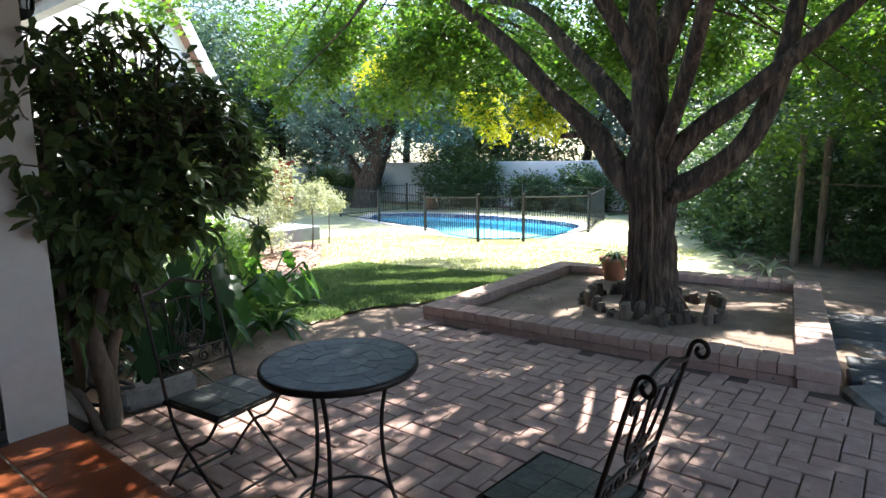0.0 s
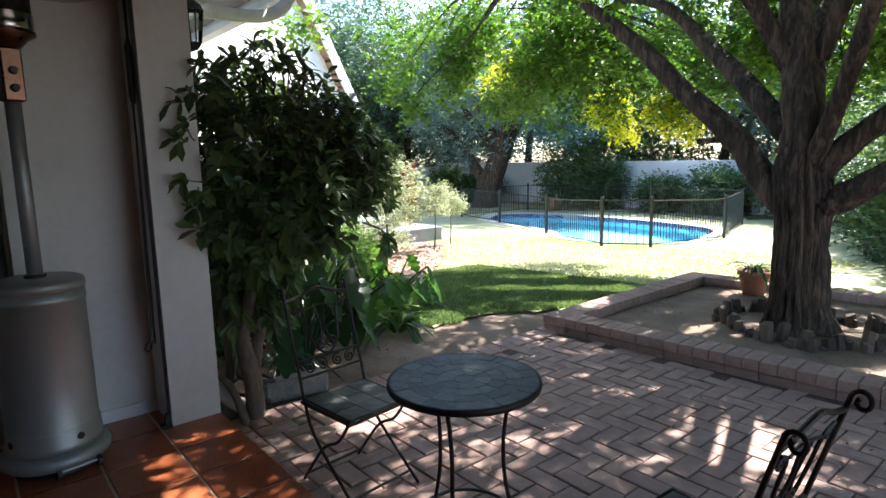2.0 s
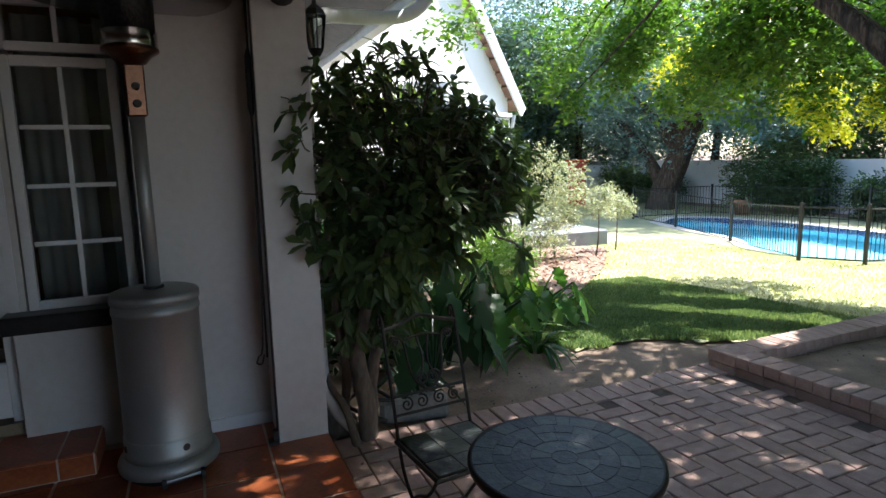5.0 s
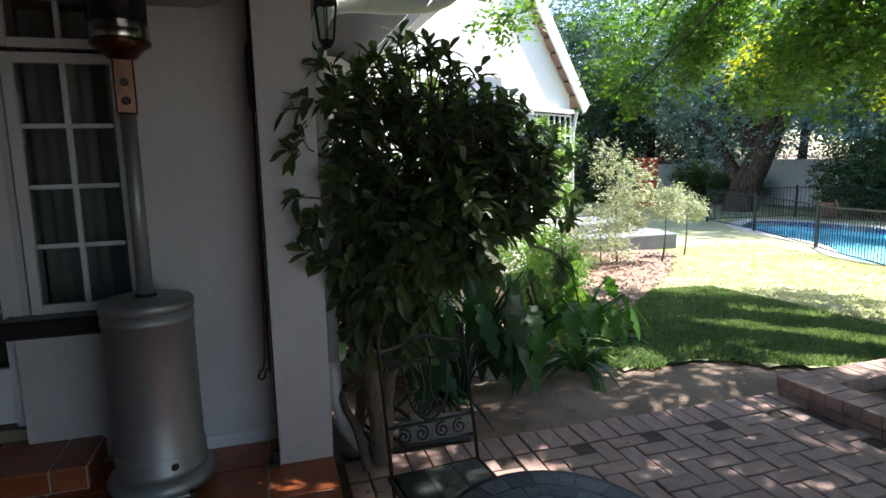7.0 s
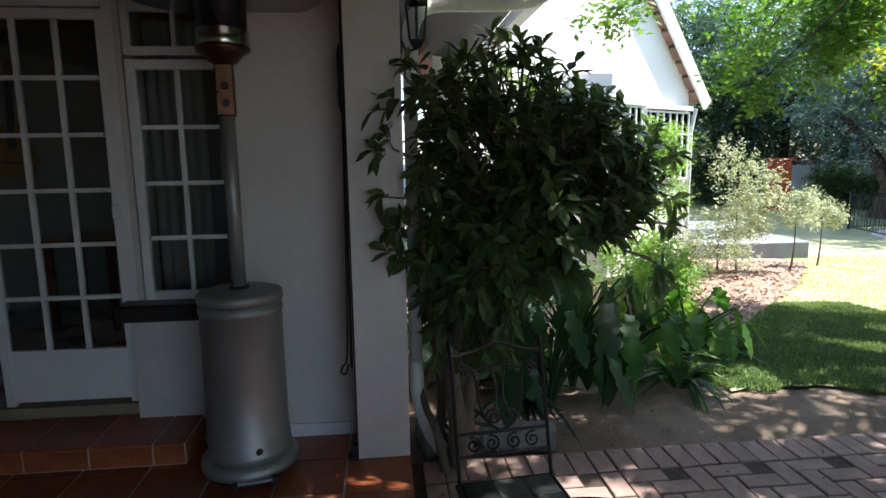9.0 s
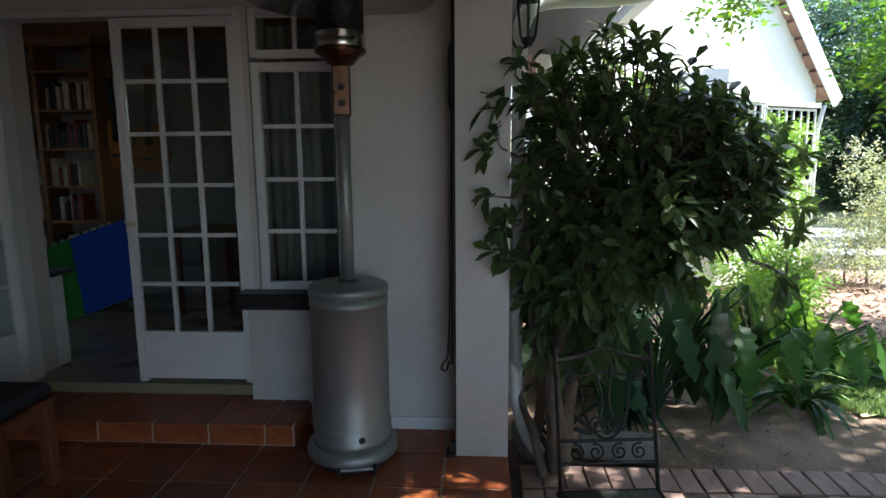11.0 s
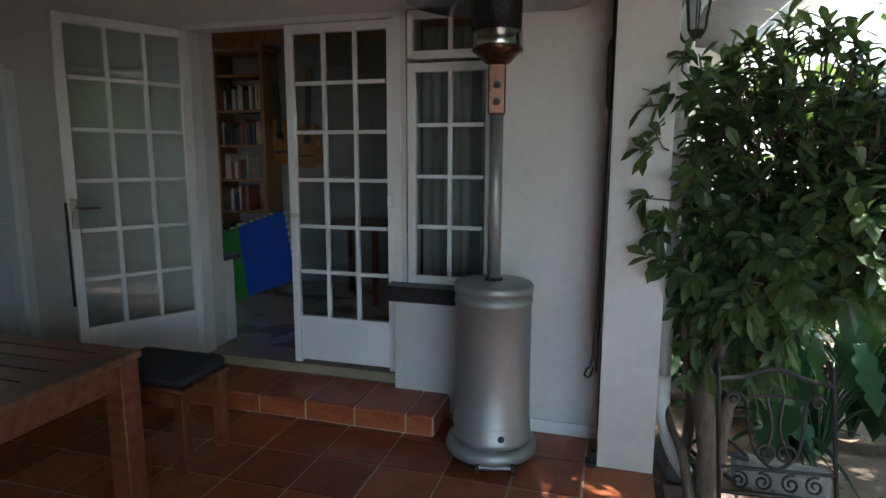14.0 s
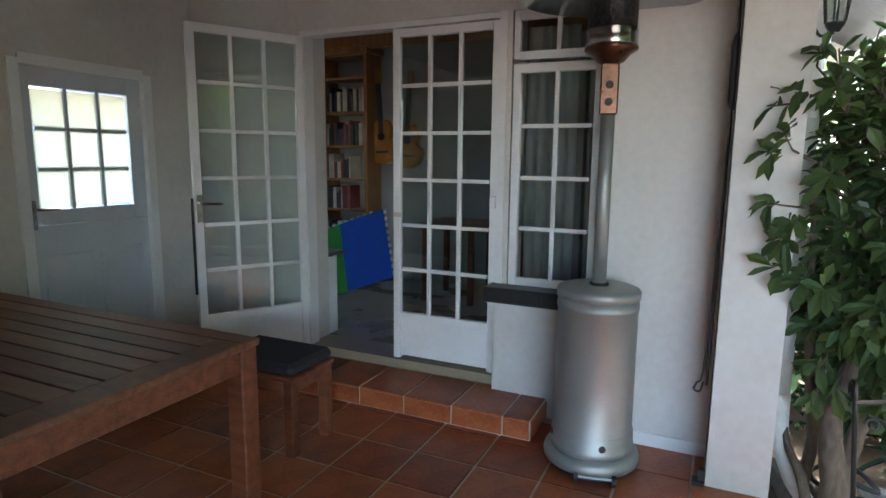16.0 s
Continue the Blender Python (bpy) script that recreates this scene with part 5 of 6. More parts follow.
def shrub_twig(e, root, n, ll):
    d = (e - root).normalized()
    tube(tw, [root, (root + e) / 2 + lv.way() * 0.05, e], [0.007, 0.005, 0.003], 4)
    for k in range(n):
        a = 2 * math.pi * k / n + r.random()
        s = d.cross(Vector((0, 0, 1)) if abs(d.z) < 0.9 else Vector((1, 0, 0))).normalized()
        o = d.cross(s)
        w = (d * r.uniform(0.1, 1.2) + (s * math.cos(a) + o * math.sin(a)) * r.uniform(0.5, 1.0) + Vector((0, 0, r.uniform(-0.5, 0.1)))).normalized()
        lv.leaf(e - d * r.uniform(0, 0.09), w, (d + Vector((0, 0, 0.8)) + lv.way() * 0.3).normalized(), ll * r.uniform(0.75, 1.25), ll * 0.43 * r.uniform(0.8, 1.2), 0.14, r.uniform(0, 0.4))


count = 0
while count < 1050:
    v = lv.way() * (r.random() ** 0.4)
    v = Vector([math.copysign(abs(q) ** 0.92, q) for q in v])
    e = C0 + Vector((v.x * 0.54, v.y * 0.78, v.z * 0.97))
    if e.z > 2.2 - 0.75 * max(0.0, e.y - 1.45) or e.y < 0.98 and e.x < -3.46:
        continue
    if e.z < 1.05 and e.y > 1.8 or e.z < 0.75 and e.y > 1.5:
        continue
    if e.z > 1.55 + 0.75 * math.cos((e.y - 1.35) * 1.1):
        continue
    if noise.noise(e * 3.2 + Vector((5, 0, 0))) > 0.34:
        continue
    root = C0 + (e - C0) * 0.75 + Vector((0, 0, -0.08))
    if root.y < 1.0:
        root.y = 1.0
    shrub_twig(e, root, 7, 0.115)
    count += 1
for _ in range(110):
    e = Vector((r.uniform(-4.05, -3.58), r.uniform(1.02, 1.5), r.uniform(0.42, 1.0)))
    shrub_twig(e, e + Vector((-0.06, 0.04, 0.12)), 6, 0.11)
# sprays that hang in front of the pier and over the flower bed
for e, root in (((-3.42, 0.72, 1.72), (-3.6, 0.98, 1.8)), ((-3.43, 0.70, 1.58), (-3.6, 0.96, 1.5)), ((-3.40, 0.76, 1.30), (-3.58, 0.98, 1.35)), ((-3.41, 0.71, 1.18), (-3.6, 0.98, 1.2)), ((-3.42, 0.78, 1.05), (-3.6, 1.0, 1.0)),
                ((-3.42, 0.82, 1.95), (-3.6, 1.0, 1.8)), ((-3.41, 0.86, 0.98), (-3.6, 1.02, 1.0)), ((-3.4, 0.88, 1.45), (-3.6, 1.05, 1.4)), ((-3.42, 0.9, 1.8), (-3.6, 1.05, 1.7)),
                ((-4.05, 2.55, 1.45), (-3.98, 2.2, 1.4)), ((-4.1, 2.62, 1.25), (-3.98, 2.2, 1.3)), ((-4.1, 2.55, 1.05), (-3.98, 2.2, 1.1)), ((-4.1, 2.5, 0.85), (-3.98, 2.2, 0.95)), ((-4.05, 2.4, 1.65), (-4.0, 2.3, 1.5)), ((-4.2, 2.55, 0.7), (-4.1, 2.5, 0.9))):
    for k in range(2):
        shrub_twig(Vector(e) + Vector((0, 0.05 + 0.06 * k if e[1] < 1 else 0, 0)) + lv.way() * 0.05, Vector(root), 7, 0.105)
tagged(at_shrub(part("twig_growth", tw, M_BARK2, shrub)), kind="stuff")
at_shrub(lv.mesh("foliage", M_SHRUB, shrub, "dark glossy leaves in whorls"))

# ---- broad-leaved plants under and beside the shrub ----
def lobed_leaf(size, r, wide=0.29):
    """A broad lobed leaf along x, drooping at its tip."""
    b = bmesh.new()
    n = 16
    mid = [b.verts.new((size * k / n, 0, -0.10 * size * (k / n) ** 2)) for k in range(n + 1)]
    for s in (-1, 1):
        prev = mid[0]
        for k in range(1, n + 1):
            t = k / n
            w = size * wide * math.sin(math.pi * min(1, t * 0.92 + 0.06)) ** 0.7 * (1.0 if k % 4 in (0, 1) else (0.78 if k % 4 == 2 else 0.62))
            back = size * 0.08 * (1 - t)
            e = b.verts.new((size * t - back, s * w, -0.10 * size * t * t + w * 0.22 * r.uniform(0.6, 1.4) - 0.5 * w * w / size)) if k < n else mid[n]
            if k == 1:
                f = (mid[0], mid[1], e)
            elif k == n:
                f = (prev, mid[n - 1], mid[n])
            else:
                f = (prev, mid[k - 1], mid[k], e)
            b.faces.new(f if s < 0 else tuple(reversed(f)))
            prev = e
    return b


def leafy_plant(name, label, x, y, leaves, stalk, size, mat, seed, wide=0.29, tilt=(35, 80)):
    r = random.Random(seed)
    z0 = gz(x, y)
    t = thing(name, label, "plant", (x, y, z0 - 0.02))
    for k in range(leaves):
        a = 360 * k / leaves + r.uniform(-25, 25)
        h, o = stalk * r.uniform(0.6, 1.15), stalk * r.uniform(0.25, 0.7)
        c, s = math.cos(radians(a)), math.sin(radians(a))
        tip = Vector((o * c, o * s, h))
        b = bmesh.new()
        tube(b, spline([(0, 0, 0), (o * c * 0.35, o * s * 0.35, h * 0.65), tip], 4), taper(0.012, 0.007, 9), 6)
        st = part("stalk", b, mat, t)
        lf = part("leaf_blade", lobed_leaf(size * r.uniform(0.75, 1.2), r, wide), mat, st, "", True)
        lf.matrix_local = pose(*tip, r.uniform(-30, 30), r.uniform(*tilt), a)
    return t


leafy_plant("philodendron", "philodendron with large lobed green leaves", -4.5, 2.4, 19, 0.55, 0.28, M_BIGLEAF, 1)
leafy_plant("philodendron", "philodendron with large drooping dark leaves", -4.1, 1.75, 16, 0.62, 0.44, M_DEEPLEAF, 2, 0.2, (50, 95))
leafy_plant("philodendron", "philodendron with large lobed green leaves", -4.75, 3.0, 19, 0.55, 0.26, M_BIGLEAF, 3)
leafy_plant("philodendron", "philodendron with sunlit lime leaves", -5.1, 3.35, 11, 0.42, 0.28, M_LIME, 4)
leafy_plant("philodendron", "philodendron with large drooping dark leaves", -4.4, 2.0, 14, 0.72, 0.42, M_DEEPLEAF, 5, 0.2, (50, 95))
leafy_plant("philodendron", "philodendron with large drooping dark leaves", -4.4, 1.3, 16, 0.6, 0.34, M_DEEPLEAF, 8, 0.2, (50, 95))


def strap_plant(label, x, y, n, length, mat, seed):
    r = random.Random(seed)
    t = thing("strap_leaf_plant", label, "plant", (x, y, gz(x, y)))
    for _ in range(n):
        b = bmesh.new()
        a = r.uniform(0, 2 * math.pi)
        strap_leaf(b, (0.05 * math.cos(a), 0.05 * math.sin(a), -0.02), (math.cos(a), math.sin(a)), length * r.uniform(0.6, 1.2), 0.045, r.uniform(0.7, 1.25))
        part("leaf", b, mat, t)


for k, (x, y, ln, mt) in enumerate(((-4.35, 2.75, 0.55, M_BIGLEAF), (-4.6, 2.55, 0.55, M_LIME), (-5.0, 3.0, 0.5, M_LIME), (-4.9, 3.35, 0.45, M_BIGLEAF), (-4.2, 1.6, 0.5, M_DEEPLEAF), (-5.4, 3.2, 0.5, M_LIME), (-5.7, 3.9, 0.4, M_LIME))):
    strap_plant("clump of arching strap leaves in the flower bed", x, y, 22, ln, mt, 50 + k)

# ---- round shrubs by the gable ----
def round_shrub(name, label, x, y, rx, h, mat, n, leaf, seed, stem_h=0.0, cat="shrub"):
    r = random.Random(seed)
    z0 = gz(x, y)
    t = thing(name, label, cat, (x, y, z0 - 0.03))
    k = 1 if stem_h else 5
    for q in range(k):
        b = bmesh.new()
        a = r.uniform(0, 6.28)
        s = rx * (0.35 if k > 1 else 0.02)
        P = spline([(0.05 * math.cos(a), 0.05 * math.sin(a), 0), (s * 0.6 * math.cos(a), s * 0.6 * math.sin(a), h * 0.3), (s * math.cos(a), s * math.sin(a), h * 0.7)], 4)
        tube(b, P, taper(0.022, 0.008, len(P)), 6)
        part("stem", b, M_BARK2, t)
    c, rad = [], []
    for _ in range(n):
        v = Vector((r.uniform(-1, 1), r.uniform(-1, 1), r.uniform(-1, 1)))
        if v.length > 1:
            v.normalize()
        mid = (h + stem_h) / 2
        c.append((v.x * rx, v.y * rx, mid + v.z * (h - stem_h) / 2))
        rad.append(rx * r.uniform(0.22, 0.42))
    P, E, Nn, L, W = clumps(c, rad, 26, 7, leaf, 0.5, 0.9, 0.1, leaf * 3)
    leaf_cloud("foliage", P, E, Nn, L, W, mat, t)
    return t


round_shrub("flowering_shrub", "rounded pale sunlit flowering shrub by the gable", -9.9, 6.6, 0.48, 2.2, M_PALE, 28, 0.055, 1, 0.5)
round_shrub("lime_shrub", "lime-green shrub in front of the bay window", -8.9, 4.7, 0.42, 2.3, M_LIME, 26, 0.06, 2, 0.9)
round_shrub("lime_shrub", "lime-green sunlit shrub against the house", -7.6, 3.9, 0.55, 0.85, M_LIME, 26, 0.06, 3, 0.1)
round_shrub("lime_shrub", "low green shrub in the flower bed", -6.5, 3.5, 0.45, 0.6, M_LIME, 22, 0.06, 4, 0.05)
round_shrub("dark_shrub", "dense dark green shrub against the house wall", -4.95, 1.4, 0.42, 1.25, M_DEEPLEAF, 34, 0.09, 9, 0.05)
round_shrub("dark_shrub", "dense dark green shrub against the house wall", -5.9, 1.75, 0.5, 1.1, M_BACK, 34, 0.08, 10, 0.05)
round_shrub("rose_tree", "small standard rose with pale blooms", -9.6, 7.45, 0.28, 1.4, M_PALE, 11, 0.05, 5, 0.85, "tree")
round_shrub("rose_tree", "small standard rose with pale green crown", -10.4, 8.55, 0.26, 1.25, M_PALE, 10, 0.05, 6, 0.8, "tree")
round_shrub("lime_shrub", "pale shrub at the foot of the gable", -9.4, 6.0, 0.5, 1.0, M_PALE, 20, 0.05, 7, 0.1)

# grey garden steps at the wing
gs = thing("garden_steps", "two-tier grey-blue screeded garden steps", "steps", (-12.2, 8.1, 0))
for q in ((-13.6, -11.62, 7.05, 9.3, -0.95, -0.28), (-13.6, -12.3, 7.05, 8.5, -0.28, -0.04)):
    o = part("tread", cut_box(*q, 0.02), M_CEMENT, gs)
    o.matrix_parent_inverse = gs.matrix_world.inverted()

# ---- pool fence ----
fence = thing("pool_fence", "black tubular steel fence round the pool", "fence", (-11, 14, 0))
FP = [(-15.94, 13.8), (-13.43, 13.18), (-10.57, 12.08), (-7.55, 10.3), (-6.72, 10.82), (-6.79, 14.25), (-7.75, 17.44), (-11.2, 18.3), (-15.75, 17.1)]
BAR = finish("bar", tube(bmesh.new(), [(0, 0, 0.10), (0, 0, 1.0)], 0.0075, 5, False), M_FENCE)
POST = finish("post", cut_box(-0.028, 0.028, -0.028, 0.028, -0.05, 1.08, 0.004), M_FENCE)
for k, (x0, y0) in enumerate(FP):
    x1, y1 = FP[(k + 1) % len(FP)]
    L = math.hypot(x1 - x0, y1 - y0)
    nseg = max(1, round(L / 3.2))
    for q in range(nseg):
        o = new("post", POST)
        o.parent = fence
        xx, yy = x0 + (x1 - x0) * q / nseg, y0 + (y1 - y0) * q / nseg
        o.matrix_world = pose(xx, yy, gz(xx, yy))
    for z in (0.10, 1.0):
        b = bmesh.new()
        tube(b, [(x0 + (x1 - x0) * q / 8, y0 + (y1 - y0) * q / 8, gz(x0 + (x1 - x0) * q / 8, y0 + (y1 - y0) * q / 8) + z) for q in range(9)], 0.014, 6)
        o = part("rail", b, M_FENCE, fence)
        o.matrix_parent_inverse = fence.matrix_world.inverted()
    nb = int(L / 0.125)
    for q in range(1, nb):
        xx, yy = x0 + (x1 - x0) * q / nb, y0 + (y1 - y0) * q / nb
        o = new("bar", BAR)
        o.parent = fence
        o.matrix_world = pose(xx, yy, gz(xx, yy))

# ---- boundary wall, gate and the planting before and behind it ----
wall("boundary_wall", [(-34, -3, 20.6, 20.85, -0.9, 1.15), (-34, -33.75, -2, 20.6, -0.9, 1.15), (-23.2, -22.95, 16.8, 20.6, -0.9, 1.0)], M_WHITEWALL, "white plastered boundary wall at the garden's end")
gate = thing("red_gate", "dark red garden door beside a white wall", "gate", (-21.6, 15.6, -0.69), 60)
part("gate_leaf", cut_box(-0.4, 0.4, -0.03, 0.03, 0.02, 1.9, 0.01), M_RED, gate)
part("gate_cap", cut_box(-0.5, 0.5, -0.1, 0.1, 1.9, 2.0, 0.01), M_RED, gate)
for k in (-0.2, 0.0, 0.2):
    part("plank_joint", cut_box(k - 0.006, k + 0.006, -0.034, 0.034, 0.1, 1.85, 0.0), M_DARK, gate)


def garden_tree(name, label, x, y, trunk, r0, crown, n, rc, mat, leaf, seed, lean=(0, 0), sprays=42, limbs=4):
    """A tree: tapered trunk, limbs, and a crown of leaf sprays. crown: middle and half sizes."""
    r = random.Random(seed)
    z0 = gz(x, y)
    t = thing(name, label, "tree", (x, y, z0))
    b, P = ridged_limb([(0, 0, -0.1), (lean[0] * 0.25, lean[1] * 0.25, trunk * 0.35), (lean[0] * 0.6, lean[1] * 0.6, trunk * 0.7), (lean[0], lean[1], trunk)], [r0 * 1.3, r0, r0 * 0.85, r0 * 0.6], 16, 0.06, seed)
    part("trunk", b, M_BARK, t, "", True)
    cx, cy, cz, ax, ay, az = crown
    for k in range(limbs):
        a = 2 * math.pi * k / limbs + r.uniform(-0.4, 0.4)
        s = P[-6 - (k % 3)]
        e = Vector((cx + ax * 0.6 * math.cos(a), cy + ay * 0.6 * math.sin(a), cz + az * r.uniform(-0.2, 0.4)))
        b = bmesh.new()
        Q = spline([s, (s + e) / 2 + Vector((0, 0, az * 0.12)), e], 5)
        tube(b, Q, taper(r0 * 0.5, r0 * 0.12, len(Q)), 8)
        part("limb", b, M_BARK, t)
    c, rad = [], []
    while len(c) < n:
        v = Vector((r.uniform(-1, 1), r.uniform(-1, 1), r.uniform(-1, 1)))
        if v.length > 1 or v.length < 0.45 and r.random() < 0.6:
            continue
        q = 1 + 0.3 * noise.noise(v * 2.2 + Vector((seed, 0, 0)))
        c.append((cx + v.x * ax * q, cy + v.y * ay * q, cz + v.z * az * q))
        rad.append(rc * r.uniform(0.6, 1.3))
    P, E, Nn, L, W = clumps(c, rad, sprays, 8, leaf, 0.5, 0.75, 0.35, leaf * 4)
    leaf_cloud("crown", P, E, Nn, L, W, mat, t)
    return t


garden_tree("acacia_tree", "old leaning tree with feathery blue-green crown", -18.3, 17.2, 3.0, 0.48, (0.8, 0.6, 5.4, 5.2, 4.2, 3.0), 120, 0.8, M_BLUEGREEN, 0.16, 1, (1.1, 0.4), 45, 6)
b = bmesh.new()
tube(b, spline([(-18.25, 17.2, 0.3), (-18.9, 17.1, 1.2), (-19.9, 17.0, 2.3), (-21.2, 17.0, 3.2)], 6), taper(0.28, 0.1, 19), 10)
o = part("limb", b, M_BARK, bpy.data.objects["acacia_tree"])
o.matrix_parent_inverse = bpy.data.objects["acacia_tree"].matrix_world.inverted()
# the tree at (0.8, 14.4) is added to shade the right-hand hedge
spec = [(-30, 12, 11, 5.5, M_BLUEGREEN), (-27, 22.5, 8, 4.2, M_BLUEGREEN), (-22.5, 24.5, 12, 5, M_BACK), (-17, 25, 11, 4.5, M_BLUEGREEN), (-12, 25, 8, 4, M_BACK), (-7.5, 25, 7.5, 3.8, M_BLUEGREEN), (-3, 24.5, 8, 4, M_BACK),
        (2.5, 23, 8, 4.2, M_BACK), (-24, 10.5, 8, 3.4, M_BACK), (-29, 17, 9, 4, M_BACK), (3.5, 15.5, 8, 3.6, M_BACK), (4.5, 9.5, 7, 3.0, M_BACK), (-35, 25, 11, 6, M_BACK), (-14, 32, 12, 6, M_BACK), (-24, 33, 12, 6, M_BACK), (-3, 32, 11, 6, M_BACK), (-28, 14.5, 12.5, 5, M_BLUEGREEN), (-27, 19.5, 12, 5, M_BACK), (-32, 21, 9, 4.5, M_BLUEGREEN), (-20, 27, 9, 4.5, M_BACK), (-9.5, 28, 9, 4.5, M_BLUEGREEN), (-31, 8, 9, 4.5, M_BACK), (0.8, 14.4, 7.8, 3.2, M_BACK), (-1.8, 17.5, 7.5, 3.0, M_BACK)]
for k, (x, y, h, w, mt) in enumerate(spec):
    garden_tree("garden_tree", "leafy tree beyond the garden wall" if y > 21 else "leafy tree at the garden's edge", x, y, h * 0.45, 0.2, (0, 0, h * 0.55, w, w * 0.9, h * 0.47), 66, w * 0.24, mt, 0.2, 100 + k, (0.3, 0.1), 38, 4)
hedge = [(-20.6, 19.2, 0.8, 1.3), (-15.4, 19.4, 1.2, 2.7), (-14.2, 19.6, 0.9, 1.9), (-11.6, 19.6, 0.7, 1.2), (-9.6, 19.7, 0.8, 1.5), (-7.2, 19.9, 0.9, 2.2), (-5.4, 19.4, 1.3, 3.0), (-4.0, 17.6, 1.2, 2.6),
         (-3.2, 15.0, 1.2, 2.4), (-2.4, 12.7, 1.1, 2.6), (-1.2, 11.2, 1.1, 2.9), (0.3, 10.4, 1.1, 2.8), (1.4, 8.9, 1.0, 2.2), (0.4, 12.6, 1.3, 3.4), (2.2, 10.4, 1.2, 3.2), (-24.5, 15.5, 1.2, 2.2), (-22.3, 18.6, 0.9, 1.6)]
for k, (x, y, w, h) in enumerate(hedge):
    round_shrub("garden_shrub", "dense dark green shrub along the garden's edge", x, y, w, h, M_BACK, 46, 0.12, 200 + k, 0.05)
for k, (x, y) in enumerate(((-19.5, 19.2), (-17.6, 19.6), (-13.4, 19.0), (-10.2, 18.9), (-8.1, 18.8), (-2.2, 9.6), (-2.5, 10.6), (-1.7, 9.0), (-3.0, 11.6), (-21.2, 17.6))):
    strap_plant("clump of pale strap leaves edging the lawn", x, y, 20, 0.5, M_PALE if k % 2 else M_BACK, 300 + k)
for x, y, h in ((-1.55, 10.2, 1.7), (-1.25, 10.35, 1.6)):
    b = bmesh.new()
    tube(b, [(x, y, gz(x, y) - 0.05), (x + 0.02, y, h)], [0.06, 0.05], 9)
    tagged(part("timber_pole", b, M_BARK2), "weathered upright timber pole among shrubs", "pole")
b = bmesh.new()
r = random.Random(4)
pv = [[b.verts.new((-0.35 + 0.28 * (i / 6) + 0.02 * math.sin(i * 2.1 + j), 9.6 + 0.04 * math.sin(i * 1.9), 0.85 - 0.55 * j / 6)) for j in range(7)] for i in range(7)]
for i in range(6):
    for j in range(6):
        b.faces.new((pv[i][j], pv[i + 1][j], pv[i + 1][j + 1], pv[i][j + 1]))
bmesh.ops.solidify(b, geom=b.faces[:], thickness=0.01)
cl = tagged(part("hanging_cloth", b, M_CLOTHBLUE, smooth=True), "blue cloth hanging over a washing line", "cloth")
b = bmesh.new()
tube(b, [(-1.55, 10.1, 0.88), (-0.2, 9.6, 0.86), (1.6, 9.0, 0.9)], 0.008, 6)
tagged(part("washing_line", b, M_BARK2), "taut washing line between poles", "line")
# cottage with a tiled roof beyond the shrubs
cot = thing("cottage", "small white outbuilding with a clay-tiled roof", "building", (2.6, 13.5, -0.5))
part("wall", cut_box(-2.0, 2.5, -1.5, 2, 0, 2.2, 0.01), M_WHITEWALL, cot)
b = bmesh.new()
vs = [b.verts.new(c) for c in ((-2.3, -1.8, 2.15), (2.8, -1.8, 2.15), (2.8, 0.3, 3.4), (-2.3, 0.3, 3.4), (-2.3, 2.4, 2.15), (2.8, 2.4, 2.15))]
b.faces.new(vs[:4])
b.faces.new((vs[3], vs[2], vs[5], vs[4]))
bmesh.ops.solidify(b, geom=b.faces[:], thickness=0.08)
part("roof", b, M_TILE, cot)
for i in range(20):
    for j in range(6):
        o = new("roof_tile", TILE)
        o.parent = cot
        o.matrix_world = pose(2.6 - 2.2 + 0.24 * i, 13.5 - 1.8, -0.5 + 2.2) @ pose(0, 0, 0, 30.8, 0, 0) @ pose(0, 0.38 * j, 0.03, 0, 0, 90)

# ---- things along the pier ----
dp = thing("downpipe", "weathered white downpipe with a curved shoe beside the pier", "pipe")
part("swan_neck", tube(bmesh.new(), spline([(-4.5, 2.02, 2.8), (-4.5, 1.95, 2.6), (-4.45, 1.78, 2.47), (-4.3, 1.5, 2.40), (-4.05, 1.1, 2.33), (-3.93, 0.98, 2.2), (-3.92, 0.96, 2.0)], 6), 0.045, 12), M_BRONZE, dp, "bent pipe under the eave", True)
part("pipe", tube(bmesh.new(), [(-3.92, 0.96, 2.02), (-3.92, 0.96, 0.35)], 0.036, 12), M_BRONZE, dp, smooth=True)
part("shoe", tube(bmesh.new(), spline([(-3.92, 0.96, 0.36), (-3.91, 0.97, 0.14), (-3.82, 1.02, -0.02), (-3.70, 1.08, -0.08)], 5), 0.04, 12), M_BRONZE, dp, "curved outlet shoe", True)
for z in (0.7, 1.7):
    part("pipe_bracket", tube(bmesh.new(), [(-3.92, 0.96, z), (-3.92, 0.96, z + 0.03)], 0.041, 12), M_BRONZE, dp)
lan = thing("wall_lantern", "black metal wall lantern with glass sides", "lantern", (-3.72, 0.99, 2.08))
part("wall_plate", cut_box(-0.03, 0.03, -0.09, -0.075, -0.06, 0.12, 0.004), M_DARK, lan)
b = bmesh.new()
tube(b, spline([(0, -0.08, 0.0), (0, -0.05, -0.05), (0, 0.0, -0.04)], 4), 0.007, 6)
part("arm", b, M_DARK, lan)
part("cap", lathe([(0.065, 0.17), (0.05, 0.2), (0.015, 0.23), (0.012, 0.25)], 6), M_DARK, lan)
part("floor_plate", lathe([(0.02, -0.04), (0.04, -0.01), (0.04, 0.0)], 6), M_DARK, lan)
part("glass", lathe([(0.038, 0.0), (0.058, 0.17)], 6), M_GLASS, lan)
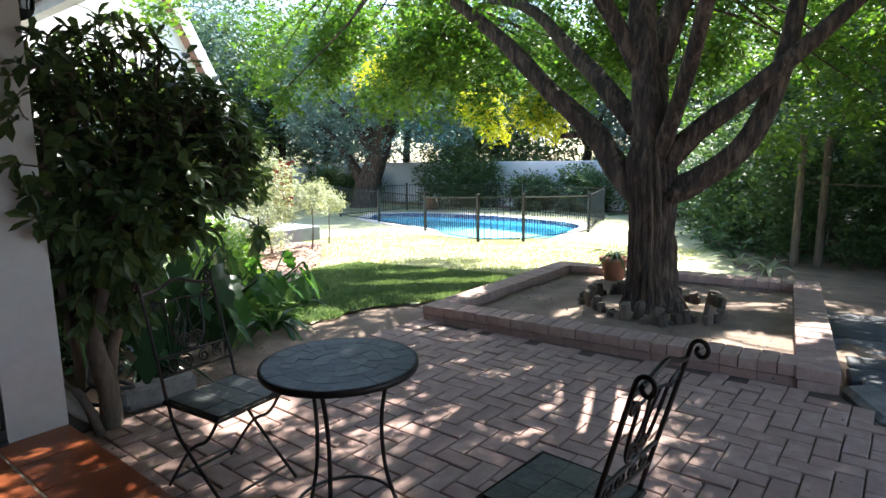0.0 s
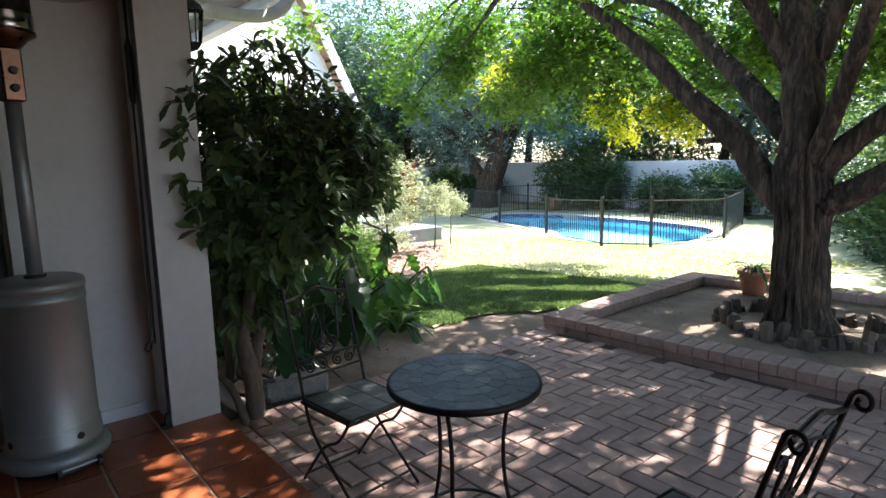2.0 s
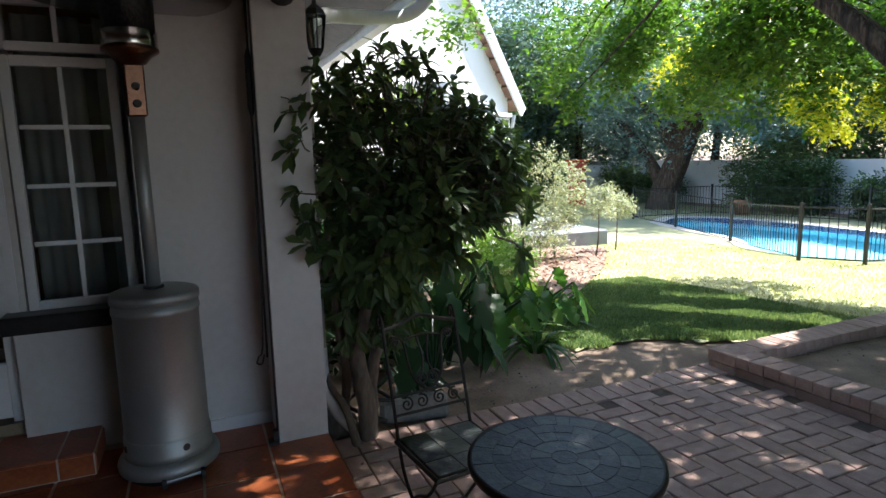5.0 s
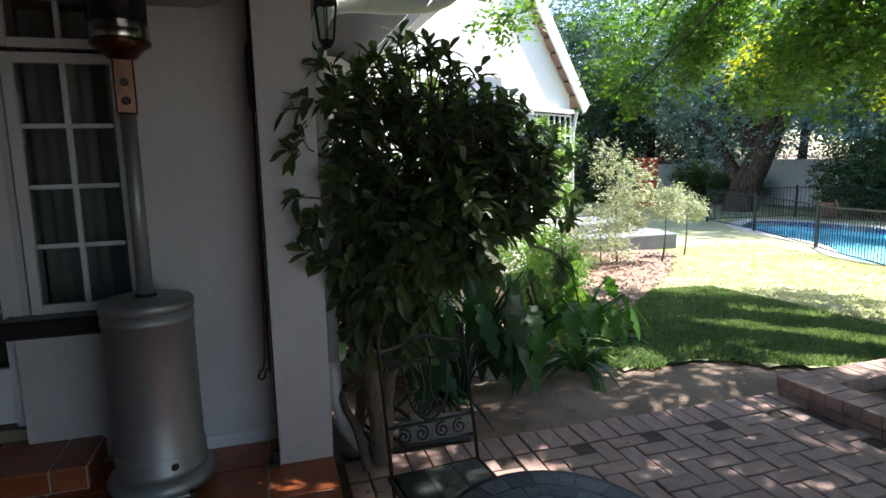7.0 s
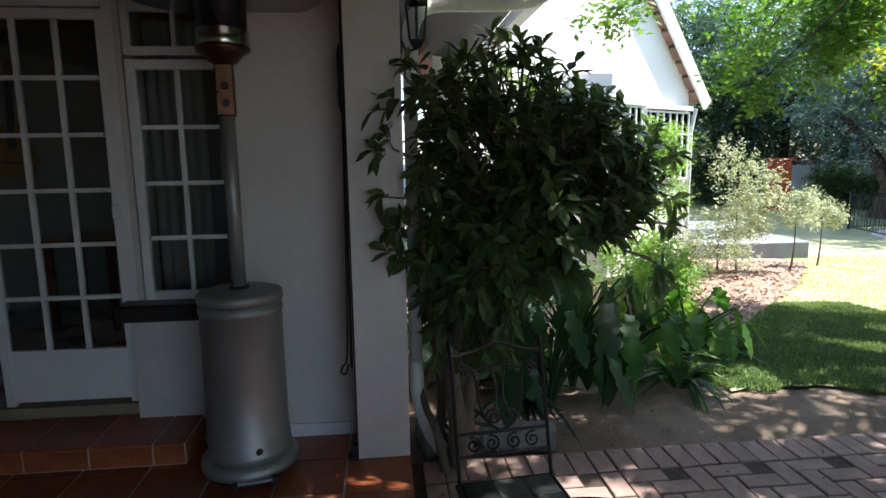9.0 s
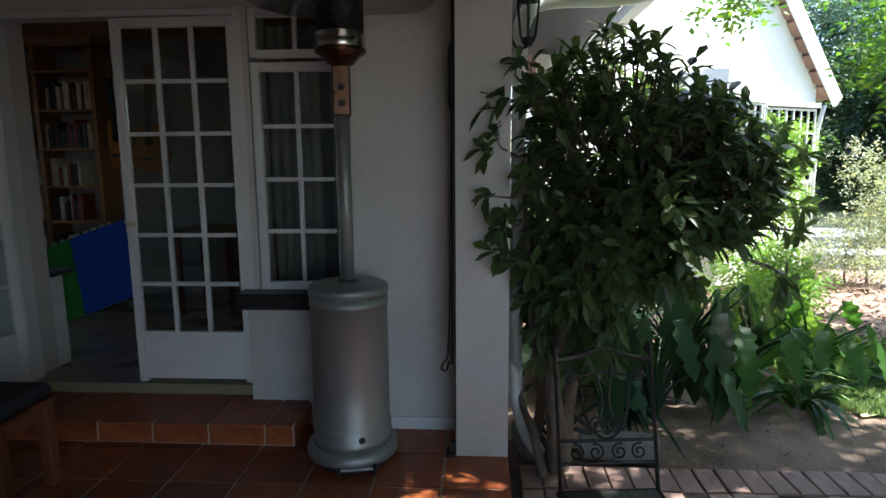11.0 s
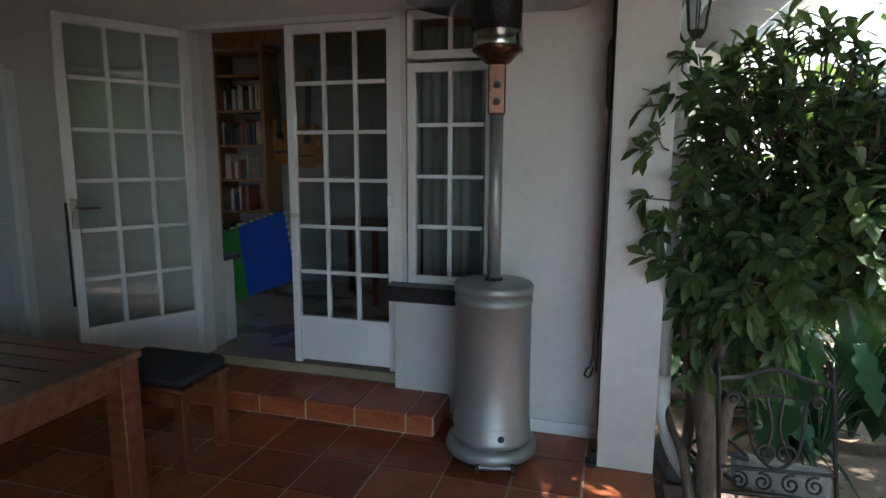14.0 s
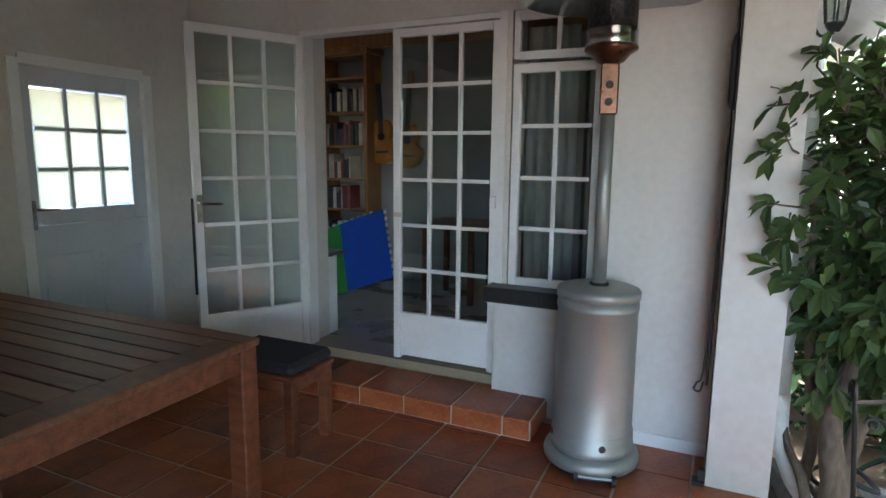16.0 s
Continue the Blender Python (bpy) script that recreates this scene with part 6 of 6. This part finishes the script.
for k in range(6):
    a = 2 * math.pi * k / 6
    b = bmesh.new()
    tube(b, [(0.04 * math.cos(a), 0.04 * math.sin(a), 0), (0.06 * math.cos(a), 0.06 * math.sin(a), 0.17)], 0.004, 4)
    part("bar", b, M_DARK, lan)
for x, y, l, w, h, a in ((-3.68, 1.45, 0.42, 0.12, 0.10, 80), (-3.75, 0.98, 0.3, 0.14, 0.09, 10)):
    tagged(part("edging_stone", cut_box(-l / 2, l / 2, -w / 2, w / 2, -0.05, h, 0.02, pose(x, y, -0.07, 0, 0, a)), M_STONE), "weathered stone kerb block in the flower bed", "stone")
b = bmesh.new()
tube(b, spline([(-3.60, 1.25, -0.06), (-3.75, 1.05, 0.02), (-3.8, 1.2, 0.08), (-3.66, 1.3, 0.04), (-3.7, 1.1, 0.1), (-3.85, 1.15, 0.2)], 6), 0.012, 7)
tagged(part("garden_hose", b, M_DARK, smooth=True), "coiled dark garden hose on the soil", "hose")

# ---- the room behind the French doors ----
bk = thing("bookcase", "tall varnished pine bookcase half full of books", "bookcase", (-6.15, -3.43, 0.13))
for y in (-0.62, 0.0, 0.56):
    part("side_panel", cut_box(-0.3, 0.0, y - 0.02, y + 0.02, 0, 2.45, 0.003), M_PINE, bk)
for z in (0.03, 0.4, 0.78, 1.12, 1.48, 1.84, 2.2, 2.44):
    part("shelf", cut_box(-0.3, -0.002, -0.60, 0.54, z - 0.012, z + 0.012, 0.002), M_PINE, bk)
part("cornice", cut_box(-0.33, 0.05, -0.68, 0.62, 2.455, 2.52, 0.01), M_PINE, bk)
part("back_panel", cut_box(-0.315, -0.3, -0.6, 0.56, 0, 2.44, 0), M_PINE, bk)
r = random.Random(8)
for z in (0.412, 0.792, 1.132, 1.492, 1.852):
    for ya, yb in ((-0.58, -0.03), (0.03, 0.52)):
        y = ya
        end = ya + (yb - ya) * r.uniform(0.55, 0.95)
        while y < end:
            w, h = r.uniform(0.018, 0.045), r.uniform(0.17, 0.27)
            o = part("book", cut_box(-0.24, -0.03 - r.uniform(0, 0.03), y, y + w - 0.001, z, z + h, 0.002), r.choice([M_CREAM, M_BOOKD, M_BOOKR, M_BOOKD, M_CREAM, M_BOOKD]))
            o.matrix_world = bk.matrix_world
            tagged(o, "upright book on a bookcase shelf", "book", "books in the bookcase")
            y += w


def guitar(y, z, tilt):
    g = thing("guitar", "classical guitar with honey-coloured body on the wall", "guitar", (-6.35, y, z), 0, "guitars on the wall")
    m = pose(0, 0, 0, tilt, 0, 0)
    b = bmesh.new()
    out = []
    for k in range(40):
        a = 2 * math.pi * k / 40
        zz = math.cos(a)
        w = (0.185 if zz < 0 else 0.14) * abs(math.sin(a)) ** 0.8 * (1 - 0.28 * math.exp(-((zz - 0.15) / 0.22) ** 2))
        out.append((math.copysign(w, math.sin(a)), 0.24 * zz))
    lo = [b.verts.new(m @ Vector((-0.045, p, q))) for p, q in out]
    hi = [b.verts.new(m @ Vector((0.045, p, q))) for p, q in out]
    b.faces.new(hi)
    b.faces.new(list(reversed(lo)))
    for k in range(40):
        b.faces.new((lo[k], lo[(k + 1) % 40], hi[(k + 1) % 40], hi[k]))
    part("body", b, M_GUITAR, g)
    part("neck", cut_box(0.03, 0.055, -0.028, 0.028, 0.1, 0.62, 0.003, m), M_BOOKD, g)
    part("head", cut_box(0.015, 0.04, -0.038, 0.038, 0.62, 0.78, 0.004, m), M_PINE, g)
    b = bmesh.new()
    tube(b, [m @ Vector((0.046, 0, 0.06)), m @ Vector((0.048, 0, 0.06))], 0.045, 24)
    part("sound_hole", b, M_DARK, g)
    part("bridge", cut_box(0.046, 0.056, -0.08, 0.08, -0.12, -0.095, 0.002, m), M_BOOKD, g)


guitar(-2.76, 1.66, 4)
guitar(-2.45, 1.62, -3)
wall("room_partition", [(-6.6, -6.45, -4.6, -0.6, 0.13, 2.9)], M_ROOMWALL, "grey room wall behind the guitars, dimness in its colour")
mats = thing("foam_mat", "blue and green interlocking foam play mats leaning on the bookcase", "mat", (-5.35, -2.6, 0.2), 0)
for (y0, y1, mt) in ((-0.38, 0.02, M_GREEN), (0.02, 0.52, M_BLUE)):
    b = cut_box(-0.008, 0.008, y0, y1, 0, 0.72, 0.002, pose(0, 0, 0, 0, -24, 0) @ pose(0, 0, 0, 22, 0, 0))
    part("mat_panel", b, mt, mats, "green foam panel" if mt is M_GREEN else "blue foam panel")
for k in range(10):
    for q in ((0.52, 0.542, 0.02 + 0.072 * k, 0.055 + 0.072 * k), (-0.28 + 0.072 * k, -0.25 + 0.072 * k, 0.72, 0.74)):
        part("edge_tooth", box(bmesh.new(), -0.008, 0.008, *q, pose(0, 0, 0, 0, -24, 0) @ pose(0, 0, 0, 22, 0, 0)), M_CREAM, mats, "pale notched mat edge")
st = thing("side_stand", "white stand with a dark wooden top inside the doorway", "stand", (-4.36, -2.06, 0.13))
part("stand_top", cut_box(-0.12, 0.12, -0.26, 0.04, 0.62, 0.65, 0.004), M_BOOKD, st)
part("stand_body", cut_box(-0.09, 0.09, -0.24, -0.01, 0, 0.62, 0.004), M_TRIM, st)
ds = thing("desk", "dark wooden desk with drawers inside the room", "desk", (-5.9, -1.35, 0.13))
part("desk_top", cut_box(-0.3, 0.3, -0.6, 0.6, 0.72, 0.76, 0.005), M_WOOD, ds)
part("desk_body", cut_box(-0.27, 0.27, 0.1, 0.57, 0.02, 0.72, 0.005), M_WOOD, ds)
for k in range(3):
    part("drawer", cut_box(0.27, 0.285, 0.13, 0.54, 0.08 + 0.21 * k, 0.26 + 0.21 * k, 0.004), M_WOOD, ds)
for y in (-0.57, -0.1):
    part("leg", cut_box(-0.27, -0.22, y, y + 0.05, 0, 0.72, 0.004), M_WOOD, ds)
    part("leg", cut_box(0.22, 0.27, y, y + 0.05, 0, 0.72, 0.004), M_WOOD, ds)
for (y0, y1, nm) in ((-0.46, -0.16, 5), (-0.1, 0.08, 3)):
    b = bmesh.new()
    n = 30
    a = [b.verts.new((-4.12 + 0.022 * math.sin(2 * math.pi * nm * k / n), y0 + (y1 - y0) * k / n, 0.72)) for k in range(n + 1)]
    c = [b.verts.new((-4.12 + 0.014 * math.sin(2 * math.pi * nm * k / n + 0.4), y0 + (y1 - y0) * k / n, 2.25)) for k in range(n + 1)]
    for k in range(n):
        b.faces.new((a[k], a[k + 1], c[k + 1], c[k]))
    bmesh.ops.solidify(b, geom=b.faces[:], thickness=0.003)
    tagged(part("curtain", b, M_CURTAIN, smooth=True), "grey-white curtain hanging inside the window", "curtain")

# ---- sleeper path beyond the planter ----
r = random.Random(12)
sp = thing("sleeper_path", "path of dark grey timber sleepers beside the planter", "path", (0.2, 5, -0.1))
for k in range(9):
    y = 4.15 + 0.27 * k
    m = pose(0.28 - 0.07 * k + r.uniform(-0.03, 0.03), y, gz(0.2, y) - 0.03 + r.uniform(-0.008, 0.008), 0, r.uniform(-1.5, 1.5), r.uniform(-3, 3) + 8)
    o = part("sleeper", cut_box(-0.62, 0.75, -0.115, 0.115, -0.05, 0.055, 0.012, m), M_SLEEPER, sp)
    o.matrix_parent_inverse = sp.matrix_world.inverted()
tagged(part("edging_stone", cut_box(-0.22, 0.22, -0.10, 0.10, -0.08, 0.07, 0.03, pose(-0.25, 3.85, -0.12, 5, 3, -60)), M_STONE), "rough stone edging block beside the paving", "stone")
tagged(part("edging_stone", cut_box(-0.25, 0.25, -0.09, 0.09, -0.08, 0.05, 0.03, pose(-0.02, 3.45, -0.13, 5, -3, -58)), M_STONE), "rough stone edging block beside the paving", "stone")

# ---- grass blades and litter ----
def blades(name, n, x0, x1, y0, y1, h, label, mat):
    X, Y = NP.uniform(x0, x1, n * 2), NP.uniform(y0, y1, n * 2)
    keep = [k for k in range(len(X)) if is_lawn(X[k], Y[k])][:n]
    X, Y = X[keep], Y[keep]
    Z = np.array([gz(x, y) + 0.018 for x, y in zip(X, Y)])
    P = np.stack([X, Y, Z], 1)
    D = np.stack([NP.normal(0, 0.55, len(X)), NP.normal(0, 0.55, len(X)), np.ones(len(X))], 1)
    L = h * NP.uniform(0.5, 1.3, len(X))
    tagged(leaf_cloud(name, P, D, NP.normal(size=(len(X), 3)), L, np.full(len(X), 0.007) + L * 0.08, mat, None, label, "stuff"), category="grass")


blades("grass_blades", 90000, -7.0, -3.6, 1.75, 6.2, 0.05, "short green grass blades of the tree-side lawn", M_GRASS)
blades("grass_blades", 45000, -12.0, -3.0, 4.5, 11.5, 0.04, "short dry grass blades of the open lawn, paled for sun", M_SUNGRASS)
lt = Leaves(77)
for _ in range(3200):
    x, y = RND.uniform(-5.0, 1.5), RND.uniform(0.95, 6.4)
    z = 0.0
    if inside(PLANTER, x, y):
        z = -0.02
    elif inside(PAVING, x, y):
        if RND.random() < 0.9:
            continue
        z = -0.066
    elif x < -3.5 and y < 3:
        z = gz(x, y) + 0.012
    else:
        continue
    lt.small(Vector((x, y, z + 0.004)), Vector((RND.uniform(-1, 1), RND.uniform(-1, 1), RND.uniform(-0.1, 0.3))).normalized(), Vector((RND.uniform(-0.3, 0.3), RND.uniform(-0.3, 0.3), 1)), RND.uniform(0.012, 0.04), RND.uniform(0.008, 0.018))
tagged(lt.mesh("leaf_litter", M_LOG, None, "scattered dry leaves and bits on soil and paving"), category="litter", kind="stuff")

# ---- laid pieces: tiles, pavers, planter bricks ----
def piece_mesh(name, lx, ly, lz, bevel, mat):
    """A block with bevelled top edges, its top at z = 0."""
    b = bmesh.new()
    h = [(-lx / 2, -ly / 2), (lx / 2, -ly / 2), (lx / 2, ly / 2), (-lx / 2, ly / 2)]
    lo = [b.verts.new((x, y, -lz)) for x, y in h]
    me_ = [b.verts.new((x, y, -bevel)) for x, y in h]
    hi = [b.verts.new((x - math.copysign(bevel, x), y - math.copysign(bevel, y), 0)) for x, y in h]
    b.faces.new(hi)
    for k in range(4):
        q = (k + 1) % 4
        b.faces.new((lo[k], lo[q], me_[q], me_[k]))
        b.faces.new((me_[k], me_[q], hi[q], hi[k]))
    return finish(name, b, mat)


def join_pieces(name, pieces, parent, mat, label):
    """The far pieces: (mesh, matrix) pairs into one mesh."""
    vs, fs = [], []
    for me, m in pieces:
        k = len(vs)
        vs += [tuple(m @ v.co) for v in me.vertices]
        fs += [tuple(k + i for i in p.vertices) for p in me.polygons]
    me = bpy.data.meshes.new(name)
    me.from_pydata(vs, [], fs)
    me.materials.append(mat)
    o = new(name, me)
    o.parent = parent
    return tagged(o, label, kind="stuff")


r = random.Random(2)
floor = wall("floor", [(-4.0, 1.25, -2.95, 0.885, -0.3, -0.006)], M_GROUT, "red terracotta tiled veranda floor with pale grout", "floor")
PX, PY = 0.312, 0.325
T1 = piece_mesh("floor_tile", PX - 0.012, PY - 0.012, 0.012, 0.0025, M_TERRA)
for i in range(-3, 15):
    for j in range(-7, 5):
        x, y = -3.2 + PX * (i + 0.5), -0.717 + PY * (j + 0.5)
        if y + PY / 2 > 0.92 or x < -3.95:
            continue
        o = new("floor_tile", T1)
        o.parent = floor
        o.matrix_world = pose(x, y, r.uniform(-0.001, 0.001), r.uniform(-0.15, 0.15), r.uniform(-0.15, 0.15), 0)
E1 = piece_mesh("edge_tile", PX - 0.009, 0.15, 0.012, 0.003, M_TERRA)
top_y = -0.717 + PY * 5
for i in range(-3, 15):
    x = -3.2 + PX * (i + 0.5)
    if x < -3.9:
        continue
    if 0.9 - (top_y - PY) > 0.03 and top_y > 0.92:
        b = piece_mesh("edge_tile", PX - 0.009, 0.9 - (top_y - PY) - 0.006, 0.012, 0.0025, M_TERRA)
        o = new("edge_tile", b)
        o.parent = floor
        o.matrix_world = pose(x, (0.9 + top_y - PY) / 2 + 0.002, 0)
    o = new("edge_tile", E1)
    o.parent = floor
    o.matrix_world = pose(x, 0.901, -0.085, -90, 0, 0)

step = wall("step", [(-4.2, -3.56, -2.94, -0.222, -0.01, 0.112)], M_GROUT, "low terracotta-tiled step before the French doors", "step")
RS = piece_mesh("riser_tile", 0.296, 0.098, 0.012, 0.003, M_TERRA)
TR = piece_mesh("tread_tile", 0.296, 0.375, 0.012, 0.003, M_TERRA)
HALF = piece_mesh("riser_tile", 0.145, 0.098, 0.012, 0.003, M_TERRA)
HTR = piece_mesh("tread_tile", 0.145, 0.375, 0.012, 0.003, M_TERRA)
for k in range(-1, 8):
    y = -0.377 - 0.306 * (k + 0.5)
    a, c = (RS, TR)
    if k == -1:
        y, a, c = -0.377 + 0.077, HALF, HTR
    o = new("riser_tile", a)
    o.parent = step
    o.matrix_world = pose(-3.552, y, 0.055, 90, 0, 90)
    o = new("tread_tile", c)
    o.parent = step
    o.matrix_world = pose(-3.745, y, 0.118, 0, 0, 90)
o = new("riser_tile", piece_mesh("riser_tile", 0.36, 0.098, 0.012, 0.003, M_TERRA))
o.parent = step
o.matrix_world = pose(-3.745, -0.216, 0.055, -90, 0, 0)

b = bmesh.new()
lo = [b.verts.new((x, y, -0.3)) for x, y in PAVING]
hi = [b.verts.new((x, y, -0.083)) for x, y in PAVING]
b.faces.new(lo)
b.faces.new(list(reversed(hi)))
for k in range(len(PAVING)):
    q = (k + 1) % len(PAVING)
    b.faces.new((lo[q], lo[k], hi[k], hi[q]))
pav = tagged(part("paving", b, M_SAND), "weathered red-brown clay brick paving in herringbone", "paving", kind="structure")
U = 0.1085
BR = [piece_mesh("brick", 2 * U - 0.006 - d, U - 0.006 - d * 0.5, 0.05, 0.004, M_BRICK) for d in (0.0, 0.002, 0.004)]
pieces = []
x00, y00 = -3.52 + 0.222, 0.905
for i in range(0, 62):
    for j in range(-2, 30):
        k = (i - j) % 4
        if k == 0:
            x, y, a = x00 + U * (i + 1), y00 + U * (j + 0.5), 0
        elif k == 3:
            x, y, a = x00 + U * (i + 0.5), y00 + U * (j + 1), 90
        else:
            continue
        if not inside(PAVING, x, y) or x < x00 + 0.05 or y < 0.90 or inside(PLANTER, x, y + 0.06) or inside(PLANTER, x, y):
            continue
        pieces.append((r.choice(BR), pose(x + r.uniform(-0.001, 0.001), y + r.uniform(-0.001, 0.001), -0.07 + r.uniform(-0.004, 0.003), r.uniform(-1.0, 1.0), r.uniform(-1.0, 1.0), a + r.uniform(-1.0, 1.0))))
for k in range(27):
    pieces.append((r.choice(BR), pose(-3.52 + 0.108, 0.905 + U * (k + 0.5), -0.07 + r.uniform(-0.004, 0.003), r.uniform(-1, 1), r.uniform(-1, 1), r.uniform(-1, 1))))
near = [p for p in pieces if p[1].translation.x < -1.25 and p[1].translation.y < 3.0][:300]
ids = {id(p) for p in near}
for me, m in near:
    o = new("brick", me)
    o.parent = pav
    o.matrix_world = m
join_pieces("far_bricks", [p for p in pieces if id(p) not in ids], pav, M_BRICKS, "clay paving bricks")

planter = thing("brick_planter", "low square brick planter wall round the tree", "planter", (-2, 5, 0))
HB = piece_mesh("brick", 0.225, 0.103, 0.075, 0.004, M_BRICK)
SB = piece_mesh("brick", 0.212, 0.20, 0.075, 0.006, M_BRICK)
for k in range(4):
    p0, p1 = Vector((*PLANTER[k], 0)), Vector((*PLANTER[(k + 1) % 4], 0))
    d = (p1 - p0)
    L = d.length
    d.normalize()
    inn = Vector((d.y, -d.x, 0))
    ang = math.degrees(math.atan2(d.y, d.x))
    n = round(L / 0.108)
    for q in range(n):
        c = p0 + d * (L * (q + 0.5) / n) + inn * 0.112
        if q < 2 and k != 0:
            continue
        o = new("brick", HB)
        o.parent = planter
        o.matrix_world = pose(c.x, c.y, 0.06 + r.uniform(-0.003, 0.003), r.uniform(-1, 1), r.uniform(-1, 1), ang + 90 + r.uniform(-1, 1))
    n = round(L / 0.222)
    for q in range(n):
        c = p0 + d * (L * (q + 0.5) / n) + inn * 0.112
        o = new("brick", SB)
        o.parent = planter
        o.matrix_world = pose(c.x, c.y, -0.022 + r.uniform(-0.002, 0.002), 0, 0, ang + r.uniform(-0.5, 0.5))
b = bmesh.new()
for k in range(4):
    p0, p1 = Vector((*PLANTER[k], 0)), Vector((*PLANTER[(k + 1) % 4], 0))
    L = (p1 - p0).length
    ang = math.degrees(math.atan2(p1.y - p0.y, p1.x - p0.x))
    box(b, 0.03, L - 0.03, -0.195, -0.03, -0.2, 0.045 - 0.002 * k, pose(p0.x, p0.y, 0, 0, 0, ang))
o = part("mortar", b, M_SAND, planter)
o.matrix_parent_inverse = planter.matrix_world.inverted()

# ---- the garden lies a step below the veranda and a little further out than laid out above ----
GROW = Matrix.Translation((-0.25, -0.05, 1.4)) @ Matrix.Scale(1.07, 4) @ Matrix.Translation((0.25, 0.05, -1.4))
GARDEN = {"ground", "lawn", "mulch_bed", "swimming_pool", "gable_wall", "gable_roof", "bay_window", "shade_tree", "planter_soil", "log_edging", "potted_plant",
          "philodendron", "strap_leaf_plant", "flowering_shrub", "lime_shrub", "dark_shrub", "rose_tree", "garden_steps", "pool_fence", "boundary_wall", "red_gate", "acacia_tree",
          "garden_tree", "garden_shrub", "timber_pole", "hanging_cloth", "washing_line", "cottage", "edging_stone", "garden_hose", "sleeper_path", "grass_blades",
          "leaf_litter", "paving", "brick_planter"}
for ob in list(scene.objects):
    if ob.parent is None and ob.name.split(".")[0] in GARDEN:
        ob.matrix_world = GROW @ ob.matrix_world
